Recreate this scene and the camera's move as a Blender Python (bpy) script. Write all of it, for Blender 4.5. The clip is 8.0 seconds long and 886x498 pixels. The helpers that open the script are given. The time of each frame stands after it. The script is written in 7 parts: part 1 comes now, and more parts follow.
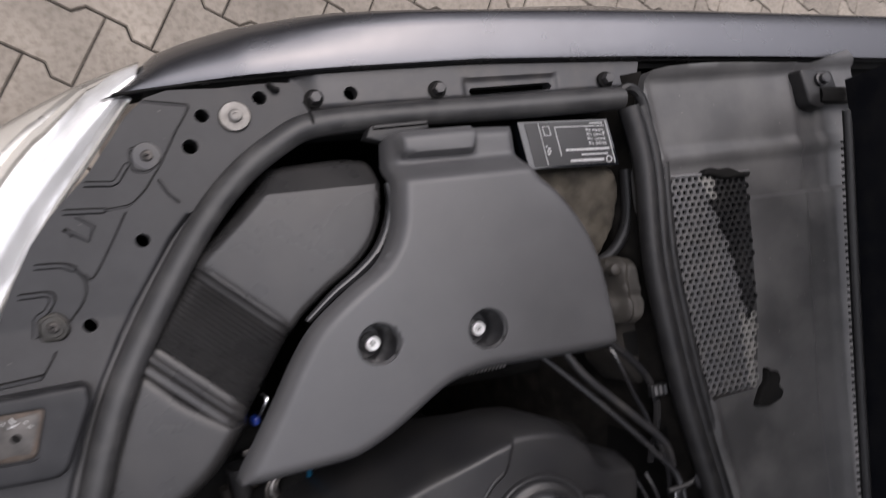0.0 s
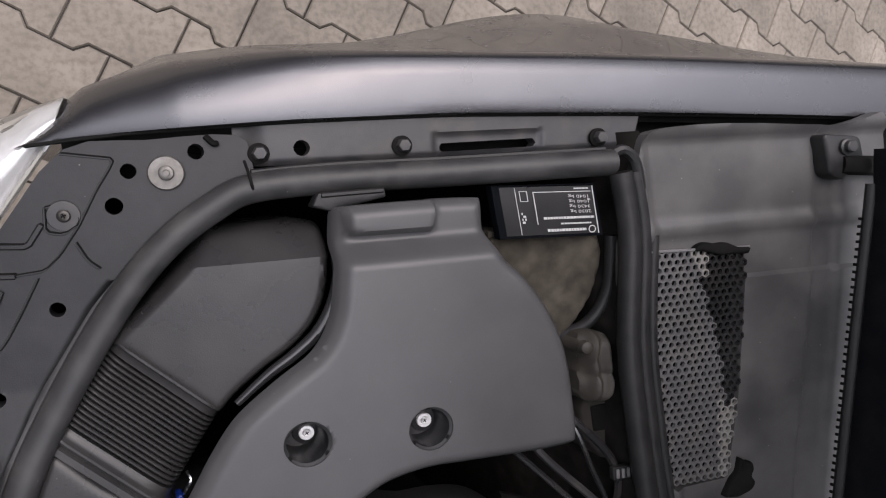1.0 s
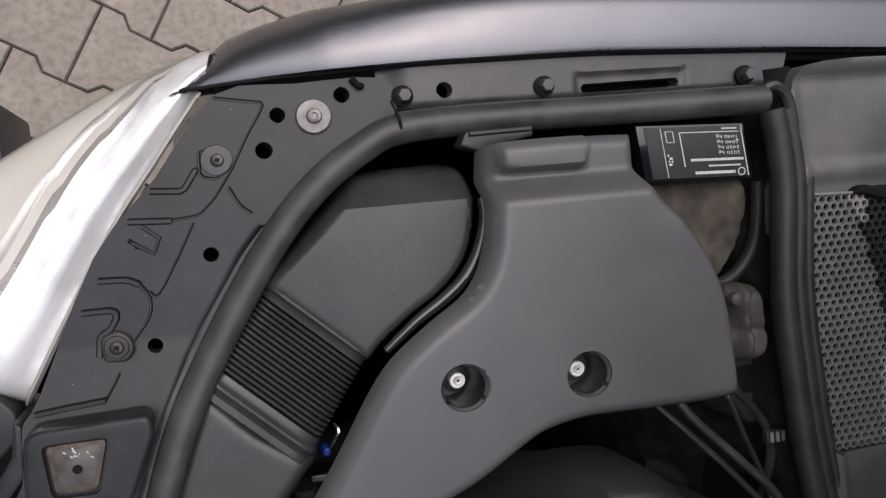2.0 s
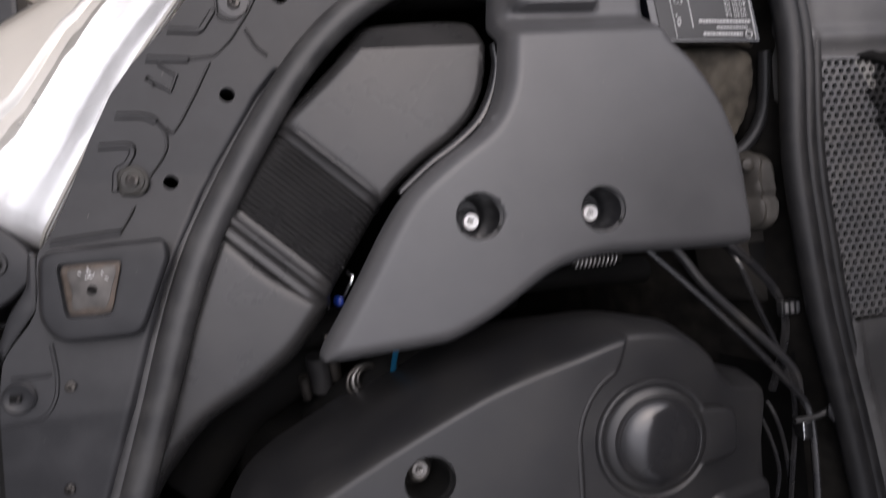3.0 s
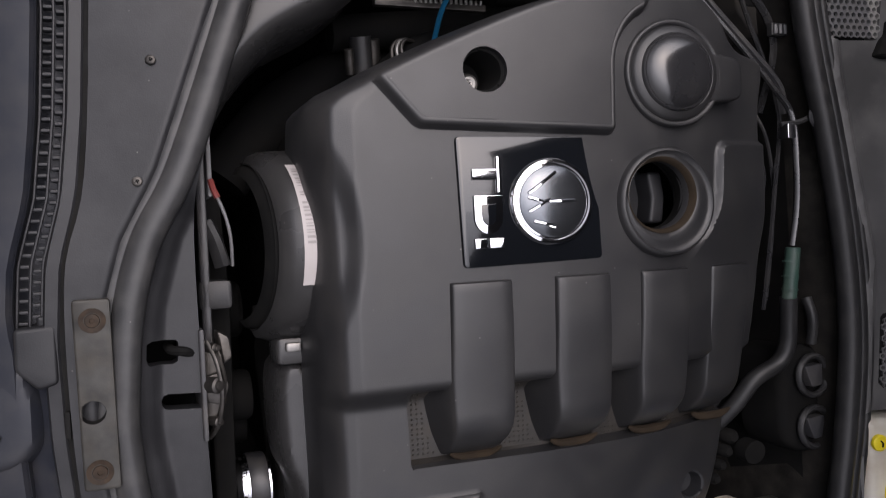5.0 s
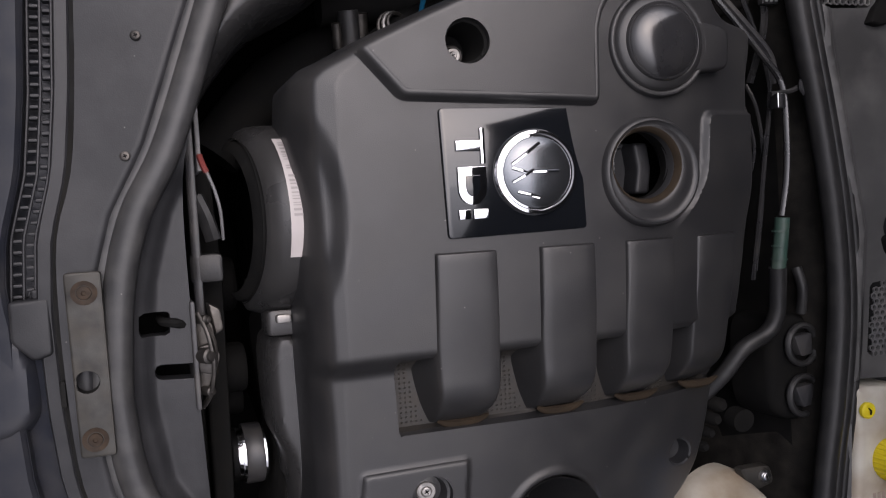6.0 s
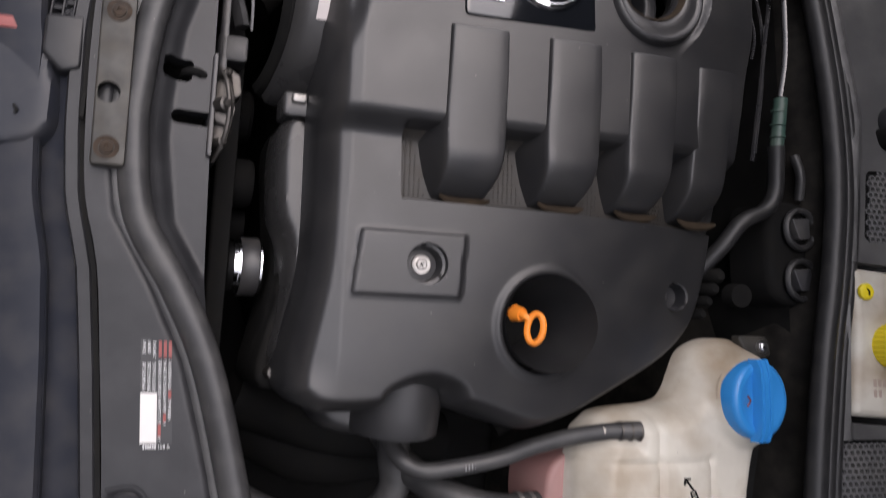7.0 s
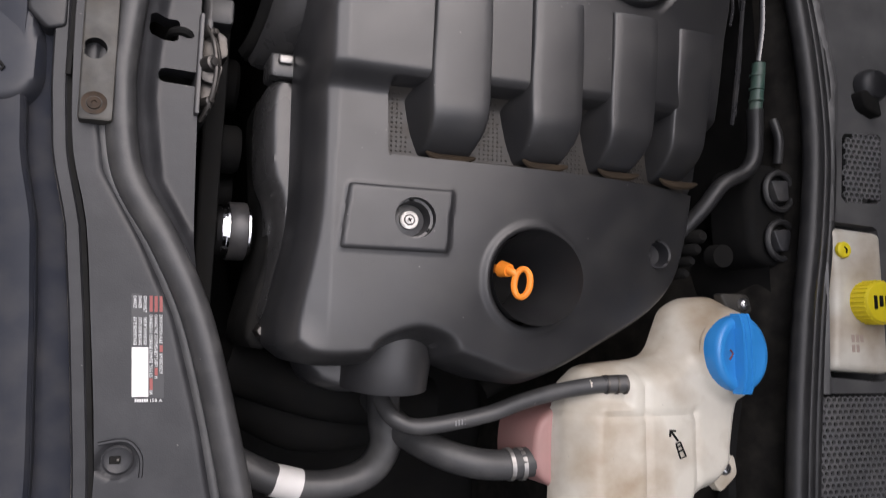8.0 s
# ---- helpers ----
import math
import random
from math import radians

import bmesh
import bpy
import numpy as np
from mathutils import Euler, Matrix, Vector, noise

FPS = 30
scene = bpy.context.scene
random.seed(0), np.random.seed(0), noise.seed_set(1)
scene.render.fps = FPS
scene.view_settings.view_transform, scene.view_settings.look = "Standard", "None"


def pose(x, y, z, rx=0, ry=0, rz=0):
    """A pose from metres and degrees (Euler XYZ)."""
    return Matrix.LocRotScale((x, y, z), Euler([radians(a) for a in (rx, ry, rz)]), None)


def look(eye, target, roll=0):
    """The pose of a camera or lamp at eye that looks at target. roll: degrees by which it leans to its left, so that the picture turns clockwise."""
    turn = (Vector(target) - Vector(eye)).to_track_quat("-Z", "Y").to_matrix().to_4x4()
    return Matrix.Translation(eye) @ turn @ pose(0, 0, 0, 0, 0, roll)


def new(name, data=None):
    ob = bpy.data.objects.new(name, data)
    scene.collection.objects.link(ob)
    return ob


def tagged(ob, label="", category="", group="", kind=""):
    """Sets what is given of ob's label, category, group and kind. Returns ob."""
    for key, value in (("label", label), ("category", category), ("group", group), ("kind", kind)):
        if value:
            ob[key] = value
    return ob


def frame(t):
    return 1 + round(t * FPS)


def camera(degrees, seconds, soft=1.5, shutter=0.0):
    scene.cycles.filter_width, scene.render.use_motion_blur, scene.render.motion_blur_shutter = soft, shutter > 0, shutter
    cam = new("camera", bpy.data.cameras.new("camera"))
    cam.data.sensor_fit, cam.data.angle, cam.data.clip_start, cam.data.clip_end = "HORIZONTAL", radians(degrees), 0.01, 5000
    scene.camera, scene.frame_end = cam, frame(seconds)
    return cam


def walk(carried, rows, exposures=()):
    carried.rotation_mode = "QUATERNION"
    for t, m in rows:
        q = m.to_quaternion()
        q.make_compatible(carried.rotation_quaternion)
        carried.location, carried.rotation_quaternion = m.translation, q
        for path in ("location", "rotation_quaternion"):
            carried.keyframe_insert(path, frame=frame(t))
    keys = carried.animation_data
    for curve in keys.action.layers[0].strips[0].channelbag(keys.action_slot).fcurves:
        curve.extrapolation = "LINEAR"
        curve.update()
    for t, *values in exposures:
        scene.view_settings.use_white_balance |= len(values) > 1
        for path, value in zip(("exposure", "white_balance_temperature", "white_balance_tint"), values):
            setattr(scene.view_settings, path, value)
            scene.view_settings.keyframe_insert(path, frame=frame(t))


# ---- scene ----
cam = camera(68.0, 8.0, soft=1.1, shutter=0.5)
PATH = [
    (0, (-0.206, 0.441, 1.492), (0.732, 0.437, -0.274), 82.5),
    (0.5, (-0.114, 0.556, 1.469), (0.758, 0.352, -0.319), 98.0),
    (1, (-0.113, 0.573, 1.462), (0.752, 0.337, -0.326), 100.4),
    (1.5, (-0.15, 0.54, 1.439), (0.615, 0.379, -0.402), 96.8),
    (1.7, (-0.169, 0.528, 1.422), (0.558, 0.356, -0.433), 97.4),
    (2.8, (-0.2, 0.411, 1.413), (0.539, 0.328, -0.444), 90.5),
    (3, (-0.211, 0.361, 1.418), (0.524, 0.297, -0.441), 89.3),
    (3.2, (-0.231, 0.318, 1.415), (0.529, 0.259, -0.434), 89.0),
    (3.5, (-0.256, 0.294, 1.411), (0.562, 0.231, -0.413), 89.8),
    (4, (-0.262, 0.285, 1.412), (0.567, 0.239, -0.408), 88.6),
    (4.5, (-0.292, 0.163, 1.432), (0.513, 0.209, -0.398), 82.7),
    (4.7, (-0.293, 0.119, 1.439), (0.492, 0.104, -0.401), 87.3),
    (5, (-0.335, 0.044, 1.432), (0.555, 0.017, -0.359), 88.8),
    (6.3, (-0.319, 0.03, 1.449), (0.54, -0.065, -0.355), 92.3),
    (6.5, (-0.319, -0.03, 1.441), (0.543, -0.051, -0.363), 89.4),
    (6.8, (-0.323, -0.192, 1.444), (0.527, 0.022, -0.354), 78.0),
    (7, (-0.331, -0.257, 1.446), (0.529, -0.004, -0.342), 77.1),
    (7.5, (-0.339, -0.3, 1.447), (0.551, 0.038, -0.312), 73.6),
    (8, (-0.333, -0.296, 1.449), (0.565, -0.046, -0.32), 77.1),
]
walk(cam, [(t, look(eye, target, roll)) for t, eye, target, roll in PATH], [(0, -0.12, 6600, 16), (3.0, -0.18, 6600, 17), (4.5, 0.0, 6600, 17), (6.5, 0.08, 6640, 18), (7.5, 0.35, 6640, 16), (8, 0.40, 6640, 16)])

# ---- world and light: a bright overcast day ----
world = bpy.data.worlds.new("overcast")
scene.world = world
world.use_nodes = True
wn = world.node_tree
sky = wn.nodes.new("ShaderNodeTexSky")
sky.sky_type, sky.sun_disc = "NISHITA", False
sky.sun_elevation, sky.sun_rotation = radians(63), radians(-9)
sky.dust_density, sky.air_density = 4.0, 1.0
haze = wn.nodes.new("ShaderNodeMixRGB")
haze.inputs[0].default_value = 0.75
haze.inputs[2].default_value = (8.0, 8.2, 8.6, 1)
wn.links.new(sky.outputs[0], haze.inputs[1])
tc, sep, grad = wn.nodes.new("ShaderNodeTexCoord"), wn.nodes.new("ShaderNodeSeparateXYZ"), wn.nodes.new("ShaderNodeMapRange")
wn.links.new(tc.outputs["Generated"], sep.inputs[0])
wn.links.new(sep.outputs[2], grad.inputs[0])
grad.inputs[1].default_value, grad.inputs[2].default_value, grad.inputs[3].default_value, grad.inputs[4].default_value = 0.12, 1.0, 0.02, 0.33
grad.interpolation_type = "SMOOTHSTEP"
wn.links.new(haze.outputs[0], wn.nodes["Background"].inputs[0])
SUNWARD = Vector((-0.30, 1.80, 3.60)).normalized()
toward, glow, both = wn.nodes.new("ShaderNodeVectorMath"), wn.nodes.new("ShaderNodeMapRange"), wn.nodes.new("ShaderNodeMath")
toward.operation, both.operation, glow.interpolation_type = "DOT_PRODUCT", "MULTIPLY", "SMOOTHSTEP"
toward.inputs[1].default_value = SUNWARD
wn.links.new(tc.outputs["Generated"], toward.inputs[0])
wn.links.new(toward.outputs["Value"], glow.inputs[0])
glow.inputs[1].default_value, glow.inputs[2].default_value, glow.inputs[3].default_value, glow.inputs[4].default_value = 0.45, 1.0, 0.34, 1.22
wn.links.new(grad.outputs[0], both.inputs[0])
wn.links.new(glow.outputs[0], both.inputs[1])
wn.links.new(both.outputs[0], wn.nodes["Background"].inputs[1])
sun = new("sun", bpy.data.lights.new("sun", "SUN"))
sun.data.energy, sun.data.angle, sun.data.color = 0.7, radians(60), (1, 0.97, 0.93)
sun.matrix_world = look(tuple(SUNWARD * 5), (0, 0, 0))


# ---- materials ----
def material(name, base, rough, metal=0.0, vary=0.2, grain=900.0, bump=0.15, dust=0.0, blotch=9.0, dirt=(0.2, 0.18, 0.15), coat=0.0, spec=0.5, specks=0.0, spots_scale=38.0, place=False, wave=0.0):
    """A surface with fine grain, cloudy wear and a little dust."""
    m = bpy.data.materials.new(name)
    m.use_nodes = True
    n, l = m.node_tree.nodes, m.node_tree.links
    b = n["Principled BSDF"]
    b.inputs["Metallic"].default_value = metal
    b.inputs["Coat Weight"].default_value = coat
    b.inputs["Coat Roughness"].default_value = 0.04
    b.inputs["Specular IOR Level"].default_value = spec
    co = n.new("ShaderNodeNewGeometry" if place else "ShaderNodeTexCoord")
    where = "Position" if place else "Object"
    big = n.new("ShaderNodeTexNoise")
    big.inputs["Scale"].default_value, big.inputs["Detail"].default_value = blotch, 6
    fine = n.new("ShaderNodeTexNoise")
    fine.inputs["Scale"].default_value, fine.inputs["Detail"].default_value = grain, 2
    for t in (big, fine):
        l.new(co.outputs[where], t.inputs["Vector"])
    ramp = n.new("ShaderNodeValToRGB")
    lo, hi = 1 - vary, 1 + vary
    ramp.color_ramp.elements[0].position, ramp.color_ramp.elements[1].position = 0.3, 0.7
    ramp.color_ramp.elements[0].color = (*[c * lo for c in base], 1)
    ramp.color_ramp.elements[1].color = (*[min(1, c * hi) for c in base], 1)
    l.new(big.outputs[0], ramp.inputs[0])
    mix = n.new("ShaderNodeMixRGB")
    mix.inputs[2].default_value = (*dirt, 1)
    l.new(ramp.outputs[0], mix.inputs[1])
    spots = n.new("ShaderNodeTexNoise")
    spots.inputs["Scale"].default_value, spots.inputs["Detail"].default_value = spots_scale, 8
    l.new(co.outputs[where], spots.inputs["Vector"])
    rng = n.new("ShaderNodeMapRange")
    rng.inputs[1].default_value, rng.inputs[2].default_value, rng.inputs[4].default_value = 0.42, 0.8, dust
    l.new(spots.outputs[0], rng.inputs[0])
    l.new(rng.outputs[0], mix.inputs[0])
    last = mix
    if specks:
        dots = n.new("ShaderNodeTexVoronoi")
        dots.inputs["Scale"].default_value = 95
        l.new(co.outputs[where], dots.inputs["Vector"])
        near_dot = n.new("ShaderNodeMapRange")
        near_dot.inputs[1].default_value, near_dot.inputs[2].default_value, near_dot.inputs[3].default_value, near_dot.inputs[4].default_value = 0.03, 0.075, 1.0, 0.0
        l.new(dots.outputs["Distance"], near_dot.inputs[0])
        few = n.new("ShaderNodeMath")
        few.operation = "GREATER_THAN"
        few.inputs[1].default_value = 0.80
        tone = n.new("ShaderNodeSeparateXYZ")
        l.new(dots.outputs["Color"], tone.inputs[0])
        l.new(tone.outputs[0], few.inputs[0])
        both = n.new("ShaderNodeMath")
        both.operation = "MULTIPLY"
        l.new(near_dot.outputs[0], both.inputs[0])
        l.new(few.outputs[0], both.inputs[1])
        amount = n.new("ShaderNodeMath")
        amount.operation = "MULTIPLY"
        amount.inputs[1].default_value = specks
        l.new(both.outputs[0], amount.inputs[0])
        last = n.new("ShaderNodeMixRGB")
        last.inputs[2].default_value = (0.30, 0.28, 0.26, 1)
        l.new(mix.outputs[0], last.inputs[1])
        l.new(amount.outputs[0], last.inputs[0])
    if place:
        each = n.new("ShaderNodeObjectInfo")
        shade = n.new("ShaderNodeMapRange")
        shade.inputs[3].default_value, shade.inputs[4].default_value = 0.82, 1.12
        l.new(each.outputs["Random"], shade.inputs[0])
        times = n.new("ShaderNodeVectorMath")
        times.operation = "SCALE"
        l.new(last.outputs[0], times.inputs[0])
        l.new(shade.outputs[0], times.inputs["Scale"])
        l.new(times.outputs[0], b.inputs["Base Color"])
    else:
        l.new(last.outputs[0], b.inputs["Base Color"])
    rr = n.new("ShaderNodeMapRange")
    rr.inputs[3].default_value, rr.inputs[4].default_value = max(0.02, rough * 0.9), min(1, rough * 1.2)
    l.new(spots.outputs[0], rr.inputs[0])
    rr.inputs[1].default_value, rr.inputs[2].default_value = 0.3, 0.7
    l.new(rr.outputs[0], b.inputs["Roughness"])
    bp = n.new("ShaderNodeBump")
    bp.inputs["Strength"].default_value, bp.inputs["Distance"].default_value = bump, 0.0006
    if wave:
        swell = n.new("ShaderNodeTexNoise")
        swell.inputs["Scale"].default_value, swell.inputs["Detail"].default_value = 55, 3
        l.new(co.outputs[where], swell.inputs["Vector"])
        bw = n.new("ShaderNodeBump")
        bw.inputs["Strength"].default_value, bw.inputs["Distance"].default_value = wave, 0.002
        l.new(swell.outputs[0], bw.inputs["Height"])
        l.new(bw.outputs[0], bp.inputs["Normal"])
    l.new(fine.outputs[0], bp.inputs["Height"])
    l.new(bp.outputs[0], b.inputs["Normal"])
    return m


PLASTIC = material("black_plastic", (0.0185, 0.0188, 0.0206), 0.36, spec=0.33, dust=0.45, vary=0.25, specks=0.5, dirt=(0.046, 0.046, 0.049), wave=0.10, blotch=16)
COVER = material("cover_plastic", (0.021, 0.021, 0.0225), 0.37, spec=0.60, dust=0.35, vary=0.18, grain=1400, bump=0.22, specks=0.5, dirt=(0.048, 0.046, 0.043), spots_scale=24, wave=0.04)
POCKET = material("dusty_pocket", (0.022, 0.020, 0.018), 0.55, dust=0.7, vary=0.25, dirt=(0.040, 0.033, 0.026), spots_scale=90)
DUSTY = material("brown_dust", (0.024, 0.017, 0.011), 0.85, spec=0.2, dust=0.5, vary=0.4, blotch=40, dirt=(0.050, 0.036, 0.023))
INTAKE = material("intake_plastic", (0.083, 0.083, 0.086), 0.34, dust=0.15, vary=0.12, grain=1400, bump=0.18, specks=0.3, dirt=(0.13, 0.13, 0.13))
SCUTTLE = material("scuttle_plastic", (0.078, 0.077, 0.078), 0.42, dust=0.75, vary=0.32, specks=0.8, dirt=(0.135, 0.132, 0.128), spots_scale=18, wave=0.10)
DOME = material("gloss_plastic", (0.024, 0.024, 0.026), 0.15, spec=0.8, dust=0.05, vary=0.15, bump=0.03)
# darker copy of the rubber, with the shade deep in the bay painted in
DEEP = material("shaded_rubber", (0.006, 0.006, 0.006), 0.8, spec=0.12, dust=0.03, vary=0.3)
DUCT = material("duct_plastic", (0.031, 0.0305, 0.031), 0.27, spec=0.45, dust=0.4, vary=0.25, specks=0.4, dirt=(0.066, 0.063, 0.060), spots_scale=22, wave=0.12)
RUBBER = material("rubber", (0.018, 0.018, 0.019), 0.38, spec=0.40, dust=0.4, vary=0.25, grain=500, dirt=(0.050, 0.048, 0.046), wave=0.10, specks=0.4, spots_scale=60)
SEALRUB = material("dusty_rubber", (0.034, 0.034, 0.035), 0.42, spec=0.45, dust=0.6, vary=0.3, grain=500, dirt=(0.085, 0.083, 0.080), wave=0.12, specks=0.5, spots_scale=45)
SHEET = material("painted_sheet", (0.034, 0.034, 0.037), 0.36, dust=0.22, vary=0.2)
GREYSHEET = material("grey_sheet", (0.17, 0.17, 0.175), 0.45, dust=0.25, vary=0.2)
PAINT = material("car_paint", (0.125, 0.125, 0.133), 0.24, metal=0.85, coat=0.25, vary=0.05, grain=2500, bump=0.03)
NAVY = material("bumper_paint", (0.020, 0.022, 0.029), 0.36, spec=0.28, coat=0.04, vary=0.06, dust=0.1, bump=0.04)
STEEL = material("steel", (0.55, 0.55, 0.56), 0.28, metal=1.0, vary=0.2, bump=0.1, blotch=60)
ZINC = material("zinc", (0.75, 0.76, 0.78), 0.22, metal=1.0, vary=0.12, bump=0.05, blotch=90)
GREASE = material("greasy_metal", (0.075, 0.070, 0.066), 0.42, metal=0.85, vary=0.4, dust=0.25, blotch=80)
OLDZINC = material("dull_zinc", (0.30, 0.29, 0.28), 0.42, metal=0.8, vary=0.25, dust=0.3, blotch=120)
PALEZINC = material("pale_zinc", (0.18, 0.175, 0.168), 0.46, metal=0.7, vary=0.3, dust=0.4, blotch=150, dirt=(0.25, 0.22, 0.18))
RUST = material("rust", (0.030, 0.018, 0.010), 0.75, metal=0.2, vary=0.5, blotch=150, bump=0.4)
SCREW = material("pale_screw", (0.80, 0.80, 0.80), 0.42, metal=0.55, vary=0.1, bump=0.05, blotch=200)
LABEL = material("aged_label", (0.46, 0.425, 0.415), 0.5, vary=0.10, dust=0.25, bump=0.03, dirt=(0.25, 0.22, 0.2))
CHROME = material("chrome", (0.9, 0.9, 0.92), 0.06, metal=1.0, vary=0.03, bump=0.0)
# near-black base: the shade of deep gaps and recesses is put into the colour
DARK = material("shade_black", (0.005, 0.005, 0.005), 0.8, spec=0.2, dust=0.04, vary=0.4, blotch=25)
BLACK = material("gloss_black", (0.006, 0.007, 0.009), 0.08, vary=0.1, bump=0.0, coat=0.6)
GREYPAD = material("weathered_metal", (0.034, 0.033, 0.030), 0.50, metal=0.3, vary=0.6, dust=0.8, blotch=45, dirt=(0.060, 0.053, 0.043), spots_scale=70, specks=0.8)
MESHGREY = material("grille_plastic", (0.11, 0.11, 0.113), 0.40, dust=0.2)
TANK = material("tank_plastic", (0.60, 0.570, 0.500), 0.36, vary=0.14, dust=1.0, dirt=(0.25, 0.16, 0.075), blotch=14, bump=0.05, spots_scale=13, specks=0.6)
BLUE = material("blue_plastic", (0.025, 0.24, 0.62), 0.32, vary=0.06, bump=0.05)
INDIGO = material("indigo_plastic", (0.008, 0.030, 0.22), 0.35, vary=0.1, bump=0.02)
YELLOW = material("yellow_plastic", (0.75, 0.60, 0.02), 0.4, vary=0.08, bump=0.05)
ORANGE = material("orange_plastic", (0.85, 0.26, 0.03), 0.35, vary=0.05, bump=0.03)
TEAL = material("teal_tube", (0.01, 0.13, 0.26), 0.3, vary=0.1, bump=0.0)
PAPER = material("label_paper", (0.60, 0.585, 0.57), 0.5, vary=0.05, dust=0.1, bump=0.03)
INK = material("label_black", (0.012, 0.012, 0.013), 0.3, vary=0.1, bump=0.0)
REDINK = material("red_ink", (0.22, 0.045, 0.04), 0.4, vary=0.1, bump=0.0)
LINE = material("white_print", (0.58, 0.58, 0.58), 0.5, vary=0.05, bump=0.0)
BOOT = material("dusty_boot", (0.042, 0.038, 0.033), 0.6, vary=0.3, dust=0.5, dirt=(0.11, 0.10, 0.085), wave=0.2)
FUZZ = material("felt_insulation", (0.058, 0.050, 0.038), 0.95, vary=0.35, dust=0.45, blotch=60, grain=700, bump=0.7)
FIREWALL = material("firewall_mat", (0.010, 0.009, 0.008), 0.9, spec=0.2, vary=0.4, dust=0.12, blotch=30, bump=0.5)
MATPAD = material("bulkhead_pad_felt", (0.026, 0.023, 0.020), 0.8, vary=0.4, dust=0.4, dirt=(0.055, 0.047, 0.038), blotch=35, bump=0.4)
PINK = material("pink_coolant_tank", (0.30, 0.16, 0.15), 0.5, vary=0.15, dust=0.2)
CONCRETE = material("paver_concrete", (0.29, 0.255, 0.215), 0.92, vary=0.20, dust=0.75, blotch=7, grain=330, bump=1.0, dirt=(0.155, 0.135, 0.11), spots_scale=70, place=True, specks=0.5)
SEATRUST = material("rusty_seat", (0.062, 0.046, 0.035), 0.55, metal=0.3, vary=0.5, dust=0.7, blotch=120, dirt=(0.13, 0.115, 0.10), spots_scale=160)
SEATGREY = material("bare_seat", (0.080, 0.075, 0.071), 0.42, metal=0.5, vary=0.35, dust=0.6, blotch=90, dirt=(0.13, 0.12, 0.11), spots_scale=120, specks=0.6)
SCRAPE = material("scraped_metal", (0.55, 0.55, 0.55), 0.45, metal=0.3, vary=0.2)
SAND = material("joint_sand", (0.05, 0.045, 0.038), 0.95, vary=0.4, bump=0.6)


# ---- building helpers ----
def S(x, y, h):
    """From the bay's plan and height over its rising plane to the world."""
    return Vector((x, y, 0.935 + 0.2 * x + h))


def finish(me, angle=38):
    me.polygons.foreach_set("use_smooth", [True] * len(me.polygons))
    me.set_sharp_from_angle(angle=radians(angle))
    me.update()
    return me


def thing(name, label, category, at, group="", kind=""):
    ob = new(name)
    ob.location = at
    ob.empty_display_size = 0.02
    return tagged(ob, label, category, group, kind)


def hang(ob, parent, label=""):
    if parent is not None:
        ob.parent = parent
        m = Matrix.Translation(parent.location)
        if parent.parent is not None:
            m = Matrix.Translation(parent.parent.location) @ Matrix.Translation(parent.parent.location).inverted() @ m
        ob.matrix_parent_inverse = m.inverted()
    if label:
        tagged(ob, label)
    return ob


def part(name, data, mat, parent=None, label="", plan=True, angle=38):
    """Links a bmesh or (verts, faces) as one mesh object; plan: its numbers are plan and height."""
    me = bpy.data.meshes.new(name)
    if isinstance(data, tuple):
        v, f = data
        me.from_pydata([tuple(p) for p in v], [], [tuple(int(i) for i in q) for q in f])
    else:
        data.to_mesh(me)
        data.free()
    if plan:
        n = len(me.vertices)
        c = np.empty(n * 3)
        me.vertices.foreach_get("co", c)
        c = c.reshape(-1, 3)
        c[:, 2] += 0.935 + 0.2 * c[:, 0]
        me.vertices.foreach_set("co", c.ravel())
    bm = bmesh.new()
    bm.from_mesh(me)
    bmesh.ops.recalc_face_normals(bm, faces=bm.faces)
    bm.to_mesh(me)
    bm.free()
    finish(me, angle)
    me.materials.append(mat)
    return hang(new(name, me), parent, label)


def curve(pts, n=8, closed=False):
    """A smooth line through a few points (Catmull-Rom)."""
    p = np.array(pts, float)
    k = len(p)
    out = []
    for i in range(k if closed else k - 1):
        if closed:
            a, b, c, d = p[(i - 1) % k], p[i], p[(i + 1) % k], p[(i + 2) % k]
        else:
            a, b, c, d = p[max(i - 1, 0)], p[i], p[i + 1], p[min(i + 2, k - 1)]
        for t in np.arange(n) / n:
            out.append(0.5 * (2 * b + (c - a) * t + (2 * a - 5 * b + 4 * c - d) * t * t + (3 * b - a - 3 * c + d) * t ** 3))
    if not closed:
        out.append(p[-1])
    return np.array(out)


def tube(pts, r, n=10, smooth=6, flat=1.0, cap=True):
    """A hose or bar along a line of (x, y, h); r is a number or a function of 0..1."""
    line = curve(pts, smooth) if smooth else np.array(pts, float)
    bm = bmesh.new()
    rings = []
    up0 = Vector((0, 0, 1))
    k = len(line)
    for i in range(k):
        d = Vector(line[min(i + 1, k - 1)] - line[max(i - 1, 0)]).normalized()
        if abs(d.z) > 0.95:
            up0 = Vector((0, 1, 0))
        side = d.cross(up0).normalized()
        up = side.cross(d).normalized()
        rad = r(i / (k - 1)) if callable(r) else r
        rings.append([bm.verts.new(Vector(line[i]) + side * math.cos(a) * rad + up * math.sin(a) * rad * flat) for a in np.linspace(0, 2 * math.pi, n, endpoint=False)])
    for a, b in zip(rings, rings[1:]):
        for j in range(n):
            bm.faces.new((a[j], a[(j + 1) % n], b[(j + 1) % n], b[j]))
    if cap:
        bm.faces.new(rings[0][::-1])
        bm.faces.new(rings[-1])
    return bm


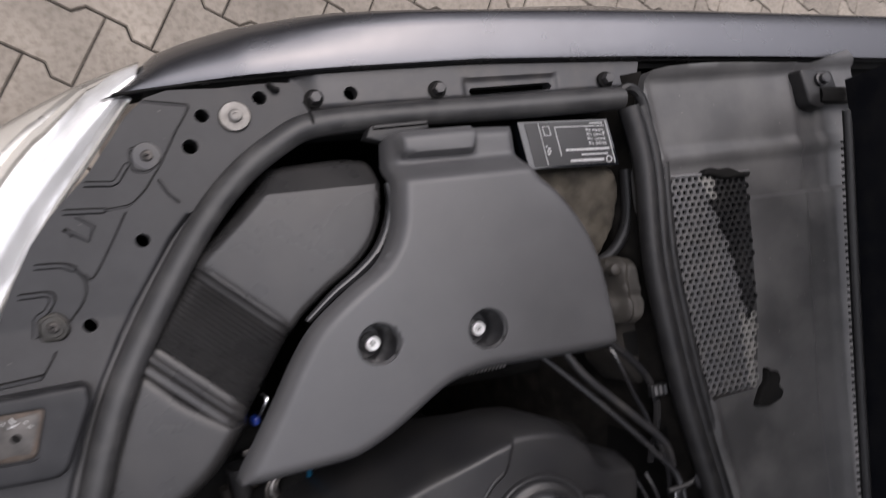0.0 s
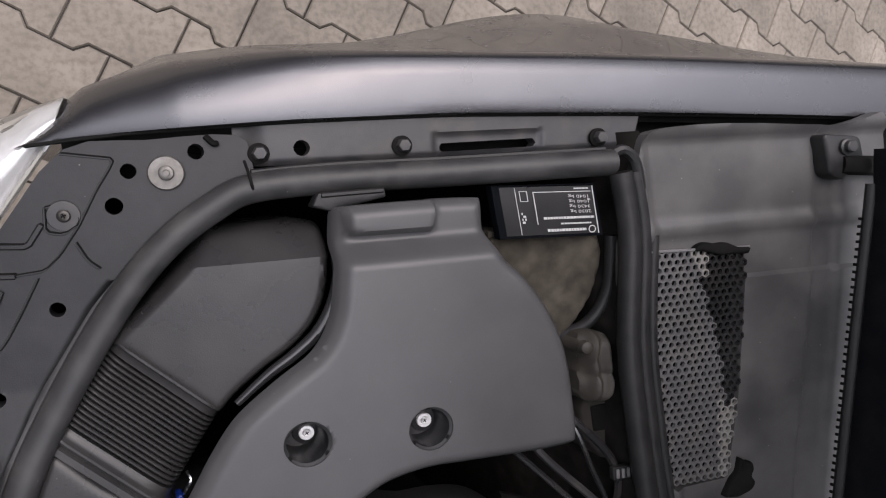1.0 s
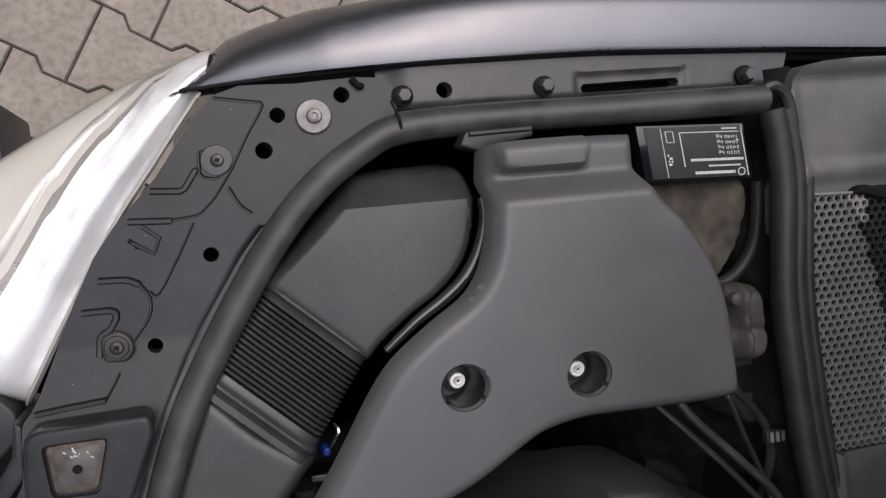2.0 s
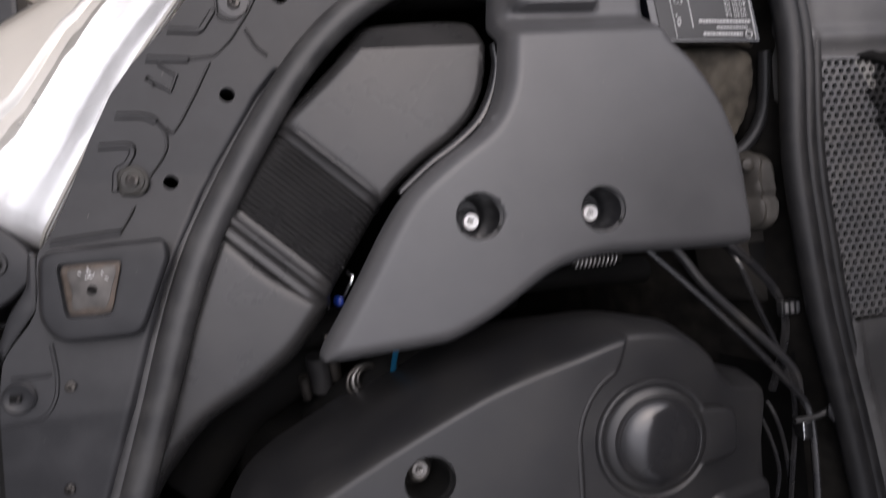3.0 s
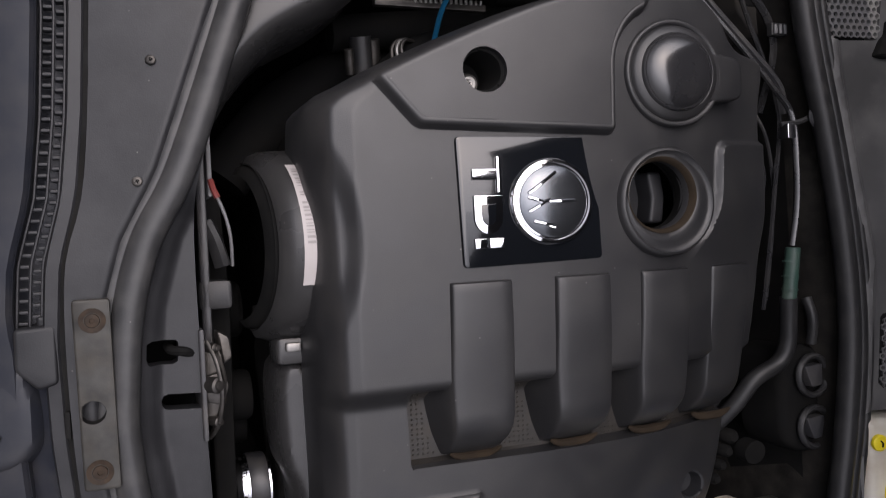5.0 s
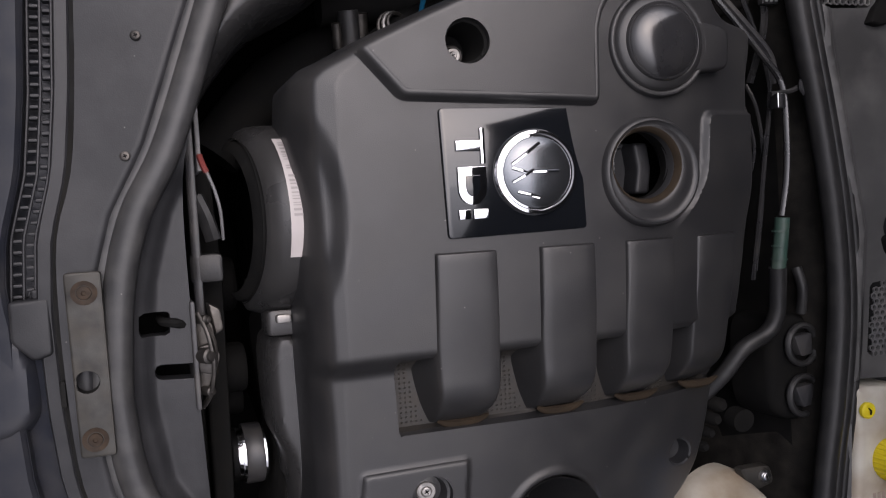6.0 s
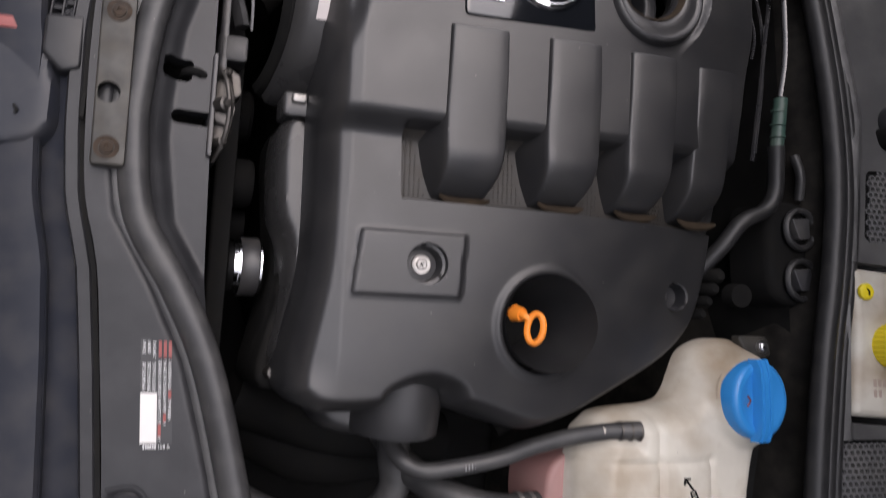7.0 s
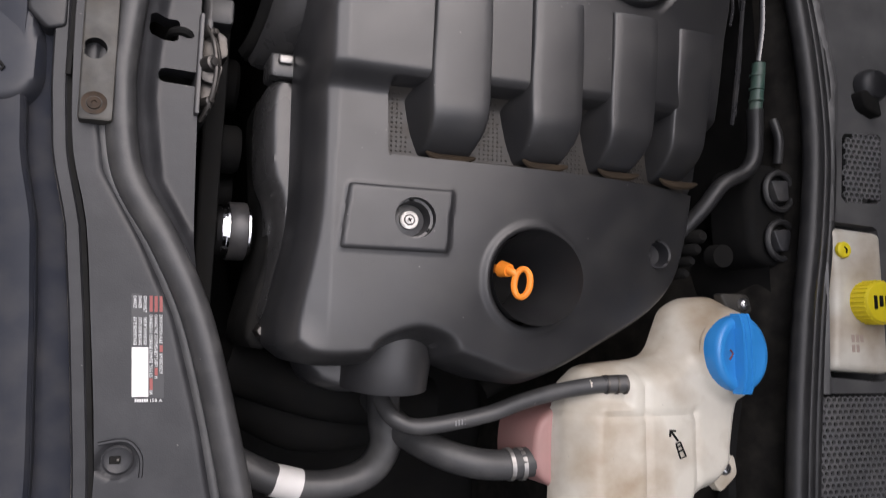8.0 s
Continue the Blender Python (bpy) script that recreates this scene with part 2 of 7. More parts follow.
def lathe(at, profile, n=24, tilt=None, closed=True):
    """A turned shape: profile of (radius, height) over the point at; tilt: a rotation."""
    bm = bmesh.new()
    m = (tilt or Matrix()).to_3x3()
    rings = []
    for r, z in profile:
        if r < 1e-6:
            rings.append([bm.verts.new(Vector(at) + m @ Vector((0, 0, z)))])
        else:
            rings.append([bm.verts.new(Vector(at) + m @ Vector((r * math.cos(a), r * math.sin(a), z))) for a in np.linspace(0, 2 * math.pi, n, endpoint=False)])
    for a, b in zip(rings, rings[1:]):
        for j in range(n):
            k = (j + 1) % n
            q = [a[j % len(a)], a[k % len(a)], b[k % len(b)], b[j % len(b)]]
            q = list(dict.fromkeys(q))
            if len(q) > 2:
                bm.faces.new(q)
    return bm


def rounded(outline, r, n=3):
    """A polygon with its corners rounded."""
    p = np.array(outline, float)
    out = []
    k = len(p)
    for i in range(k):
        a, b, c = p[i - 1], p[i], p[(i + 1) % k]
        u, v = a - b, c - b
        lu, lv = np.linalg.norm(u), np.linalg.norm(v)
        d = min(r, lu * 0.45, lv * 0.45)
        s, e = b + u / lu * d, b + v / lv * d
        for t in np.linspace(0, 1, n + 1):
            out.append((1 - t) ** 2 * s + 2 * t * (1 - t) * b + t * t * e)
    return np.array(out)


def slab(outline, top, bottom, r=0.002, steps=3, hole=None, hole_depth=0.01):
    """A plate of that outline with rounded upper edges; top: a number or a function of (x, y)."""
    p = np.array(outline, float)
    if 0.5 * np.sum(p[:, 0] * np.roll(p[:, 1], -1) - np.roll(p[:, 0], -1) * p[:, 1]) < 0:
        p = p[::-1]
    d = np.roll(p, -1, 0) - np.roll(p, 1, 0)
    d /= np.linalg.norm(d, axis=1)[:, None] + 1e-12
    nrm = np.stack([-d[:, 1], d[:, 0]], 1)
    f = top if callable(top) else (lambda x, y: top)
    bm = bmesh.new()
    rings = [[bm.verts.new((x, y, bottom)) for x, y in p]]
    for a in np.linspace(0, math.pi / 2, steps + 1):
        q = p + nrm * r * (1 - math.cos(a))
        rings.append([bm.verts.new((x, y, f(x, y) - r * (1 - math.sin(a)))) for x, y in q])
    k = len(p)
    for a, b in zip(rings, rings[1:]):
        for j in range(k):
            bm.faces.new((a[j], a[(j + 1) % k], b[(j + 1) % k], b[j]))
    edges = [bm.edges.get((rings[-1][j], rings[-1][(j + 1) % k])) for j in range(k)]
    if hole is not None:
        loops = [[bm.verts.new((x, y, f(x, y) - z)) for x, y in hole] for z in (0, hole_depth)]
        m = len(hole)
        for j in range(m):
            bm.faces.new((loops[0][j], loops[0][(j + 1) % m], loops[1][(j + 1) % m], loops[1][j]))
        bm.faces.new(loops[1])
        edges += [bm.edges.get((loops[0][j], loops[0][(j + 1) % m])) for j in range(m)]
    bmesh.ops.triangle_fill(bm, edges=edges, use_beauty=True)
    return bm


def sdf(outline):
    """Signed distance to a polygon (inside is negative), for arrays."""
    p = np.array(outline, float)
    q = np.roll(p, -1, 0)

    def f(x, y):
        x, y = np.asarray(x, float), np.asarray(y, float)
        best = np.full(x.shape, 1e9)
        inside = np.zeros(x.shape, bool)
        for (ax, ay), (bx, by) in zip(p, q):
            ex, ey = bx - ax, by - ay
            t = np.clip(((x - ax) * ex + (y - ay) * ey) / (ex * ex + ey * ey + 1e-18), 0, 1)
            best = np.minimum(best, np.hypot(x - ax - t * ex, y - ay - t * ey))
            cross = ((ay > y) != (by > y)) & (x < ex * (y - ay) / (ey + 1e-18) + ax)
            inside ^= cross
        return np.where(inside, -best, best)
    return f


def circle(cx, cy, r):
    return lambda x, y: np.hypot(np.asarray(x) - cx, np.asarray(y) - cy) - r


def ss(a, b, x):
    t = np.clip((np.asarray(x) - a) / (b - a), 0, 1)
    return t * t * (3 - 2 * t)


def moulded(outline, height, step=0.004, creases=(), holes=(), skirt=0.03, flare=0.0, sleeve=0.0):
    """A moulded shell: a fine sheet over the outline that follows height(x, y), with its edge and creases on the lines,
    holes cut out, and a skirt turned down all round."""
    edge = sdf(outline)
    p = np.array(outline)
    x0, y0 = p.min(0) - 2 * step
    nx, ny = [int(v) for v in np.ceil((p.max(0) - p.min(0)) / step) + 5]
    gx, gy = np.meshgrid(x0 + np.arange(nx) * step, y0 + np.arange(ny) * step, indexing="ij")
    e = 1e-5
    for f, reach in [(c, 0.5) for c in creases] + [(h, 0.6) for h in holes] + [(edge, 0.75)]:
        d = f(gx, gy)
        ux, uy = (f(gx + e, gy) - d) / e, (f(gx, gy + e) - d) / e
        near = np.abs(d) < reach * step
        gx, gy = np.where(near, gx - d * ux, gx), np.where(near, gy - d * uy, gy)
    keep = edge(gx, gy) < 0.12 * step
    for h in holes:
        keep &= h(gx, gy) > -0.12 * step
    z = height(gx, gy)
    quad = keep[:-1, :-1] & keep[1:, :-1] & keep[1:, 1:] & keep[:-1, 1:]
    idx = np.arange(nx * ny).reshape(nx, ny)
    faces = [tuple(q) for q in np.stack([idx[:-1, :-1], idx[1:, :-1], idx[1:, 1:], idx[:-1, 1:]], -1)[quad]]
    c = [keep[:-1, :-1], keep[1:, :-1], keep[1:, 1:], keep[:-1, 1:]]
    ci = [idx[:-1, :-1], idx[1:, :-1], idx[1:, 1:], idx[:-1, 1:]]
    for k in range(4):
        tri = ~c[k] & c[(k + 1) % 4] & c[(k + 2) % 4] & c[(k + 3) % 4]
        faces += [tuple(q) for q in np.stack([ci[(k + 1) % 4], ci[(k + 2) % 4], ci[(k + 3) % 4]], -1)[tri]]
    bm = bmesh.new()
    used = sorted({i for q in faces for i in q})
    fx, fy, fz = gx.ravel(), gy.ravel(), z.ravel()
    vs = {i: bm.verts.new((fx[i], fy[i], fz[i])) for i in used}
    for q in faces:
        bm.faces.new([vs[i] for i in q])
    rim = [ed for ed in bm.edges if len(ed.link_faces) == 1]
    border = list({v for ed in rim for v in ed.verts})
    vx, vy = np.array([v.co.x for v in border]), np.array([v.co.y for v in border])
    for f in [edge] + list(holes):
        for _ in range(2):
            d = f(vx, vy)
            ux, uy = (f(vx + e, vy) - d) / e, (f(vx, vy + e) - d) / e
            near = np.abs(d) < 1.5 * step
            vx, vy = np.where(near, vx - d * ux, vx), np.where(near, vy - d * uy, vy)
    for v, x, y, z in zip(border, vx, vy, height(vx, vy)):
        v.co = (x, y, z)
    bmesh.ops.remove_doubles(bm, verts=border, dist=0.3 * step)
    bmesh.ops.dissolve_degenerate(bm, dist=0.02 * step, edges=bm.edges[:])
    rim = [ed for ed in bm.edges if len(ed.link_faces) == 1]
    down = {}
    for ed in rim:
        for v in ed.verts:
            if v not in down:
                depth = skirt
                out = Vector((0, 0, 0))
                if sleeve and any(abs(float(h(v.co.x, v.co.y))) < 2 * step for h in holes):
                    depth = sleeve
                down[v] = bm.verts.new(v.co + Vector((0, 0, -depth)) + out)
    for ed in rim:
        a, b = ed.verts
        bm.faces.new((a, b, down[b], down[a]))
    bm.verts.index_update()
    return bm


def box(x0, x1, y0, y1, z0, z1, r=0.002):
    return slab(rounded([(x0, y0), (x1, y0), (x1, y1), (x0, y1)], r * 1.5, 2), z1, z0, r, 2)


# ---- ground ----
HEAD = radians(-28.6)


def lattice(u, v):
    return (-0.2 + u * math.cos(HEAD) - v * math.sin(HEAD), 0.862 + u * math.sin(HEAD) + v * math.cos(HEAD))


bm = bmesh.new()
bmesh.ops.create_grid(bm, x_segments=2, y_segments=2, size=400)
for v in bm.verts:
    v.co.z = -0.006
ground = tagged(part("ground", bm, SAND, plan=False), "sandy ground between interlocking grey concrete pavers", "ground", kind="structure")

# ---- engine bay tub ----
BAY = [(0.33, 0.60), (-0.10, 0.60), (-0.29, 0.37), (-0.345, 0.2), (-0.37, 0.0), (-0.34, -0.3), (-0.33, -0.75), (0.36, -0.75)]
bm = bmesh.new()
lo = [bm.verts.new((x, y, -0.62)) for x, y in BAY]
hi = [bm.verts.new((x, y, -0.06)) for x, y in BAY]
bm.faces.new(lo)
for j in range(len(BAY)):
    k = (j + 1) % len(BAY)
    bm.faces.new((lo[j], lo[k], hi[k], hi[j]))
# tub colour carries the deep shade of the bay
tagged(part("engine_bay", bm, DARK), "sheet metal tub of the engine bay, coloured near-black for its deep shade", "engine bay", kind="structure")

# ---- engine cover ----
EC = curve([(-0.196, 0.138), (-0.187, 0.164), (-0.156, 0.184), (-0.118, 0.204), (-0.064, 0.229), (-0.012, 0.250), (0.040, 0.264), (0.100, 0.275), (0.152, 0.268),
            (0.185, 0.245), (0.203, 0.220), (0.246, 0.203), (0.248, 0.120), (0.250, 0.040), (0.245, -0.030), (0.238, -0.100), (0.230, -0.205), (0.190, -0.268),
            (0.100, -0.317), (0.044, -0.341), (0.008, -0.344), (-0.040, -0.329), (-0.060, -0.322), (-0.070, -0.309), (-0.092, -0.303), (-0.118, -0.312), (-0.130, -0.324), (-0.175, -0.326), (-0.197, -0.317), (-0.206, -0.295),
            (-0.192, -0.200), (-0.192, -0.080), (-0.193, 0.040)], 5, True)
EC_EDGE = sdf(EC)
PANEL = rounded([(-0.152, 0.178), (-0.116, 0.137), (0.052, 0.131), (0.054, 0.194), (0.058, 0.208), (0.066, 0.222), (0.076, 0.232), (0.090, 0.240), (0.125, 0.330), (-0.200, 0.330), (-0.176, 0.205)], 0.005)
PANEL_D = sdf(PANEL)
PLATE_D = sdf(rounded([(-0.159, -0.172), (-0.067, -0.172), (-0.071, -0.228), (-0.165, -0.228)], 0.003))
SIDE_D = sdf(rounded([(0.167, 0.122), (0.30, 0.124), (0.30, 0.0), (0.118, 0.0), (0.132, 0.020), (0.150, 0.040), (0.163, 0.068)], 0.012, 5))
HUMPS = [sdf(rounded([(a - 0.002, 0.008), (b + 0.002, 0.008), (b + 0.002, -0.139), (a - 0.002, -0.139)], 0.008)) for a, b in ((-0.0955, -0.0445), (-0.0050, 0.0440), (0.0765, 0.1235), (0.1560, 0.1990))]
FLANKS = [sdf([(a - 0.001, -0.047), (a - 0.014, -0.086), (a - 0.009, -0.120), (a - 0.001, -0.139)]) for a in (-0.0955, -0.0050, 0.0765, 0.1560)]
FOLD = sdf(rounded([(-0.172, -0.36), (0.30, -0.36), (0.30, 0.40), (-0.10, 0.40), (-0.146, 0.1655), (-0.1665, 0.151)], 0.010, 4))
ZONE = sdf(rounded([(-0.128, -0.078), (0.205, -0.078), (0.225, -0.147), (-0.126, -0.144)], 0.003))
DOMEHOLE = circle(0.115, 0.182, 0.042)
DIP, OILWELL, BOLT_A, BOLT_B, SMALL = circle(0.014, -0.246, 0.044), circle(0.101, 0.070, 0.041), circle(-0.062, 0.180, 0.0185), circle(-0.102, -0.199, 0.018), circle(0.170, -0.213, 0.0145)


def cover_base(x):
    u = np.asarray(x) - 0.006
    return 0.0432 - 0.11 * u * u - 1.75 * np.abs(u) ** 3 * (u > 0) + 0.22 * u * u * (u < 0) * np.clip(-u / 0.2, 0, 1)


def corner_fall(x, y):
    s = (x - 0.06) * 0.7 + (-0.15 - y) * 0.7
    return 0.135 * (s + np.sqrt(s * s + 0.0030) - 0.012)


def cover_height(x, y):
    z = cover_base(x)
    z = z - 0.020 * ss(-0.070, -0.092, y)
    z = z + 0.008 * ss(0.002, -0.003, PANEL_D(x, y)) * ss(0.000, 0.014, -EC_EDGE(x, y)) + 0.004 * ss(0.001, -0.002, PLATE_D(x, y)) + 0.006 * ss(0.003, -0.003, SIDE_D(x, y)) * ss(0.008, 0.060, y)
    z = np.where(ZONE(x, y) < 0, z - 0.014 * ss(0, -0.003, ZONE(x, y)), z)
    z = z - corner_fall(x, y)
    r = np.hypot(x - 0.014, y + 0.246)
    z = z + 0.0028 * ss(0.054, 0.048, r) * ss(0.0425, 0.047, r)
    z = z - 0.008 * ss(0.06, -0.22, np.hypot((x + 0.216) / 0.052, (y - 0.046) / 0.092) - 1)
    d = -EC_EDGE(x, y)
    shoulder = ss(0.15, 0.19, y) * ss(0.10, 0.05, x)
    z = z - 0.28 * np.clip(FOLD(x, y), 0, 0.04) * ss(-0.33, -0.28, y)
    right = ss(0.20, 0.24, x) * ss(0.20, 0.15, y)
    z = z - (0.030 + 0.014 * right + 0.045 * shoulder) * np.clip(1 - d / (0.0135 + 0.0020 * shoulder + 0.012 * right), 0, 1) ** (1.6 + 0.40 * shoulder)
    return z


def split(bm, region):
    """Cuts a sheet into pieces by the region of each face's centre."""
    out = {}
    cs = np.array([f.calc_center_median() for f in bm.faces])
    for f, k in zip(bm.faces, region(cs[:, 0], cs[:, 1])):
        b, seen = out.setdefault(int(k), (bmesh.new(), {}))
        for v in f.verts:
            if v.index not in seen:
                seen[v.index] = b.verts.new(v.co)
        b.faces.new([seen[v.index] for v in f.verts])
    bm.free()
    return {k: b for k, (b, _) in out.items()}


def cover_region(x, y):
    k = np.where((SIDE_D(x, y) < -0.003) & (y > 0.006), 8, 0)
    k = np.where(PLATE_D(x, y) < 0, 6, k)
    k = np.where(PANEL_D(x, y) < 0, 5, k)
    k = np.where((ZONE(x, y) < -0.0022) & (k == 0), 9, k)
    return np.where(EC_EDGE(x, y) > -0.0025, 0, k)


engine_cover = thing("engine_cover", "matt black moulded plastic engine cover with four raised ribs", "engine cover", S(0, 0, -0.05))
shells = split(moulded(EC, cover_height, 0.0022, creases=[FOLD, lambda x, y: PANEL_D(x, y) - 0.002, lambda x, y: PANEL_D(x, y) + 0.003, PLATE_D, lambda x, y: SIDE_D(x, y) - 0.0030, lambda x, y: SIDE_D(x, y) + 0.0030, ZONE], holes=[DIP, OILWELL, DOMEHOLE, BOLT_A, BOLT_B, SMALL], skirt=0.06, sleeve=0.03), cover_region)
part("shell", shells[0], COVER, engine_cover, angle=66)


RIB_L, RIB_R = (-0.0955, -0.0050, 0.0765, 0.1560), (-0.0445, 0.0440, 0.1235, 0.1990)


def rib(i):
    """A raised rib that runs down over the step, with a sloping flank to the front side."""
    vs, fs = [], []
    ys = [0.0092, 0.0088, 0.0078, 0.0055] + list(np.linspace(0.0, -0.085, 16)) + list(np.linspace(-0.0895, -0.1385, 16)) + [-0.1402, -0.1408]
    for j, y in enumerate(ys):
        xl = float(np.interp(y, [-0.141, -0.10, -0.067, 0.01], [0.0030, -0.0010, -0.0020, 0.0])) + RIB_L[i]
        xr = float(np.interp(y, [-0.141, -0.12, -0.09, 0.01], [-0.0055, -0.0015, 0.0, 0.0])) + RIB_R[i]
        wf = float(np.interp(y, [-0.141, -0.120, -0.088, -0.060, -0.045], [0.0035, 0.0090, 0.0130, 0.0050, 0.0015]))
        end = (-0.0066, -0.0022, -0.0005, 0.0)[j] if j < 4 else 0.0
        fall = 0.030 * min(1.0, max(0.0, (-0.098 - y) / 0.0405)) ** 2.3
        m = (xl + xr) / 2
        top = float(cover_base(m)) + 0.0050 - 0.0030 * float(ss(-0.02, -0.10, y)) - fall + end
        low = float(cover_base(m)) - 0.040
        if j >= len(ys) - 2:
            top = low + (0.003 if j == len(ys) - 2 else 0.0)
        deep = top - low
        sec = [(xl - wf, low), (xl - wf * 0.55, low + deep * 0.46), (xl - wf * 0.16, low + deep * 0.86), (xl - 0.0002, top - min(0.0016, deep * 0.5)), (xl + 0.0008, top - min(0.0006, deep * 0.2)), (xl + 0.0022, top - 0.0001)]
        sec += [(xl + (xr - xl) * u, top + 0.0006 * math.sin(math.pi * u)) for u in (0.2, 0.4, 0.6, 0.8)]
        sec += [(xr - 0.0032, top - 0.0001), (xr - 0.0012, top - min(0.0007, deep * 0.2)), (xr, top - min(0.0024, deep * 0.5)), (xr + 0.0012, low + deep * 0.5), (xr + 0.0022, low)]
        vs += [(x, y, z - float(corner_fall(x, y))) for x, z in sec]
    k = 15
    for a in range(len(ys) - 1):
        for b in range(k - 1):
            q = a * k + b
            fs.append((q, q + 1, q + k + 1, q + k))
    return vs, fs


for i in range(4):
    part("rib", rib(i), COVER, engine_cover, angle=40)
for k, nm in ((5, "upper_panel"), (6, "bolt_plate"), (8, "rear_panel")):
    part(nm, shells[k], COVER, engine_cover, angle=66)

if 9 in shells:
    part("pocket_floor", shells[9], POCKET, engine_cover, "dusty dimpled floor between the ribs")
rs = random.Random(11)
for i in range(4):
    vs, fs = [], []
    for a in np.arange(RIB_L[i] - 0.036, RIB_L[i], 0.0043):
        for b in np.arange(-0.141, -0.084, 0.0043):
            if max(float(f(a, b)) for f in (ZONE,)) < -0.004 and min(float(f(a, b)) for f in HUMPS + FLANKS) > 0.0025:
                o, z = len(vs), float(cover_height(np.array(a), np.array(b)))
                vs += [(a - 0.0013, b - 0.0013, z - 0.0004), (a + 0.0013, b - 0.0013, z - 0.0004), (a + 0.0013, b + 0.0013, z - 0.0004), (a - 0.0013, b + 0.0013, z - 0.0004), (a, b, z + 0.0009)]
                fs += [(o, o + 1, o + 4), (o + 1, o + 2, o + 4), (o + 2, o + 3, o + 4), (o + 3, o, o + 4)]
    if vs:
        tagged(part("dimple", (vs, fs), POCKET, engine_cover), "rows of tiny raised points", kind="stuff")

# smooth lip along the step of the upper panel
LIP = rounded([(-0.30, 0.40), (-0.150, 0.1755), (-0.116, 0.137), (0.052, 0.131), (0.054, 0.194), (0.058, 0.208), (0.066, 0.222), (0.076, 0.232), (0.088, 0.239), (0.10, 0.40)], 0.005, 6)
LIP = [q for q in LIP if q[1] < 0.2385 and not (q[0] < 0 and q[1] > 0.174)]
LIP = np.array([a + (b - a) * t for a, b in zip(LIP, LIP[1:]) for t in np.linspace(0, 1, max(2, int(np.linalg.norm(b - a) / 0.003)), endpoint=False)] + [LIP[-1]])
tan = np.gradient(LIP, axis=0)
for _ in range(2):
    tan = (tan + np.roll(tan, 1, 0) + np.roll(tan, -1, 0)) / 3 if len(tan) > 3 else tan
tan[0], tan[-1] = LIP[1] - LIP[0], LIP[-1] - LIP[-2]
tan /= np.linalg.norm(tan, axis=1)[:, None]
side = np.stack([tan[:, 1], -tan[:, 0]], 1)
inner, outer = LIP - side * 0.0050, LIP + side * 0.0042
zi, zo = cover_height(inner[:, 0], inner[:, 1]), cover_height(outer[:, 0], outer[:, 1])
vs, fs = [], []
for p, s, a, b in zip(LIP, side, zi, zo):
    for d, u in ((-0.0050, 1.0), (-0.0030, 1.0), (-0.0012, 0.93), (0.0004, 0.72), (0.0018, 0.30), (0.0028, 0.08), (0.0042, 0.0)):
        vs.append((p[0] + s[0] * d, p[1] + s[1] * d, b + (a - b) * u + 0.0005 - (0.0008 if d in (-0.0050, 0.0042) else 0.0)))
for i in range(len(LIP) - 1):
    for j in range(6):
        q = i * 7 + j
        fs.append((q, q + 1, q + 8, q + 7))
part("panel_lip", (vs, fs), COVER, engine_cover, angle=60)

zc = float(cover_height(np.array(0.06), np.array(0.09)))
TAB = rounded([(0.138, 0.203), (0.166, 0.200), (0.187, 0.196), (0.186, 0.160), (0.166, 0.157), (0.138, 0.155)], 0.010, 5)
part("dome_tab", slab(TAB, lambda x, y: zc + 0.0045 - 0.08 * max(0.0, x - 0.15), 0.010, 0.0035, 4), COVER, engine_cover, "smooth tab beside the filler dome")
dome = part("filler_dome", lathe((0.115, 0.182, zc + 0.003), [(0.0475, -0.012), (0.0475, -0.001), (0.0465, 0.0005), (0.0450, 0.0009), (0.0435, 0.0004), (0.0425, -0.0010), (0.0415, 0.0010), (0.0400, 0.0026), (0.0350, 0.0042), (0.0335, 0.0035)], 64), COVER, engine_cover)
part("dome_lens", lathe((0.114, 0.182, zc + 0.003), [(0.0352, 0.001), (0.0346, 0.0052), (0.0332, 0.0066), (0.0318, 0.0066), (0.0305, 0.0080), (0.0280, 0.0100), (0.0240, 0.0118), (0.0190, 0.0131), (0.0120, 0.0140), (0, 0.0144)], 56), DOME, dome, "smooth glossy dome")
bm = bmesh.new()
rings = []
for r, z, k in ((0.0475, -0.006, 1.0), (0.0465, 0.0010, 1.0), (0.0450, 0.0034, 1.0), (0.0432, 0.0040, 1.0), (0.0418, 0.0022, 0.95), (0.0395, 0.0016, 0.8), (0.0370, 0.0030, 0.5), (0.0345, 0.0032, 0.2), (0.0318, 0.0022, -0.1), (0.0298, -0.0020, -0.3), (0.0286, -0.008, -0.4)):
    rings.append([bm.verts.new((0.0968 + 0.0055 * k + r * math.cos(a), 0.0735 - 0.0050 * k + r * 1.04 * math.sin(a), zc + 0.002 + z)) for a in np.linspace(0, 2 * math.pi, 64, endpoint=False)])
for a, b in zip(rings, rings[1:]):
    for j in range(64):
        bm.faces.new((a[j], a[(j + 1) % 64], b[(j + 1) % 64], b[j]))
part("filler_ring", bm, COVER, engine_cover)
# throat wall in the shaded colour, so that it reads as unlit
part("filler_throat", lathe((0.0946, 0.0755, zc + 0.002), [(0.0292, -0.006), (0.0288, -0.009), (0.0310, -0.018)], 48, closed=False), DEEP, engine_cover, "throat of the filler opening, its shade painted black")

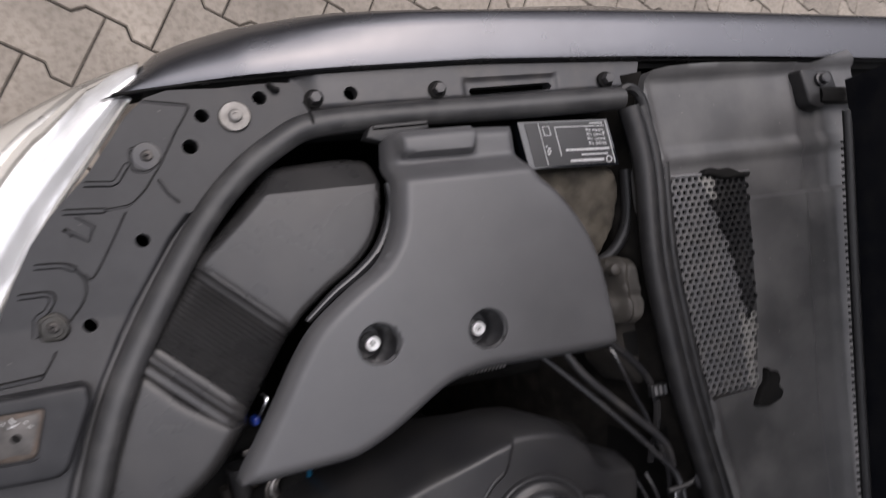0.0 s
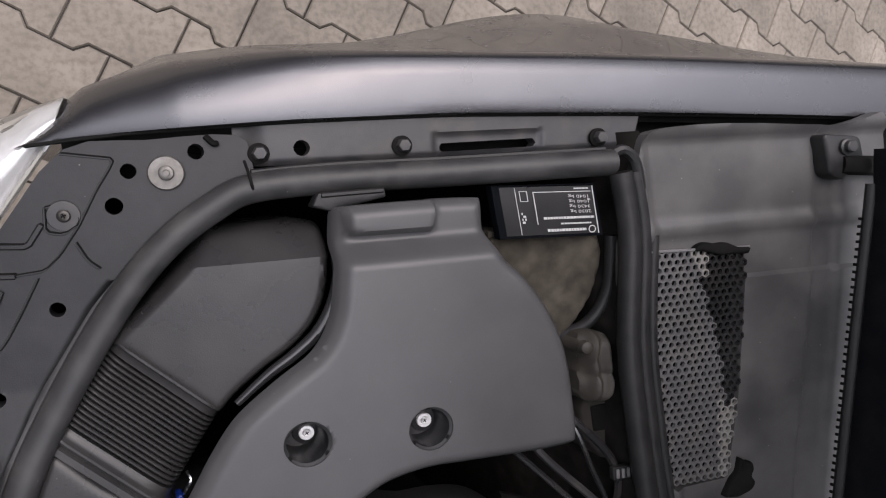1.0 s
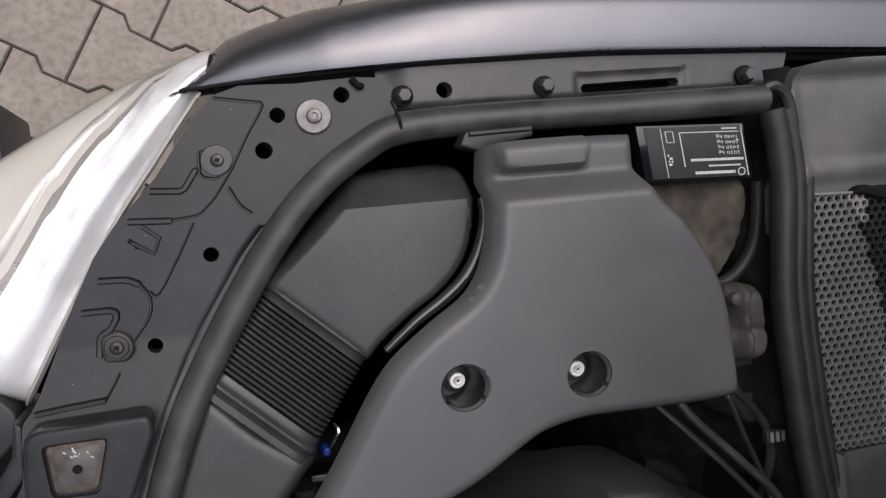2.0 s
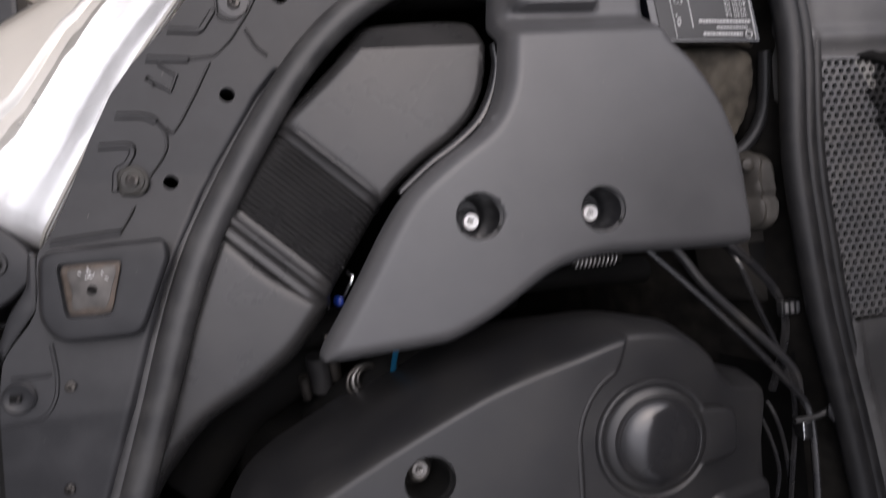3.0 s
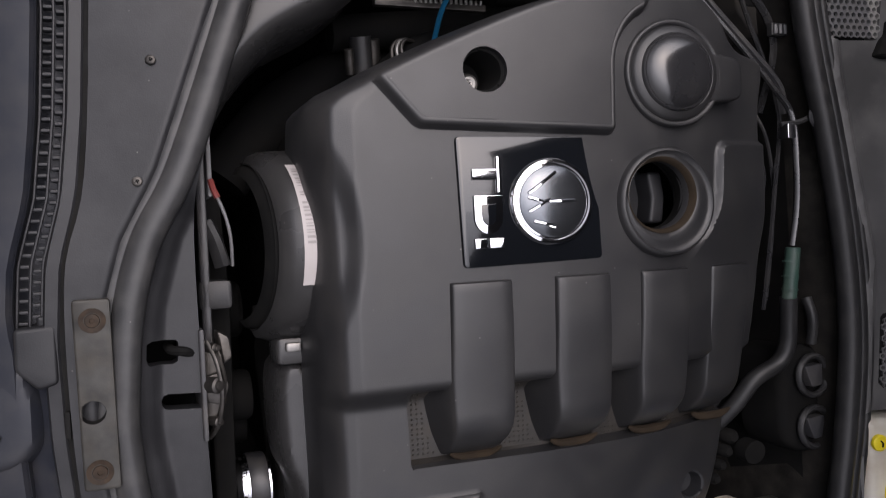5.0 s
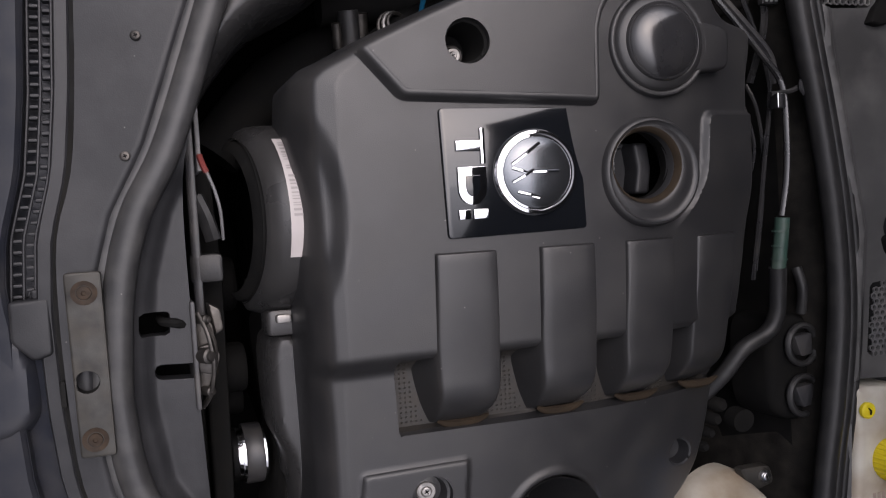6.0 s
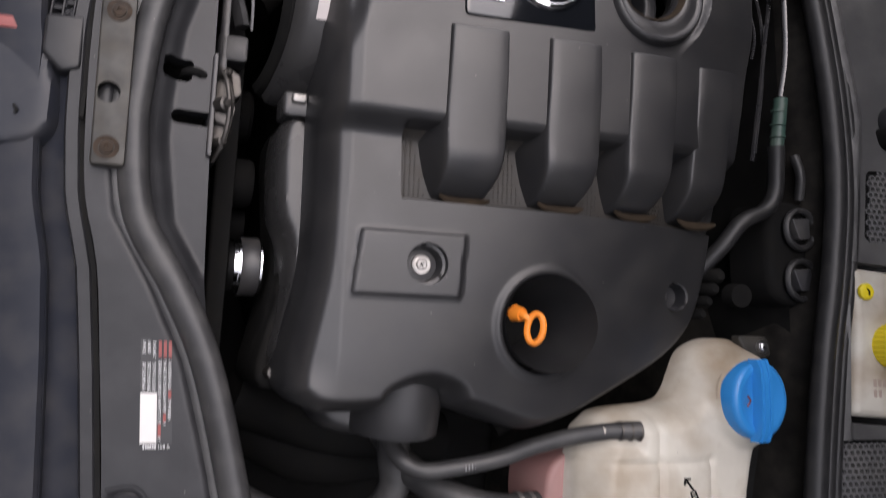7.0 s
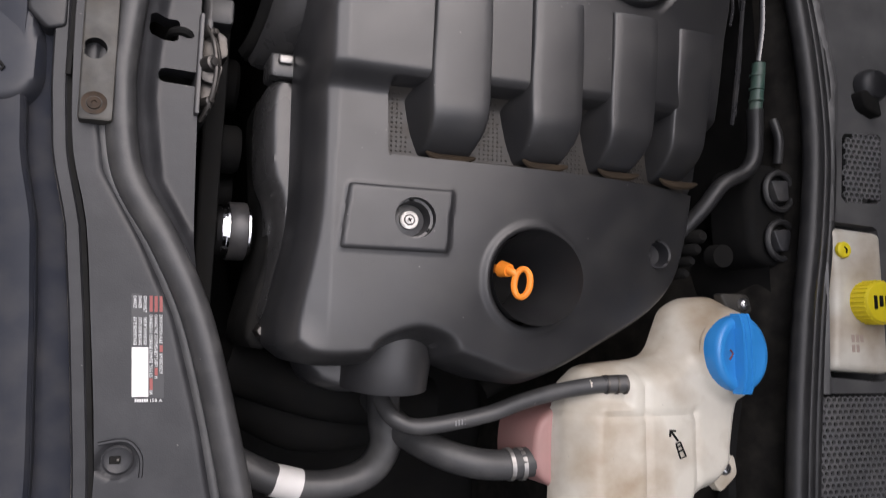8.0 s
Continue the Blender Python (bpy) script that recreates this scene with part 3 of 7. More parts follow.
# ---- intake cover ----
IC = rounded(curve([(0.039, 0.536), (0.041, 0.546), (0.049, 0.549), (0.100, 0.550), (0.155, 0.549), (0.163, 0.545), (0.164, 0.520), (0.169, 0.499), (0.187, 0.480), (0.205, 0.454), (0.217, 0.428), (0.2245, 0.400), (0.229, 0.361), (0.2305, 0.335), (0.221, 0.325), (0.135, 0.327),
            (0.095, 0.328), (0.062, 0.322), (0.041, 0.311), (0.008, 0.290), (-0.020, 0.277), (-0.037, 0.273), (-0.077, 0.271), (-0.114, 0.269), (-0.121, 0.275), (-0.104, 0.303), (-0.087, 0.331), (-0.067, 0.365), (-0.047, 0.391),
            (-0.015, 0.416), (0.009, 0.432), (0.022, 0.448), (0.030, 0.468), (0.034, 0.492), (0.037, 0.516)], 4, True), 0.002, 1)
IC_D = sdf(IC)
PAD_D = sdf(rounded([(0.045, 0.525), (0.118, 0.524), (0.121, 0.562), (0.043, 0.562)], 0.009, 5))
W1, W2 = circle(-0.001, 0.367, 0.0185), circle(0.096, 0.364, 0.0185)


def intake_height(x, y):
    z = 0.0355 - 0.20 * ((x - 0.05) ** 2 + (np.minimum(y, 0.50) - 0.40) ** 2)
    z = z - 0.022 * ss(0.500, 0.523, y) + 0.012 * ss(0.002, -0.005, PAD_D(x, y))
    d = -IC_D(x, y)
    return z - 0.008 * np.clip(1 - d / 0.010, 0, 1) ** 2.0


intake_cover = thing("intake_cover", "smooth matt black plastic intake cover with two screw wells", "engine cover", S(0.06, 0.4, -0.05))
shells = split(moulded(IC, intake_height, 0.0026, creases=[PAD_D], holes=[W1, W2], skirt=0.016, sleeve=0.004), lambda x, y: np.where((PAD_D(x, y) < 0) & (IC_D(x, y) < -0.001), 1, 0))
part("shell", shells[0], INTAKE, intake_cover, angle=80)
part("end_pad", shells[1], INTAKE, intake_cover, angle=50)

# ---- air duct: upper box, bellows, lower duct ----
duct = thing("air_duct", "black plastic intake air duct with a ribbed rubber bellows", "air duct", S(-0.1, 0.4, -0.05))
DU = rounded([(-0.054, 0.537), (0.020, 0.540), (0.041, 0.536), (0.042, 0.512), (0.040, 0.490), (0.034, 0.467), (0.021, 0.446), (0.003, 0.430), (-0.020, 0.416), (-0.046, 0.395), (-0.058, 0.380), (-0.134, 0.452), (-0.126, 0.462), (-0.092, 0.492), (-0.068, 0.516)], 0.010, 4)
DU_D = sdf(DU)
part("upper_duct", moulded(DU, lambda x, y: -0.010 - 0.45 * ((x + 0.035) ** 2 + (np.minimum(y, 0.508) - 0.470) ** 2) - 0.014 * np.clip(1 + DU_D(x, y) / 0.0085, 0, 1) ** 2 - 0.026 * np.clip((y - 0.508) / 0.03, 0, 1.2), 0.003, creases=[lambda x, y: y - 0.508 + 0.0 * x], skirt=0.07), DUCT, duct)
part("edge_lip", tube([(x, y, -0.014) for x, y in ((0.043, 0.508), (0.044, 0.490), (0.037, 0.465), (0.024, 0.444), (0.005, 0.428), (-0.018, 0.413), (-0.044, 0.392))], lambda s: 0.0030 + 0.0022 * math.sin(math.pi * s), 10, 6), DOME, duct, "glossy black rubber lip")
A0, A1, B0, B1 = [Vector((x, y, 0)) for x, y in ((-0.136, 0.449), (-0.060, 0.376), (-0.177, 0.401), (-0.097, 0.322))]


def across(s, w, h):
    """A point on the bellows: s from the upper to the lower end, w across."""
    p = A0.lerp(B0, s).lerp(A1.lerp(B1, s), w)
    return (p.x, p.y, h)


def sleeve_sheet(profile, bend=0.045, n=21):
    """A sheet across the duct whose profile of (s, height) runs along it; its sides turn down."""
    vs, fs = [], []
    for s, h in profile:
        for w in np.linspace(0.0, 1.0, n):
            vs.append(across(s, -0.06 + 1.11 * w, h - bend * abs(2 * w - 1) ** 9))
    for i in range(len(profile) - 1):
        for j in range(n - 1):
            a = i * n + j
            fs.append((a, a + 1, a + n + 1, a + n))
    return vs, fs


PLEATS = 15
pleats = []
for i in range(PLEATS):
    for u, h in ((0.0, -0.0300), (0.08, -0.0295), (0.16, -0.0185), (0.28, -0.0164), (0.52, -0.0157), (0.76, -0.0164), (0.88, -0.0185), (0.95, -0.0295)):
        pleats.append(((i + u) / PLEATS, h))
pleats.append((1.0, -0.0255))
part("bellows", sleeve_sheet(pleats), DUCT, duct, "ribbed black rubber bellows", angle=60)
part("cuff", sleeve_sheet([(-0.270, -0.034), (-0.262, -0.0155), (-0.235, -0.0148), (-0.215, -0.0150), (-0.195, -0.0130), (-0.17, -0.0098), (-0.14, -0.0098), (-0.12, -0.0130), (-0.10, -0.0150), (-0.02, -0.0160), (0.0, -0.0255)]), DUCT, duct, "smooth rubber cuff with a ridge", angle=50)
part("cuff", sleeve_sheet([(1.0, -0.0255), (1.02, -0.0160), (1.10, -0.0150), (1.13, -0.0125), (1.16, -0.0100), (1.19, -0.0100), (1.22, -0.0130), (1.25, -0.0150), (1.28, -0.0120), (1.36, -0.0118), (1.375, -0.0135), (1.39, -0.030)]), DUCT, duct, "smooth rubber cuff with a ridge", angle=50)
DL = curve([(-0.184, 0.384), (-0.140, 0.345), (-0.100, 0.313), (-0.112, 0.290), (-0.132, 0.267), (-0.160, 0.246), (-0.205, 0.219), (-0.237, 0.182), (-0.258, 0.150), (-0.275, 0.150), (-0.245, 0.250), (-0.215, 0.330)], 5, True)
DL_D = sdf(DL)
part("lower_duct", moulded(DL, lambda x, y: -0.014 - 0.35 * ((x + 0.165) ** 2 + (y - 0.290) ** 2) - 0.03 * np.clip(1 + DL_D(x, y) / 0.018, 0, 1) ** 2, 0.004, skirt=0.08), DUCT, duct)

# ---- seals ----
CBY, CBH = [-0.6, -0.3, -0.1, 0.25, 0.33, 0.42, 0.62], [-0.02, -0.014, -0.004, -0.001, -0.010, -0.029, -0.036]
FRONT = [(0.302, 0.572), (0.15, 0.571), (0.054, 0.571), (-0.014, 0.568), (-0.046, 0.555), (-0.086, 0.526), (-0.126, 0.480), (-0.174, 0.405), (-0.208, 0.338), (-0.246, 0.226), (-0.286, 0.111),
         (-0.314, 0.055), (-0.329, 0.0), (-0.335, -0.06), (-0.336, -0.10), (-0.326, -0.17), (-0.294, -0.227), (-0.266, -0.288), (-0.241, -0.378), (-0.222, -0.470), (-0.215, -0.60)]
front_seal = tagged(part("rubber_seal", tube([(x, y, -0.006 + 0.4 * float(np.interp(y, CBY, CBH))) for x, y in FRONT], 0.0122, 14, 8), SEALRUB), "dull black rubber bulb seal along the front edge of the bay", "rubber seal")
REAR = [(0.309, 0.562), (0.318, 0.50), (0.314, 0.40), (0.320, 0.32), (0.330, 0.24), (0.352, 0.12), (0.366, 0.02), (0.370, -0.08), (0.360, -0.18), (0.343, -0.28), (0.326, -0.43), (0.315, -0.60)]
rear_seal = tagged(part("rubber_seal", tube([(x, y, -0.018) for x, y in REAR], 0.0105, 12, 8), RUBBER), "black rubber seal along the scuttle panel", "rubber seal")

# ---- firewall ----
bm = bmesh.new()
rows = []
for y in np.linspace(0.60, -0.72, 34):
    x = float(np.interp(-y, [-0.6, -0.3, -0.1, 0.1, 0.3, 0.72], [0.318, 0.325, 0.355, 0.372, 0.345, 0.31]))
    rows.append([bm.verts.new((x + dx + 0.004 * math.sin(y * 37 + k), y, h)) for k, (dx, h) in enumerate([(0.016, -0.022), (0.004, -0.034), (-0.004, -0.08), (0.0, -0.16), (-0.03, -0.20), (-0.045, -0.36), (-0.05, -0.60)])])
for a, b in zip(rows, rows[1:]):
    for j in range(6):
        bm.faces.new((a[j], a[j + 1], b[j + 1], b[j]))
tagged(part("firewall", bm, FIREWALL), "dusty dark insulation mat on the firewall", "firewall", kind="structure")

# ---- front carrier panel ----
CARRIER = curve([(-0.022, 0.612), (-0.090, 0.611), (-0.150, 0.606), (-0.200, 0.545), (-0.250, 0.488), (-0.298, 0.388), (-0.311, 0.368), (-0.314, 0.328), (-0.333, 0.302), (-0.340, 0.285),
                 (-0.345, 0.237), (-0.350, 0.154), (-0.357, 0.090), (-0.370, 0.040), (-0.373, -0.020), (-0.371, -0.100), (-0.366, -0.158), (-0.353, -0.212), (-0.344, -0.292), (-0.333, -0.410), (-0.320, -0.640),
                 (-0.200, -0.640), (-0.212, -0.470), (-0.230, -0.378), (-0.254, -0.292), (-0.268, -0.248), (-0.273, -0.160), (-0.277, -0.010), (-0.276, 0.080), (-0.266, 0.130),
                 (-0.238, 0.226), (-0.199, 0.338), (-0.165, 0.403), (-0.117, 0.476), (-0.078, 0.520), (-0.040, 0.548), (-0.012, 0.562), (-0.012, 0.590)], 3, True)
FR = np.array(FRONT)


def carrier_base(x, y):
    return np.interp(y, CBY, CBH)


def carrier_height(x, y):
    z = carrier_base(x, y)
    sx = np.interp(-y, -FR[::-1, 1][::-1], FR[:, 0])
    behind = ss(0.006, 0.030, x - sx) * ss(0.16, 0.08, y)
    z = z - 0.022 * behind
    z = z - 0.006 * ss(0.022, 0.012, np.abs(x - sx)) * (y < 0.5)
    z = z - 0.004 * ss(0.016, 0.011, np.hypot(x + 0.318, y + 0.401))
    z = z - 0.13 * np.clip(sx - 0.020 - x, 0, 0.09) * ss(0.29, 0.18, y) * ss(0.03, 0.10, y)
    return z


SLOT_A = sdf(rounded([(-0.317, -0.026), (-0.293, -0.027), (-0.294, -0.047), (-0.318, -0.046)], 0.003))
SLOT_B = sdf(rounded([(-0.308, -0.071), (-0.270, -0.073), (-0.270, -0.086), (-0.308, -0.084)], 0.006))
HOLES = [circle(-0.105, 0.587, 0.0062), circle(-0.118, 0.560, 0.0068), circle(-0.054, 0.600, 0.0065), circle(-0.166, 0.482, 0.0060), circle(-0.214, 0.416, 0.0058), SLOT_A, SLOT_B]
carrier = tagged(part("front_carrier", moulded(CARRIER, carrier_height, 0.0026, holes=HOLES, skirt=0.02), PLASTIC), "dark grey plastic front carrier panel with pressed holes", "panel", kind="structure")


def on_carrier(x, y, lift=0.0):
    return (x, y, float(carrier_height(np.array(x), np.array(y))) + lift)


def seam(pts, r=0.0012, parent=None, lift=0.0003):
    p = [np.array(q) for q in pts]
    line = [p[0]]
    for a, b, c in zip(p, p[1:], p[2:]):
        line += [b + (a - b) * min(0.35, 0.0025 / np.linalg.norm(a - b)), b + (c - b) * min(0.35, 0.0025 / np.linalg.norm(c - b))]
    line.append(p[-1])
    dense = [a + (b - a) * t for a, b in zip(line, line[1:]) for t in np.linspace(0, 1, max(2, int(np.linalg.norm(b - a) / 0.004)), endpoint=False)] + [line[-1]]
    pts = [on_carrier(x, y, lift) for x, y in dense]
    part("gap_edge", tube([(x - 0.0011, y - 0.0011, h - 0.0004) for x, y, h in pts], r * 0.8, 6, 0), PLASTIC, parent or carrier)
    return part("panel_gap", tube(pts, r * 0.55, 6, 0), DARK, parent or carrier)


GROOVES = ([(-0.151, 0.604), (-0.114, 0.598), (-0.117, 0.591), (-0.129, 0.573), (-0.144, 0.546), (-0.159, 0.525), (-0.171, 0.514), (-0.191, 0.512)], [(-0.147, 0.534), (-0.140, 0.519), (-0.132, 0.512)],
           [(-0.176, 0.508), (-0.189, 0.484), (-0.202, 0.462), (-0.209, 0.453), (-0.213, 0.459)], [(-0.219, 0.465), (-0.213, 0.456), (-0.213, 0.444), (-0.218, 0.434), (-0.228, 0.422)],
           [(-0.241, 0.399), (-0.244, 0.393), (-0.252, 0.381)], [(-0.166, 0.563), (-0.147, 0.566), (-0.143, 0.549), (-0.155, 0.541), (-0.167, 0.544), (-0.166, 0.563)])
SLOTS = ([(-0.204, 0.536), (-0.180, 0.534), (-0.169, 0.550)], [(-0.222, 0.514), (-0.191, 0.512)], [(-0.248, 0.471), (-0.227, 0.470), (-0.219, 0.465)],
         [(-0.262, 0.448), (-0.240, 0.448), (-0.237, 0.443), (-0.244, 0.432), (-0.251, 0.430), (-0.253, 0.413)], [(-0.252, 0.381), (-0.281, 0.379), (-0.301, 0.377)])
for line in GROOVES:
    seam(line, 0.0013)
for line in SLOTS:
    seam(line, 0.0034)
clip_l = thing("lamp_clip", "small black plastic spring clip beside the headlamp", "clip", S(-0.212, 0.497, -0.035))
part("frame", tube([on_carrier(x, y, 0.0012) for x, y in ((-0.214, 0.509), (-0.202, 0.499), (-0.207, 0.487), (-0.222, 0.497))], 0.0016, 6, 0), PLASTIC, clip_l)
part("tongue", slab(rounded([(-0.215, 0.504), (-0.206, 0.497), (-0.209, 0.491), (-0.218, 0.496)], 0.002), -0.0325, -0.038, 0.001, 2), SHEET, clip_l)
part("slit", tube([on_carrier(x, y, 0.0006) for x, y in ((-0.224, 0.499), (-0.219, 0.495), (-0.218, 0.492))], 0.0018, 6, 0), DARK, clip_l)
collar = rounded([(-0.252, 0.427), (-0.239, 0.432), (-0.231, 0.426), (-0.228, 0.416), (-0.234, 0.407), (-0.251, 0.408)], 0.004)
part("boss_collar", slab(collar, -0.0235, -0.035, 0.002, 3), GREYPAD, carrier, "worn grey plastic collar round a screw")
for line in ([(-0.306, 0.303), (-0.304, 0.280), (-0.307, 0.262), (-0.318, 0.250), (-0.342, 0.248)], [(-0.334, 0.281), (-0.308, 0.281)],
             [(-0.332, -0.388), (-0.312, -0.386), (-0.301, -0.398), (-0.300, -0.415)]):
    part("pressed_edge", tube([on_carrier(x, y, 0.0) for x, y in curve(line, 4)], 0.0016, 6, 0), PLASTIC, carrier)

# rubber buffer pad with its metal seat
pad = thing("buffer_pad", "black rubber pad with a worn metal seat on the front carrier", "buffer pad", S(-0.266, 0.338, 0))
PADO = rounded([(-0.306, 0.371), (-0.222, 0.373), (-0.219, 0.360), (-0.243, 0.303), (-0.299, 0.304), (-0.310, 0.322)], 0.012)
part("pad", slab(PADO, 0.010, -0.03, 0.0045, 4, hole=rounded([(-0.295, 0.361), (-0.250, 0.361), (-0.260, 0.320), (-0.292, 0.321)], 0.006)[::-1], hole_depth=0.005), PLASTIC, pad)
seat = part("metal_seat", slab(rounded([(-0.293, 0.359), (-0.252, 0.359), (-0.262, 0.322), (-0.290, 0.323)], 0.005), 0.0075, -0.01, 0.001, 2), SEATRUST, pad, "corroded grey metal seat")
part("seat_face", slab(curve([(-0.288, 0.355), (-0.274, 0.3545), (-0.257, 0.3555), (-0.2605, 0.340), (-0.2655, 0.327), (-0.276, 0.3275), (-0.287, 0.327), (-0.2865, 0.341)], 4, True), 0.0079, 0.004, 0.0004, 2), SEATGREY, seat, "scuffed bare grey metal")
rs = random.Random(4)
for k in range(9):
    x, y, a = rs.gauss(-0.2715, 0.005), rs.gauss(0.3495, 0.0025), rs.uniform(0, 3.1)
    l, w = rs.uniform(0.0006, 0.0018), rs.uniform(0.0003, 0.0006)
    c, d = math.cos(a), math.sin(a)
    part("scrape", slab([(x + c * l - d * w, y + d * l + c * w), (x - c * l - d * w, y - d * l + c * w), (x - c * l * 0.8 + d * w, y - d * l * 0.8 + c * -w), (x + c * l * 0.7 + d * w, y + d * l * 0.7 - c * w)][::-1], 0.00805, 0.0072, 0.0001, 1), SCRAPE, seat, "bright scrape mark")
part("hole", lathe((-0.2735, 0.340, 0.0082), [(0.0, 0.0), (0.0026, 0.0), (0.0034, 0.0006)], 14), DARK, pad)


def screw(name, x, y, h, r, mat, label, category="screw", washer=0.0, wmat=None, recess=True, group="screws in the panels", cross=True):
    """A pan-head screw with a cross recess, on an optional washer."""
    s = thing(name, label, category, S(x, y, h), group)
    if washer:
        part("washer", lathe((x, y, h), [(washer, -0.004), (washer, 0.0), (washer * 0.93, 0.0012), (washer * 0.6, 0.0014), (0, 0.0014)], 24), wmat or mat, s)
        h = h + 0.0014
    part("head", lathe((x, y, h), [(r, -0.002), (r, r * 0.35), (r * 0.85, r * 0.5), (r * 0.45, r * 0.55), (r * 0.4, r * 0.30), (0, r * 0.28)], 18), mat, s)
    if cross:
        for a in (0.4, 0.4 + math.pi / 2):
            dx, dy = math.cos(a) * r * 0.38, math.sin(a) * r * 0.38
            part("slot", tube([(x - dx, y - dy, h + r * 0.40), (x + dx, y + dy, h + r * 0.40)], r * 0.11, 6, 0), DARK, s)
    return s


screw("carrier_screw", -0.154, 0.555, -0.034, 0.0050, GREASE, "grey cross-head screw in a plastic boss", washer=0.0125, wmat=SHEET)
screw("carrier_screw", -0.241, 0.419, -0.0235, 0.0050, GREASE, "grey cross-head screw in a plastic boss", washer=0.0090, wmat=GREYPAD)
screw("fixing_bolt", -0.078, 0.584, -0.032, 0.0060, PALEZINC, "large pale steel bolt with a broad worn washer", "bolt", washer=0.0140, wmat=PALEZINC, cross=False)
screw("lamp_screw", -0.347, 0.365, -0.047, 0.0060, RUBBER, "black plastic push screw beside the headlamp", washer=0.010, wmat=RUBBER)
for x, y in ((-0.296, 0.271), (-0.304, 0.196), (-0.318, 0.101)):
    screw("rivet", x, y, on_carrier(x, y)[2] + 0.001, 0.0038, GREASE, "small steel blind rivet in the dark panel", "rivet")
for x, y in ((-0.330, 0.267), (-0.317, -0.401)):
    s = thing("panel_plug", "round black plastic clip with a square slot", "clip", S(x, y, -0.005), "clips in the front carrier")
    z0 = on_carrier(x, y)[2]
    part("disc", lathe((x, y, z0), [(0.0115, -0.002), (0.0115, 0.002), (0.010, 0.003), (0.007, 0.0015), (0, 0.0015)], 24), PLASTIC, s)
    part("slot", box(x - 0.006, x + 0.002, y - 0.003, y + 0.003, z0, z0 + 0.0032, 0.0006), DARK, s)
    part("pin", box(x - 0.001, x + 0.001, y - 0.001, y + 0.001, z0, z0 + 0.0036, 0.0004), GREASE, s)

# closing plate added to hide the ground; near-black stands for shade
tagged(part("rail_backing", box(-0.14, 1.0, 0.566, 0.640, -0.10, -0.070), DARK), "added dark backing that closes the gap below the wing rail", "panel", kind="structure")

tagged(part("bumper_support", box(-0.80, -0.335, 0.20, 0.64, -0.34, -0.19, 0.004), PLASTIC), "dark plastic bumper support below the headlamp", "panel", kind="structure")

# rusty lock plate
plate = thing("lock_plate", "weathered grey metal lock plate with rusty screws", "metal plate", S(-0.355, -0.06, 0))
part("bar", slab(rounded([(-0.3675, 0.012), (-0.3415, 0.012), (-0.3400, -0.133), (-0.3650, -0.133)], 0.003), 0.006, -0.01, 0.0015, 2, hole=[(-0.3565 + 0.0090 * math.cos(a), -0.0735 + 0.0090 * math.sin(a)) for a in np.linspace(0, 2 * math.pi, 20, endpoint=False)], hole_depth=0.015), GREYPAD, plate)
for y in (-0.004, -0.119):
    part("screw_seat", lathe((-0.354, y, 0.006), [(0.0095, -0.001), (0.0095, 0.0006), (0.0078, 0.0002), (0, -0.0006)], 20), RUST, plate, "rusty countersunk seat")
    part("screw_head", lathe((-0.354, y, 0.0062), [(0.0055, 0), (0.005, 0.0014), (0.002, 0.0015), (0.0018, 0.0004), (0, 0.0004)], 16), RUST, plate, "rusty screw head")
part("bore", lathe((-0.3565, -0.0735, -0.0080), [(0.0092, 0.0140), (0.0088, 0.0135), (0.0084, 0.0), (0, 0.0)], 20), DARK, plate)
part("edge_channel", tube([on_carrier(x, y, 0.001) for x, y in ((-0.338, 0.012), (-0.337, -0.06), (-0.336, -0.135))], 0.0022, 6, 0), DARK, plate)

# hood latch behind the carrier
latch = thing("hood_latch", "greasy zinc-plated hood latch with levers", "latch", S(-0.27, -0.06, -0.03))
part("back_plate", box(-0.278, -0.274, -0.112, -0.020, -0.075, -0.018, 0.001), SHEET, latch)
part("lever", slab(rounded([(-0.275, -0.028), (-0.260, -0.040), (-0.257, -0.075), (-0.264, -0.106), (-0.275, -0.100)], 0.006), -0.030, -0.040, 0.002, 2), GREASE, latch)
part("spring", tube([(-0.262 + 0.0040 * math.cos(a), -0.062 - a * 0.0006, -0.036 + 0.0040 * math.sin(a)) for a in np.arange(0, 38, 0.5)], 0.0011, 5, 0), RUST, latch, "greasy coil spring")
for y, h, r in ((-0.036, -0.020, 0.0040), (-0.066, -0.015, 0.0068), (-0.098, -0.024, 0.0042)):
    part("pivot", lathe((-0.2660, y, h), [(r, -0.010), (r, 0.001), (r * 0.7, 0.002), (r * 0.6, 0.004), (0, 0.0046)], 14, Matrix.Rotation(radians(35), 4, "Y")), GREASE, latch)
part("striker_edge", tube([(-0.272, -0.030, -0.022), (-0.266, -0.048, -0.014), (-0.263, -0.075, -0.014), (-0.266, -0.100, -0.022), (-0.272, -0.114, -0.034)], 0.0017, 8, 6, 0.6), GREASE, latch, "worn lever edge")
part("guide", slab(rounded([(-0.262, -0.024), (-0.252, -0.030), (-0.250, -0.048), (-0.258, -0.054)], 0.003), -0.040, -0.060, 0.002, 2), GREASE, latch)
part("pawl", slab(rounded([(-0.276, -0.060), (-0.262, -0.056), (-0.256, -0.068), (-0.262, -0.084), (-0.275, -0.080)], 0.004), -0.021, -0.026, 0.0015, 2), GREASE, latch, "worn steel pawl")
part("link_rod", tube([(-0.266, -0.038, -0.022), (-0.260, -0.060, -0.020), (-0.263, -0.088, -0.026), (-0.270, -0.112, -0.040)], 0.0018, 7, 5), GREASE, latch)
part("latch_hook", tube([(-0.30, -0.035, -0.05), (-0.298, -0.036, -0.03), (-0.290, -0.037, -0.024), (-0.282, -0.040, -0.03)], 0.004, 8), DEEP, latch)

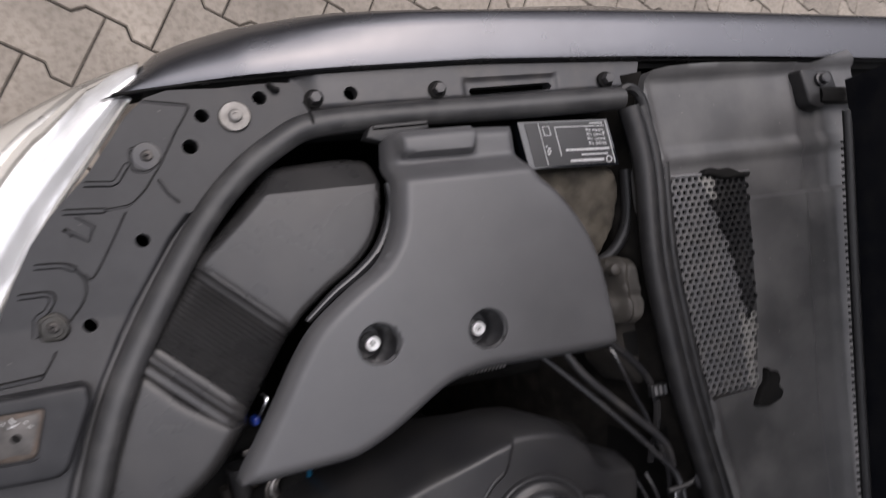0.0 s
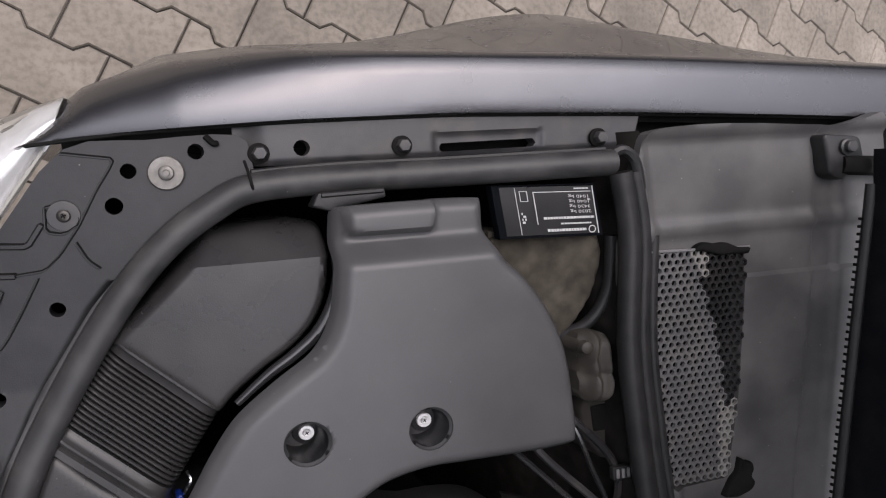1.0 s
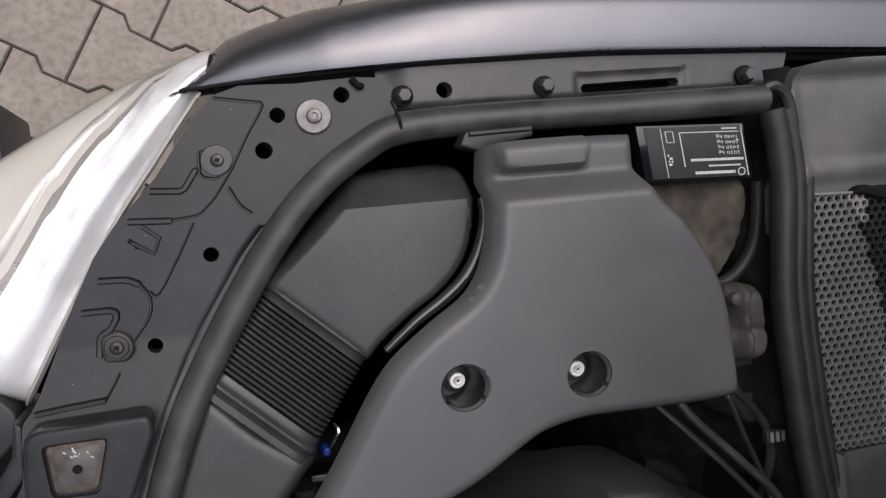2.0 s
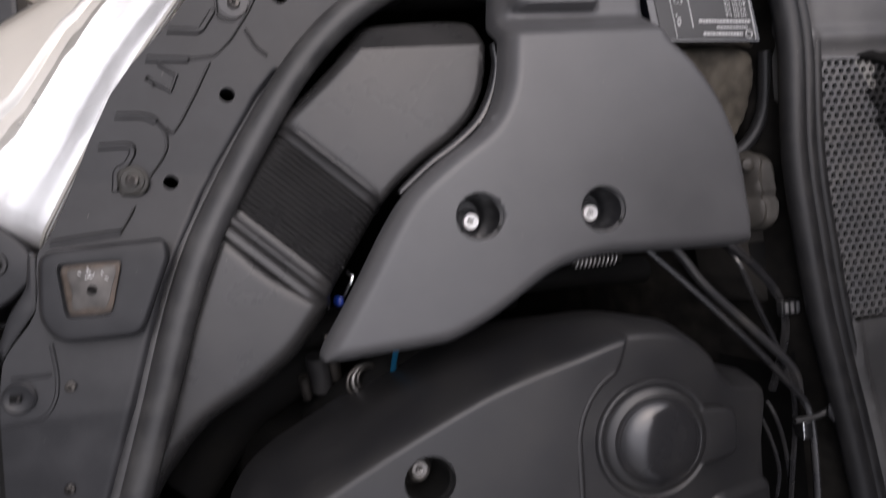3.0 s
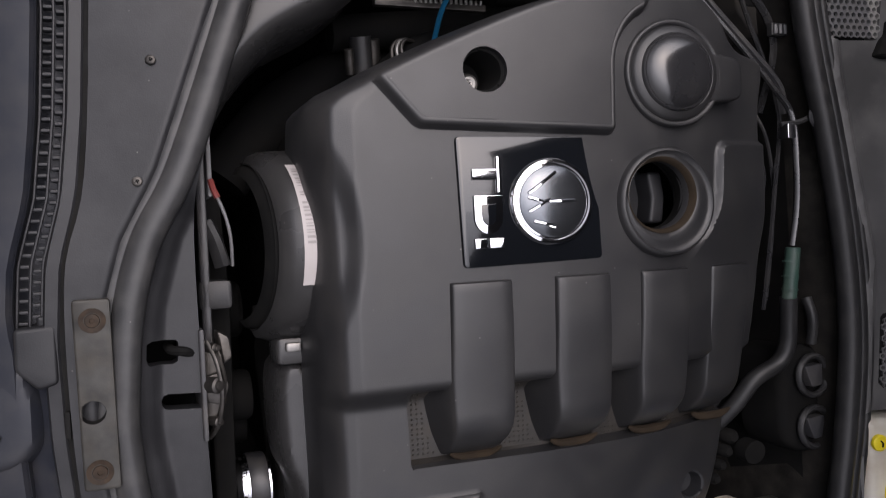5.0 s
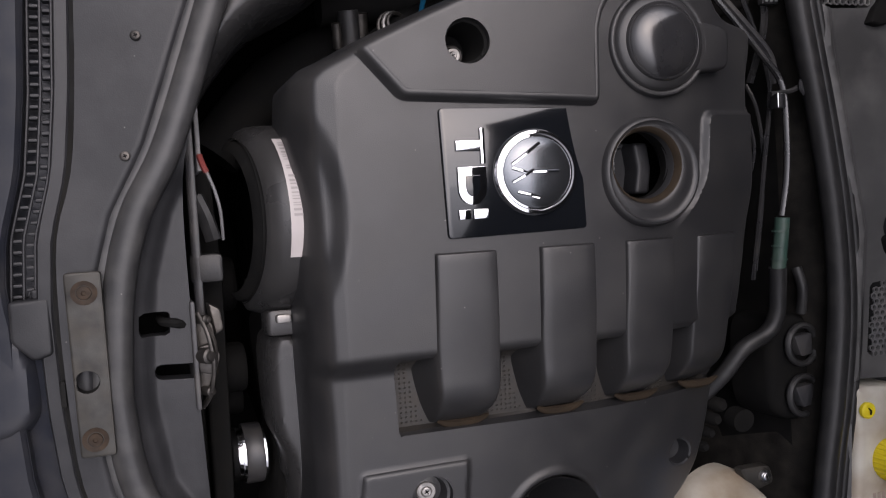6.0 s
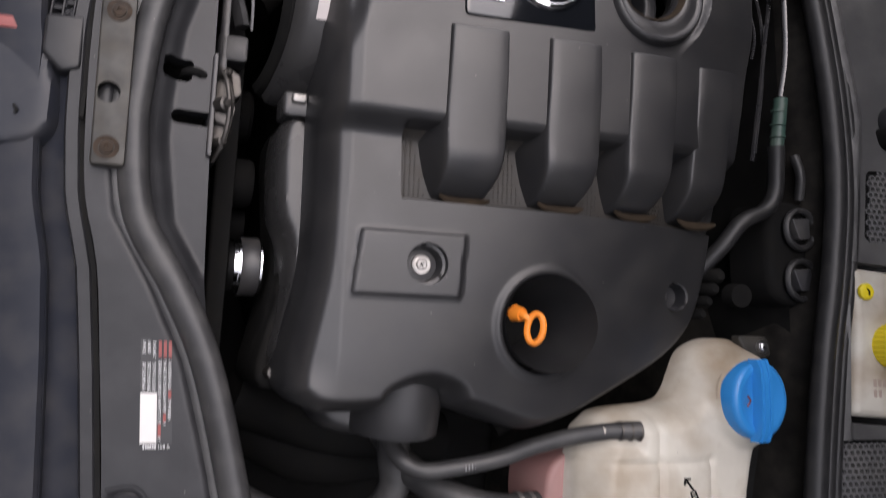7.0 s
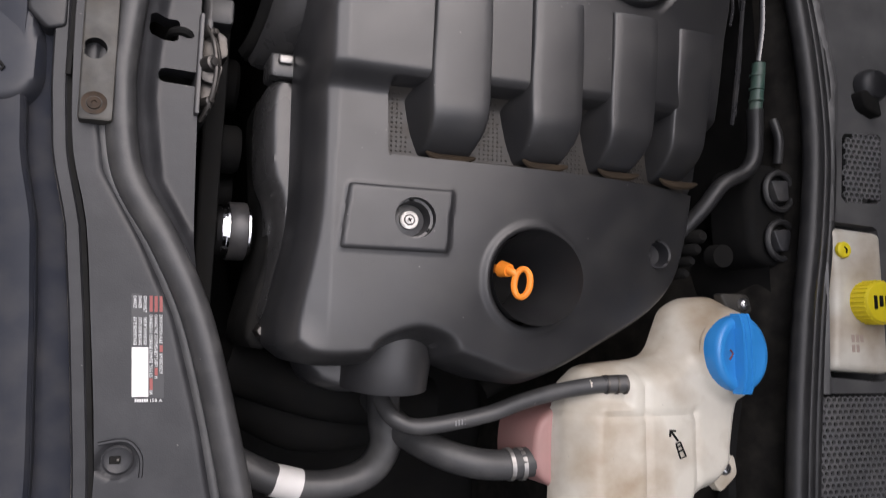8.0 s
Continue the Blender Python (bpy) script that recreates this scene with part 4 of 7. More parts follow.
# sticker on the carrier
sticker = thing("service_sticker", "black service sticker with white writing and a blank white field", "sticker", S(-0.30, -0.31, -0.01))
z0 = -0.012


def on_sticker(u, v, lift):
    """u across the sticker, v down its length, both 0..1."""
    x = -0.3155 + 0.0225 * u + 0.0055 * v
    y = -0.270 - 0.083 * v
    return (x, y, on_carrier(x, y)[2] + lift)


def flat(u0, u1, v0, v1, lift, place=on_sticker):
    bm = bmesh.new()
    top = [bm.verts.new(place(u, v, lift)) for u, v in ((u0, v0), (u1, v0), (u1, v1), (u0, v1))]
    low = [bm.verts.new(v.co - Vector((0, 0, 0.0012))) for v in top]
    bm.faces.new(top)
    for j in range(4):
        bm.faces.new((top[j], top[(j + 1) % 4], low[(j + 1) % 4], low[j]))
    return bm


part("backing", flat(-0.03, 1.03, -0.01, 1.0, 0.0006), INK, sticker)
part("blank_field", flat(-0.02, 0.52, 0.51, 0.985, 0.0011), PAPER, sticker, "blank white field")
rnd = random.Random(4)


def words(text, size, width=None):
    """Flat letters as (verts, faces), starting at the origin; width: stretched to it."""
    c = bpy.data.curves.new("letters", "FONT")
    c.body, c.size, c.resolution_u = text, size, 2
    ob = new("letters", c)
    me = bpy.data.meshes.new_from_object(ob.evaluated_get(bpy.context.evaluated_depsgraph_get()))
    v = np.array([tuple(q.co) for q in me.vertices])
    f = [tuple(q.vertices) for q in me.polygons]
    bpy.data.objects.remove(ob)
    bpy.data.curves.remove(c)
    bpy.data.meshes.remove(me)
    if width:
        v[:, 0] *= width / v[:, 0].max()
    return v, f


def line_down(text, u, v0, v1, mat):
    """Writing that runs down the sticker, its letters' tops to the rear."""
    v, f = words(text, 1.0, 1.0)
    pts = [on_sticker(u - 0.055 + 0.15 * q[1], v0 + (v1 - v0) * q[0], 0.0012) for q in v]
    part("print", (pts, f), mat, sticker)


for k, (head, text, v0, v1, tail) in enumerate(((None, "ZAHNRIEMEN ALLE", 0.19, 0.47, (0.49, 0.555)), (None, "CHANGE THE TOOTHED BELT EVERY", 0.19, 0.70, (0.71, 0.78)), (None, "CHANGER LA COURROIE CRANTEE TOUS LES", 0.19, 0.80, (0.81, 0.92)))):
    u = 0.94 - 0.165 * k
    part("print_bar", flat(u - 0.05, u + 0.05, 0.01, 0.165, 0.0010), REDINK, sticker)
    line_down(text, u, v0, v1, LINE)
    part("print_bar", flat(u - 0.05, u + 0.05, tail[0], tail[1], 0.0010), REDINK, sticker)
line_down("KM WECHSELN", 0.94, 0.57, 0.76, LINE)
line_down("M", 0.775, 0.79, 0.81, LINE)
line_down("KM", 0.61, 0.925, 0.96, LINE)
for k, (head, text) in enumerate((("GEWECHSELT", "DATUM TACHOSTAND"), ("CHANGED", "DATE ODOM READING"), ("CHANGE", "DATE KILOMETRAGE"))):
    u = 0.42 - 0.165 * k
    line_down(head, u, 0.01, 0.17 if k == 0 else 0.13, LINE)
    line_down(text, u, 0.22, 0.49, LINE)
v, f = words("158 A", 1.0, 1.0)
part("print", ([on_sticker(0.55 + 0.42 * q[0], 1.035 - 0.045 * q[1], 0.0012) for q in v], f), LINE, sticker)
for k in range(6):
    part("print_bar", flat(0.08 + 0.075 * k, 0.135 + 0.075 * k, 1.005, 1.035, 0.0012), LINE, sticker)

# ---- inner wing rail ----
rail = thing("wing_rail", "dark painted sheet metal rail under the wing with bolts and holes", "rail", S(0.14, 0.597, -0.04))
RAIL = rounded([(-0.024, 0.622), (0.345, 0.622), (0.335, 0.585), (0.303, 0.5815), (0.156, 0.5815), (0.058, 0.5845), (-0.024, 0.586)], 0.004)
SLOT_C = sdf(rounded([(0.148, 0.5975), (0.239, 0.5985), (0.239, 0.591), (0.148, 0.590)], 0.003))
part("flange", moulded(RAIL, lambda x, y: -0.035 - 0.007 * ss(0.002, -0.020, x) - 0.004 * ss(0.590, 0.584, y) * ss(0.26, 0.2, np.abs(x - 0.15)) - 0.003 * ss(0.012, 0.009, np.maximum(np.abs(x - 0.193) - 0.040, np.abs(y - 0.595))), 0.0026, holes=[circle(0.029, 0.599, 0.0068), SLOT_C], skirt=0.012), SHEET, rail)
part("clip_nose", tube([(-0.046, 0.612, -0.033), (-0.041, 0.606, -0.031), (-0.038, 0.606, -0.033)], 0.0026, 7, 3), DARK, rail)
for x, y, h in ((-0.006, 0.596, -0.035), (0.113, 0.597, -0.034), (0.298, 0.596, -0.033)):
    nut = thing("flange_nut", "dark steel flange nut on the wing rail", "nut", S(x, y, h), "nuts on the wing rail")
    part("flange", lathe((x, y, h), [(0.0088, 0), (0.0088, 0.0015), (0.0074, 0.0024), (0.005, 0.0024)], 20), DARK, nut)
    part("hexagon", lathe((x, y, h + 0.002), [(0.0062, 0), (0.0062, 0.005), (0.0050, 0.0066), (0.0020, 0.0068), (0, 0.0066)], 6), SHEET, nut)
part("seal_joint", tube([(-0.020, 0.590, -0.020), (-0.019, 0.575, -0.006), (-0.016, 0.562, -0.012)], 0.0012, 6, 4), DARK, front_seal)
part("seal_lip", tube([(x, y + 0.0115, -0.030) for x, y in FRONT[:4]], 0.004, 8, 6), RUBBER, front_seal)
part("seal_lip", tube([(x - 0.0140, y, float(np.interp(y, CBY, CBH)) - 0.0050) for x, y in FRONT[5:20]], lambda s: 0.0050 * min(1.0, 0.25 + 6 * s), 8, 8, 0.7), SEALRUB, front_seal)
part("seal_lip", tube([(x + 0.015, y, -0.017) for x, y in REAR], 0.006, 8, 8, 0.8), RUBBER, rear_seal)
part("seal_lip", tube([(x + 0.026, y, -0.018) for x, y in REAR[1:]], 0.0045, 8, 8, 0.8), RUBBER, rear_seal)
part("seal_end", tube([(0.298, 0.576, -0.022), (0.312, 0.583, -0.018), (0.324, 0.572, -0.017), (0.330, 0.545, -0.018)], 0.005, 8), RUBBER, rear_seal)

# ---- scuttle panel ----
SC = curve([(0.330, 0.580), (0.342, 0.599), (0.420, 0.603), (0.548, 0.596), (0.610, 0.592), (0.610, 0.390), (0.600, 0.204), (0.58, 0.050), (0.56, -0.150), (0.55, -0.640),
            (0.330, -0.640), (0.342, -0.430), (0.359, -0.280), (0.378, -0.180), (0.388, -0.080), (0.384, 0.020), (0.370, 0.120), (0.346, 0.240), (0.328, 0.320), (0.318, 0.400), (0.318, 0.500)], 3, True)
G1 = sdf(rounded([(0.338, 0.484), (0.448, 0.479), (0.437, 0.327), (0.424, 0.240), (0.356, 0.238), (0.345, 0.330), (0.331, 0.390)], 0.004))
G2 = sdf(rounded([(0.413, -0.060), (0.470, -0.056), (0.462, -0.140), (0.406, -0.142)], 0.004))
G3 = sdf(rounded([(0.352, -0.356), (0.470, -0.356), (0.470, -0.60), (0.316, -0.60)], 0.004))
POCKET = sdf(rounded([(0.380, -0.164), (0.455, -0.168), (0.455, -0.345), (0.370, -0.338)], 0.006))


def scuttle_height(x, y):
    z = -0.019 + 0.0 * x
    z = z + 0.010 * ss(0.586, 0.600, y) + 0.006 * ss(0.50, 0.54, x) - 0.004 * ss(0.003, 0.012, np.abs(y - 0.503)) * (y > 0.45)
    z = z + 0.006 * ss(0.012, 0.0, np.abs(x - np.interp(y, [-0.6, 0.0, 0.2, 0.6], [0.345, 0.40, 0.365, 0.33])))
    z = z - 0.004 * ss(0.010, 0.016, x - np.interp(y, [0.2, 0.5], [0.492, 0.515])) * (y > -0.1) * ss(0.045, 0.035, x - np.interp(y, [0.2, 0.5], [0.492, 0.515]))
    return z


scuttle = tagged(part("scuttle_panel", moulded(SC, scuttle_height, 0.004, holes=[G1, G2, G3, POCKET], skirt=0.015), SCUTTLE), "dusty black plastic scuttle panel below the windscreen", "panel", kind="structure")


def mesh_grille(bounds, pitch, r, inside, h, mats):
    """A plate full of round holes, in one bmesh for each of the materials; inside(x, y): index of the material or -1."""
    bms = [bmesh.new() for _ in mats]
    x0, x1, y0, y1 = bounds
    ri = 0
    y = y0
    while y < y1:
        x = x0 + (pitch / 2 if ri % 2 else 0)
        while x < x1:
            k = inside(x, y)
            if k >= 0:
                bm = bms[k]
                jx, jy = x + rg.uniform(-1, 1) * pitch * 0.02, y + rg.uniform(-1, 1) * pitch * 0.02
                hexa = [bm.verts.new((x + pitch * 0.578 * math.sin(a), y + pitch * 0.578 * math.cos(a), h)) for a in np.arange(6) * math.pi / 3]
                top = [bm.verts.new((jx + r * math.sin(a), jy + r * math.cos(a), h + 0.0004)) for a in np.arange(12) * math.pi / 6]
                low = [bm.verts.new((v.co.x, v.co.y, h - 0.0025)) for v in top]
                for j in range(6):
                    a, b, c = top[2 * j], top[2 * j + 1], top[(2 * j + 2) % 12]
                    bm.faces.new((hexa[j], a, b))
                    bm.faces.new((hexa[j], b, hexa[(j + 1) % 6]))
                    bm.faces.new((hexa[(j + 1) % 6], b, c))
                for j in range(12):
                    bm.faces.new((top[j], low[j], low[(j + 1) % 12], top[(j + 1) % 12]))
            x += pitch
        y += pitch * 0.866
        ri += 1
    for bm in bms:
        bmesh.ops.remove_doubles(bm, verts=bm.verts[:], dist=0.0001)
    return bms


rg = random.Random(7)
WEDGE = sdf([(0.386, 0.482), (0.400, 0.430), (0.412, 0.390), (0.421, 0.320), (0.436, 0.327), (0.450, 0.409), (0.448, 0.482)])


def zone(x, y):
    if float(G1(x, y)) > -0.0025:
        return -1
    d = float(WEDGE(x, y))
    if d < 0:
        return 2 if (y > 0.455 and x < 0.401) else 1
    return 3 if (y < 0.325 and x > 0.412 + rg.uniform(-0.004, 0.004)) else 0


PALE = material("bleached_plastic", (0.20, 0.197, 0.187), 0.6, vary=0.3, dust=0.3)
WET = material("wet_plastic", (0.022, 0.022, 0.023), 0.14, vary=0.3, dust=0.05)
grille = thing("scuttle_grille", "perforated black plastic intake grille, partly bleached and wet", "grille", S(0.39, 0.37, -0.02))
a, b, c, d = mesh_grille((0.332, 0.452, 0.232, 0.49), 0.0079, 0.0027, zone, -0.018, (0, 1, 2, 3))
part("perforated_plate", a, MESHGREY, grille)
part("wet_plate", b, WET, grille, "glossy wet perforated plate")
for m in (c, d):
    part("bleached_plate", m, PALE, grille, "bleached perforated plate")
# near-black plate added behind the holes, as the shade seen through them
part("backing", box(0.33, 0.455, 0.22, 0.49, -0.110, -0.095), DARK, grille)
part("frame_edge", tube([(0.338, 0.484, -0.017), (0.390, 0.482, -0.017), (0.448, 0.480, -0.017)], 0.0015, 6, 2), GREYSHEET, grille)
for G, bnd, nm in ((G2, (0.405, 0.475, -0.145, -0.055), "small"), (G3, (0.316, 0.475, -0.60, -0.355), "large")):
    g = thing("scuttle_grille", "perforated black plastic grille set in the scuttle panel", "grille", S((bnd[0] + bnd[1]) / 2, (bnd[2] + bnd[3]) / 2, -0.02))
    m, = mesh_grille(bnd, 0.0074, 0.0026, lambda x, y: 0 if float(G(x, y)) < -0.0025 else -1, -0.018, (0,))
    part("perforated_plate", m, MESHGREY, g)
    # same added plate, dark like the unlit space behind the holes
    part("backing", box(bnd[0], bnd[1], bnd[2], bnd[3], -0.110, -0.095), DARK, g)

FADED = material("faded_print", (0.42, 0.33, 0.28), 0.5, vary=0.2, dust=0.3)
for o, h in (([(0.384, 0.481), (0.390, 0.487), (0.399, 0.489), (0.408, 0.486), (0.421, 0.487), (0.434, 0.481), (0.449, 0.480), (0.446, 0.473), (0.430, 0.475), (0.414, 0.474), (0.400, 0.479)], -0.0135),
             ([(0.414, 0.222), (0.424, 0.240), (0.431, 0.246), (0.434, 0.262), (0.440, 0.256), (0.448, 0.255), (0.450, 0.246), (0.446, 0.240), (0.452, 0.232), (0.447, 0.224), (0.430, 0.219)], -0.0115)):
    torn = thing("torn_foam", "torn black foam lump at the edge of the grille", "foam", S(*o[0], h))
    part("lump", slab(rounded(o, 0.003, 2), h, h - 0.008, 0.003, 3), DARK, torn)

# brake fluid tank in its pocket
brake = thing("brake_fluid_tank", "translucent white fluid tank with yellow caps in a scuttle pocket", "fluid tank", S(0.41, -0.25, -0.03))
part("tank", slab(rounded([(0.383, -0.172), (0.452, -0.176), (0.452, -0.336), (0.376, -0.331), (0.384, -0.25)], 0.008), -0.012, -0.08, 0.008, 4), TANK, brake)
# near-black box added in place of the shade below the tank
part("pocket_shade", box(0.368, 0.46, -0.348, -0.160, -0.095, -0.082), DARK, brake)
cap = part("yellow_cap", lathe((0.424, -0.256, -0.012), [(0.0, 0.018), (0.014, 0.019), (0.0215, 0.018), (0.0235, 0.015), (0.0235, 0.0), (0, 0)], 40), YELLOW, brake, "ribbed yellow screw cap")
for a in np.arange(0, 2 * math.pi, 2 * math.pi / 28):
    part("cap_rib", tube([(0.424 + 0.0236 * math.cos(a), -0.256 + 0.0236 * math.sin(a), -0.011), (0.424 + 0.0236 * math.cos(a), -0.256 + 0.0236 * math.sin(a), 0.004)], 0.0011, 5, 0), YELLOW, cap)
for k in range(4):
    part("cap_mark", box(0.410 + 0.008 * k, 0.414 + 0.008 * k, -0.264 + 0.003 * (k % 2), -0.249, 0.0065, 0.0078, 0.0004), DARK, cap)
part("small_cap", lathe((0.394, -0.198, -0.012), [(0.0, 0.004), (0.007, 0.0045), (0.009, 0.003), (0.009, 0)], 24), YELLOW, brake, "small yellow cap")
part("cap_mark", tube([(0.392, -0.195, -0.007), (0.395, -0.198, -0.007), (0.394, -0.202, -0.007)], 0.0008, 5, 0), DARK, brake)
for k in range(5):
    part("faded_mark", box(0.400 + 0.006 * (k % 3), 0.404 + 0.006 * (k % 3), -0.30 - 0.011 * (k // 3), -0.292 - 0.011 * (k // 3), -0.0125, -0.0116, 0.0003), FADED, brake)

# added plate that keeps the ground out of the grille holes, coloured as shade
tagged(part("cowl_backing", box(0.376, 1.0, -0.72, 0.60, -0.125, -0.112), DARK), "added dark backing that closes the space below the scuttle panel", "panel", kind="structure")

# ---- wing ----
wing = thing("wing", "glossy dark metallic car wing with a rolled inner edge", "car wing", S(0.3, 0.66, -0.2))
vs, fs = [], []
XS = np.concatenate([np.linspace(-0.183, -0.06, 18), np.linspace(-0.04, 1.3, 42)])
LIPX, LIPY = [-0.183, -0.112, 0.015, 0.158, 0.322, 0.511, 0.63, 1.3], [0.609, 0.616, 0.621, 0.622, 0.617, 0.608, 0.601, 0.56]
CRX, CRY = [-0.183, -0.166, -0.149, -0.132, -0.108, -0.069, 0.012, 0.147, 0.284, 0.416, 0.59, 1.3], [0.6095, 0.6245, 0.6415, 0.6550, 0.6630, 0.6705, 0.678, 0.675, 0.672, 0.667, 0.658, 0.62]
for x in XS:
    l, c = np.interp(x, LIPX, LIPY), np.interp(x, CRX, CRY)
    w = c - l
    arch = 0.052 * math.exp(-((x - 0.39) / 0.20) ** 2)
    front = min(1.0, (x + 0.183) / 0.12)
    sec = [(l + 0.001, -0.062), (l, -0.034), (l + 0.0012, -0.0246), (l + 0.08 * w, -0.0240), (l + 0.30 * w, -0.0236), (l + 0.64 * w, -0.0236), (l + 0.90 * w, -0.0252), (c + 0.001, -0.0325), (c + 0.005 * front, -0.046), (c + 0.013 * front, -0.080),
           (c + (0.030 + 0.5 * arch) * front, -0.16), (c + (0.042 + arch) * front, -0.26), (c + (0.046 + 1.05 * arch) * front, -0.31), (c + (0.040 + 0.9 * arch) * front, -0.36), (c + 0.03 * front, -0.55)]
    drop = 0.045 * (1 - float(ss(-0.17, 0.12, x)))
    for y, h in sec:
        u = min(1.0, max(0.0, (y - l) / max(w, 1e-4)))
        vs.append((x, y + 0.10 * drop * u * u * min(1.0, w / 0.03), h - 0.02 * (1 - front) - drop * u ** 3))
k = 15
for i in range(len(XS) - 1):
    for j in range(k - 1):
        a = i * k + j
        fs.append((a, a + 1, a + k + 1, a + k))
part("outer_skin", (vs, fs), PAINT, wing, angle=50)
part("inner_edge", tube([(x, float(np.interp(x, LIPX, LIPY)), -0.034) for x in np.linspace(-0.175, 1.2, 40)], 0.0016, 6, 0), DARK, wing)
# dark strip added as the shadow below the wing's inner edge
part("shadow_strip", (
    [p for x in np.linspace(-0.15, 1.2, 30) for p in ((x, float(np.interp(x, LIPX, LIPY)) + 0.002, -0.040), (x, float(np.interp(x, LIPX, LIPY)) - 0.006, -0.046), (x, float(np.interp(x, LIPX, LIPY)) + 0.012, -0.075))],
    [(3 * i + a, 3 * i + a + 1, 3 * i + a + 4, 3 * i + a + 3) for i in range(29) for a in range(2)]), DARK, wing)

# ---- headlamp ----
lamp = thing("headlamp", "clear headlamp lens over a bright silver reflector", "headlamp", S(-0.30, 0.5, -0.1))
EDGE = curve([(-0.158, 0.612), (-0.198, 0.557), (-0.236, 0.505), (-0.280, 0.432), (-0.314, 0.372)], 6)
BROW = curve([(-0.146, 0.653), (-0.205, 0.633), (-0.272, 0.599), (-0.360, 0.550), (-0.500, 0.470)], 6)


def lamp_point(s, u, sink=0.0):
    """A point of the lens: s along its inner edge from the wing, u from that edge over the crown to the side."""
    k = s * (len(EDGE) - 1)
    i = min(int(k), len(EDGE) - 2)
    a, b = EDGE[i] + (EDGE[i + 1] - EDGE[i]) * (k - i), BROW[i] + (BROW[i + 1] - BROW[i]) * (k - i)
    v = min(u, 1.0)
    p = a + (b - a) * (1 - (1 - v) ** 1.25)
    reach = float(np.linalg.norm(b - a)) * v
    h = -0.049 + 0.013 * math.sin(math.pi / 2 * min(1.0, reach / 0.045)) - 0.050 * v ** 2.6 - 0.10 * max(0.0, reach - 0.05) - 0.26 * max(0.0, u - 1.0)
    h -= 0.020 * max(0.0, (s - 0.90) / 0.10) ** 2
    return (p[0], p[1] + 0.02 * max(0.0, u - 1.0), h - sink)


def lamp_shell(u0, u1, sink, n=14, s0=0.0, s1=1.0, m=30, wall=0.0):
    vs, fs = [], []
    for s in np.linspace(s0, s1, m):
        for u in np.linspace(u0, u1, n):
            vs.append(lamp_point(s, u, sink))
    for i in range(m - 1):
        for j in range(n - 1):
            a = i * n + j
            fs.append((a, a + 1, a + n + 1, a + n))
    if wall:
        o = len(vs)
        last = vs[(m - 1) * n:m * n]
        vs += [(x, y - 0.004, z - wall) for x, y, z in last]
        fs += [((m - 1) * n + j, (m - 1) * n + j + 1, o + j + 1, o + j) for j in range(n - 1)]
    return vs, fs


def crown(d):
    """How far over the lens a width d from its inner edge lies, for each place along it."""
    return lambda s: min(0.96, d / max(0.05, float(np.linalg.norm(BROW[int(s * (len(EDGE) - 1))] - EDGE[int(s * (len(EDGE) - 1))]))))


LENS = bpy.data.materials.new("clear_lens")
LENS.use_nodes = True
ln = LENS.node_tree
gl, tr, mx, fr = ln.nodes.new("ShaderNodeBsdfGlossy"), ln.nodes.new("ShaderNodeBsdfTransparent"), ln.nodes.new("ShaderNodeMixShader"), ln.nodes.new("ShaderNodeFresnel")
gl.inputs["Roughness"].default_value = 0.03
fr.inputs[0].default_value = 1.75
ln.links.new(fr.outputs[0], mx.inputs[0])
ln.links.new(tr.outputs[0], mx.inputs[1])
ln.links.new(gl.outputs[0], mx.inputs[2])
ln.links.new(mx.outputs[0], ln.nodes["Material Output"].inputs[0])
SILVER = material("reflector", (0.66, 0.635, 0.585), 0.34, vary=0.05, bump=0.05, blotch=6, spec=0.5)
RIM = material("lens_rim", (0.88, 0.88, 0.87), 0.20, metal=0.55, vary=0.18, bump=0.05, blotch=22, wave=0.30, dust=0.15)
TROUGH = material("lens_trough", (0.50, 0.49, 0.46), 0.28, metal=0.7, vary=0.15, bump=0.03, blotch=15, wave=0.10)
SEAMLINE = material("lens_edge_line", (0.30, 0.29, 0.26), 0.3, vary=0.2, bump=0.02)
lens = part("lens", lamp_shell(0.0, 2.0, 0.0, 30, wall=0.05), LENS, lamp, "clear plastic lens", angle=60)
lens.visible_shadow = False
part("reflector", lamp_shell(0.0, 2.0, 0.012, 30, wall=0.04), SILVER, lamp, "cream white reflector bowl", angle=60)
WIDTH = crown(0.045)
vs, fs = [], []
for s in np.linspace(0.0, 1.0, 30):
    vs += [lamp_point(s, WIDTH(s) * u, 0.006 + 0.0015 * math.sin(3 * math.pi * u)) for u in np.linspace(0.02, 1.0, 10)]
for i in range(29):
    fs += [(i * 10 + j, i * 10 + j + 1, i * 10 + j + 11, i * 10 + j + 10) for j in range(9)]
part("shoulder", (vs, fs), RIM, lamp, "bright silver shoulder band below the lens edge", angle=60)
W0, W1T = crown(0.043), crown(0.066)
vs, fs = [], []
for s in np.linspace(0.0, 0.99, 30):
    vs += [lamp_point(s, W0(s) + (W1T(s) - W0(s)) * u, 0.0075 + 0.006 * math.sin(math.pi * u) ** 2) for u in np.linspace(0.0, 1.0, 8)]
for i in range(29):
    fs += [(i * 8 + j, i * 8 + j + 1, i * 8 + j + 9, i * 8 + j + 8) for j in range(7)]
part("trough", (vs, fs), TROUGH, lamp, "grey mirror-like trough beside the shoulder band", angle=60)
for d, r, e in ((0.0020, 0.0016, -0.001),):
    w = crown(d)
    part("edge_line", tube([lamp_point(s, w(s), e) for s in np.linspace(0.05, 0.99, 26)], r, 6, 2), SEAMLINE, lamp, "fine grey moulding line")

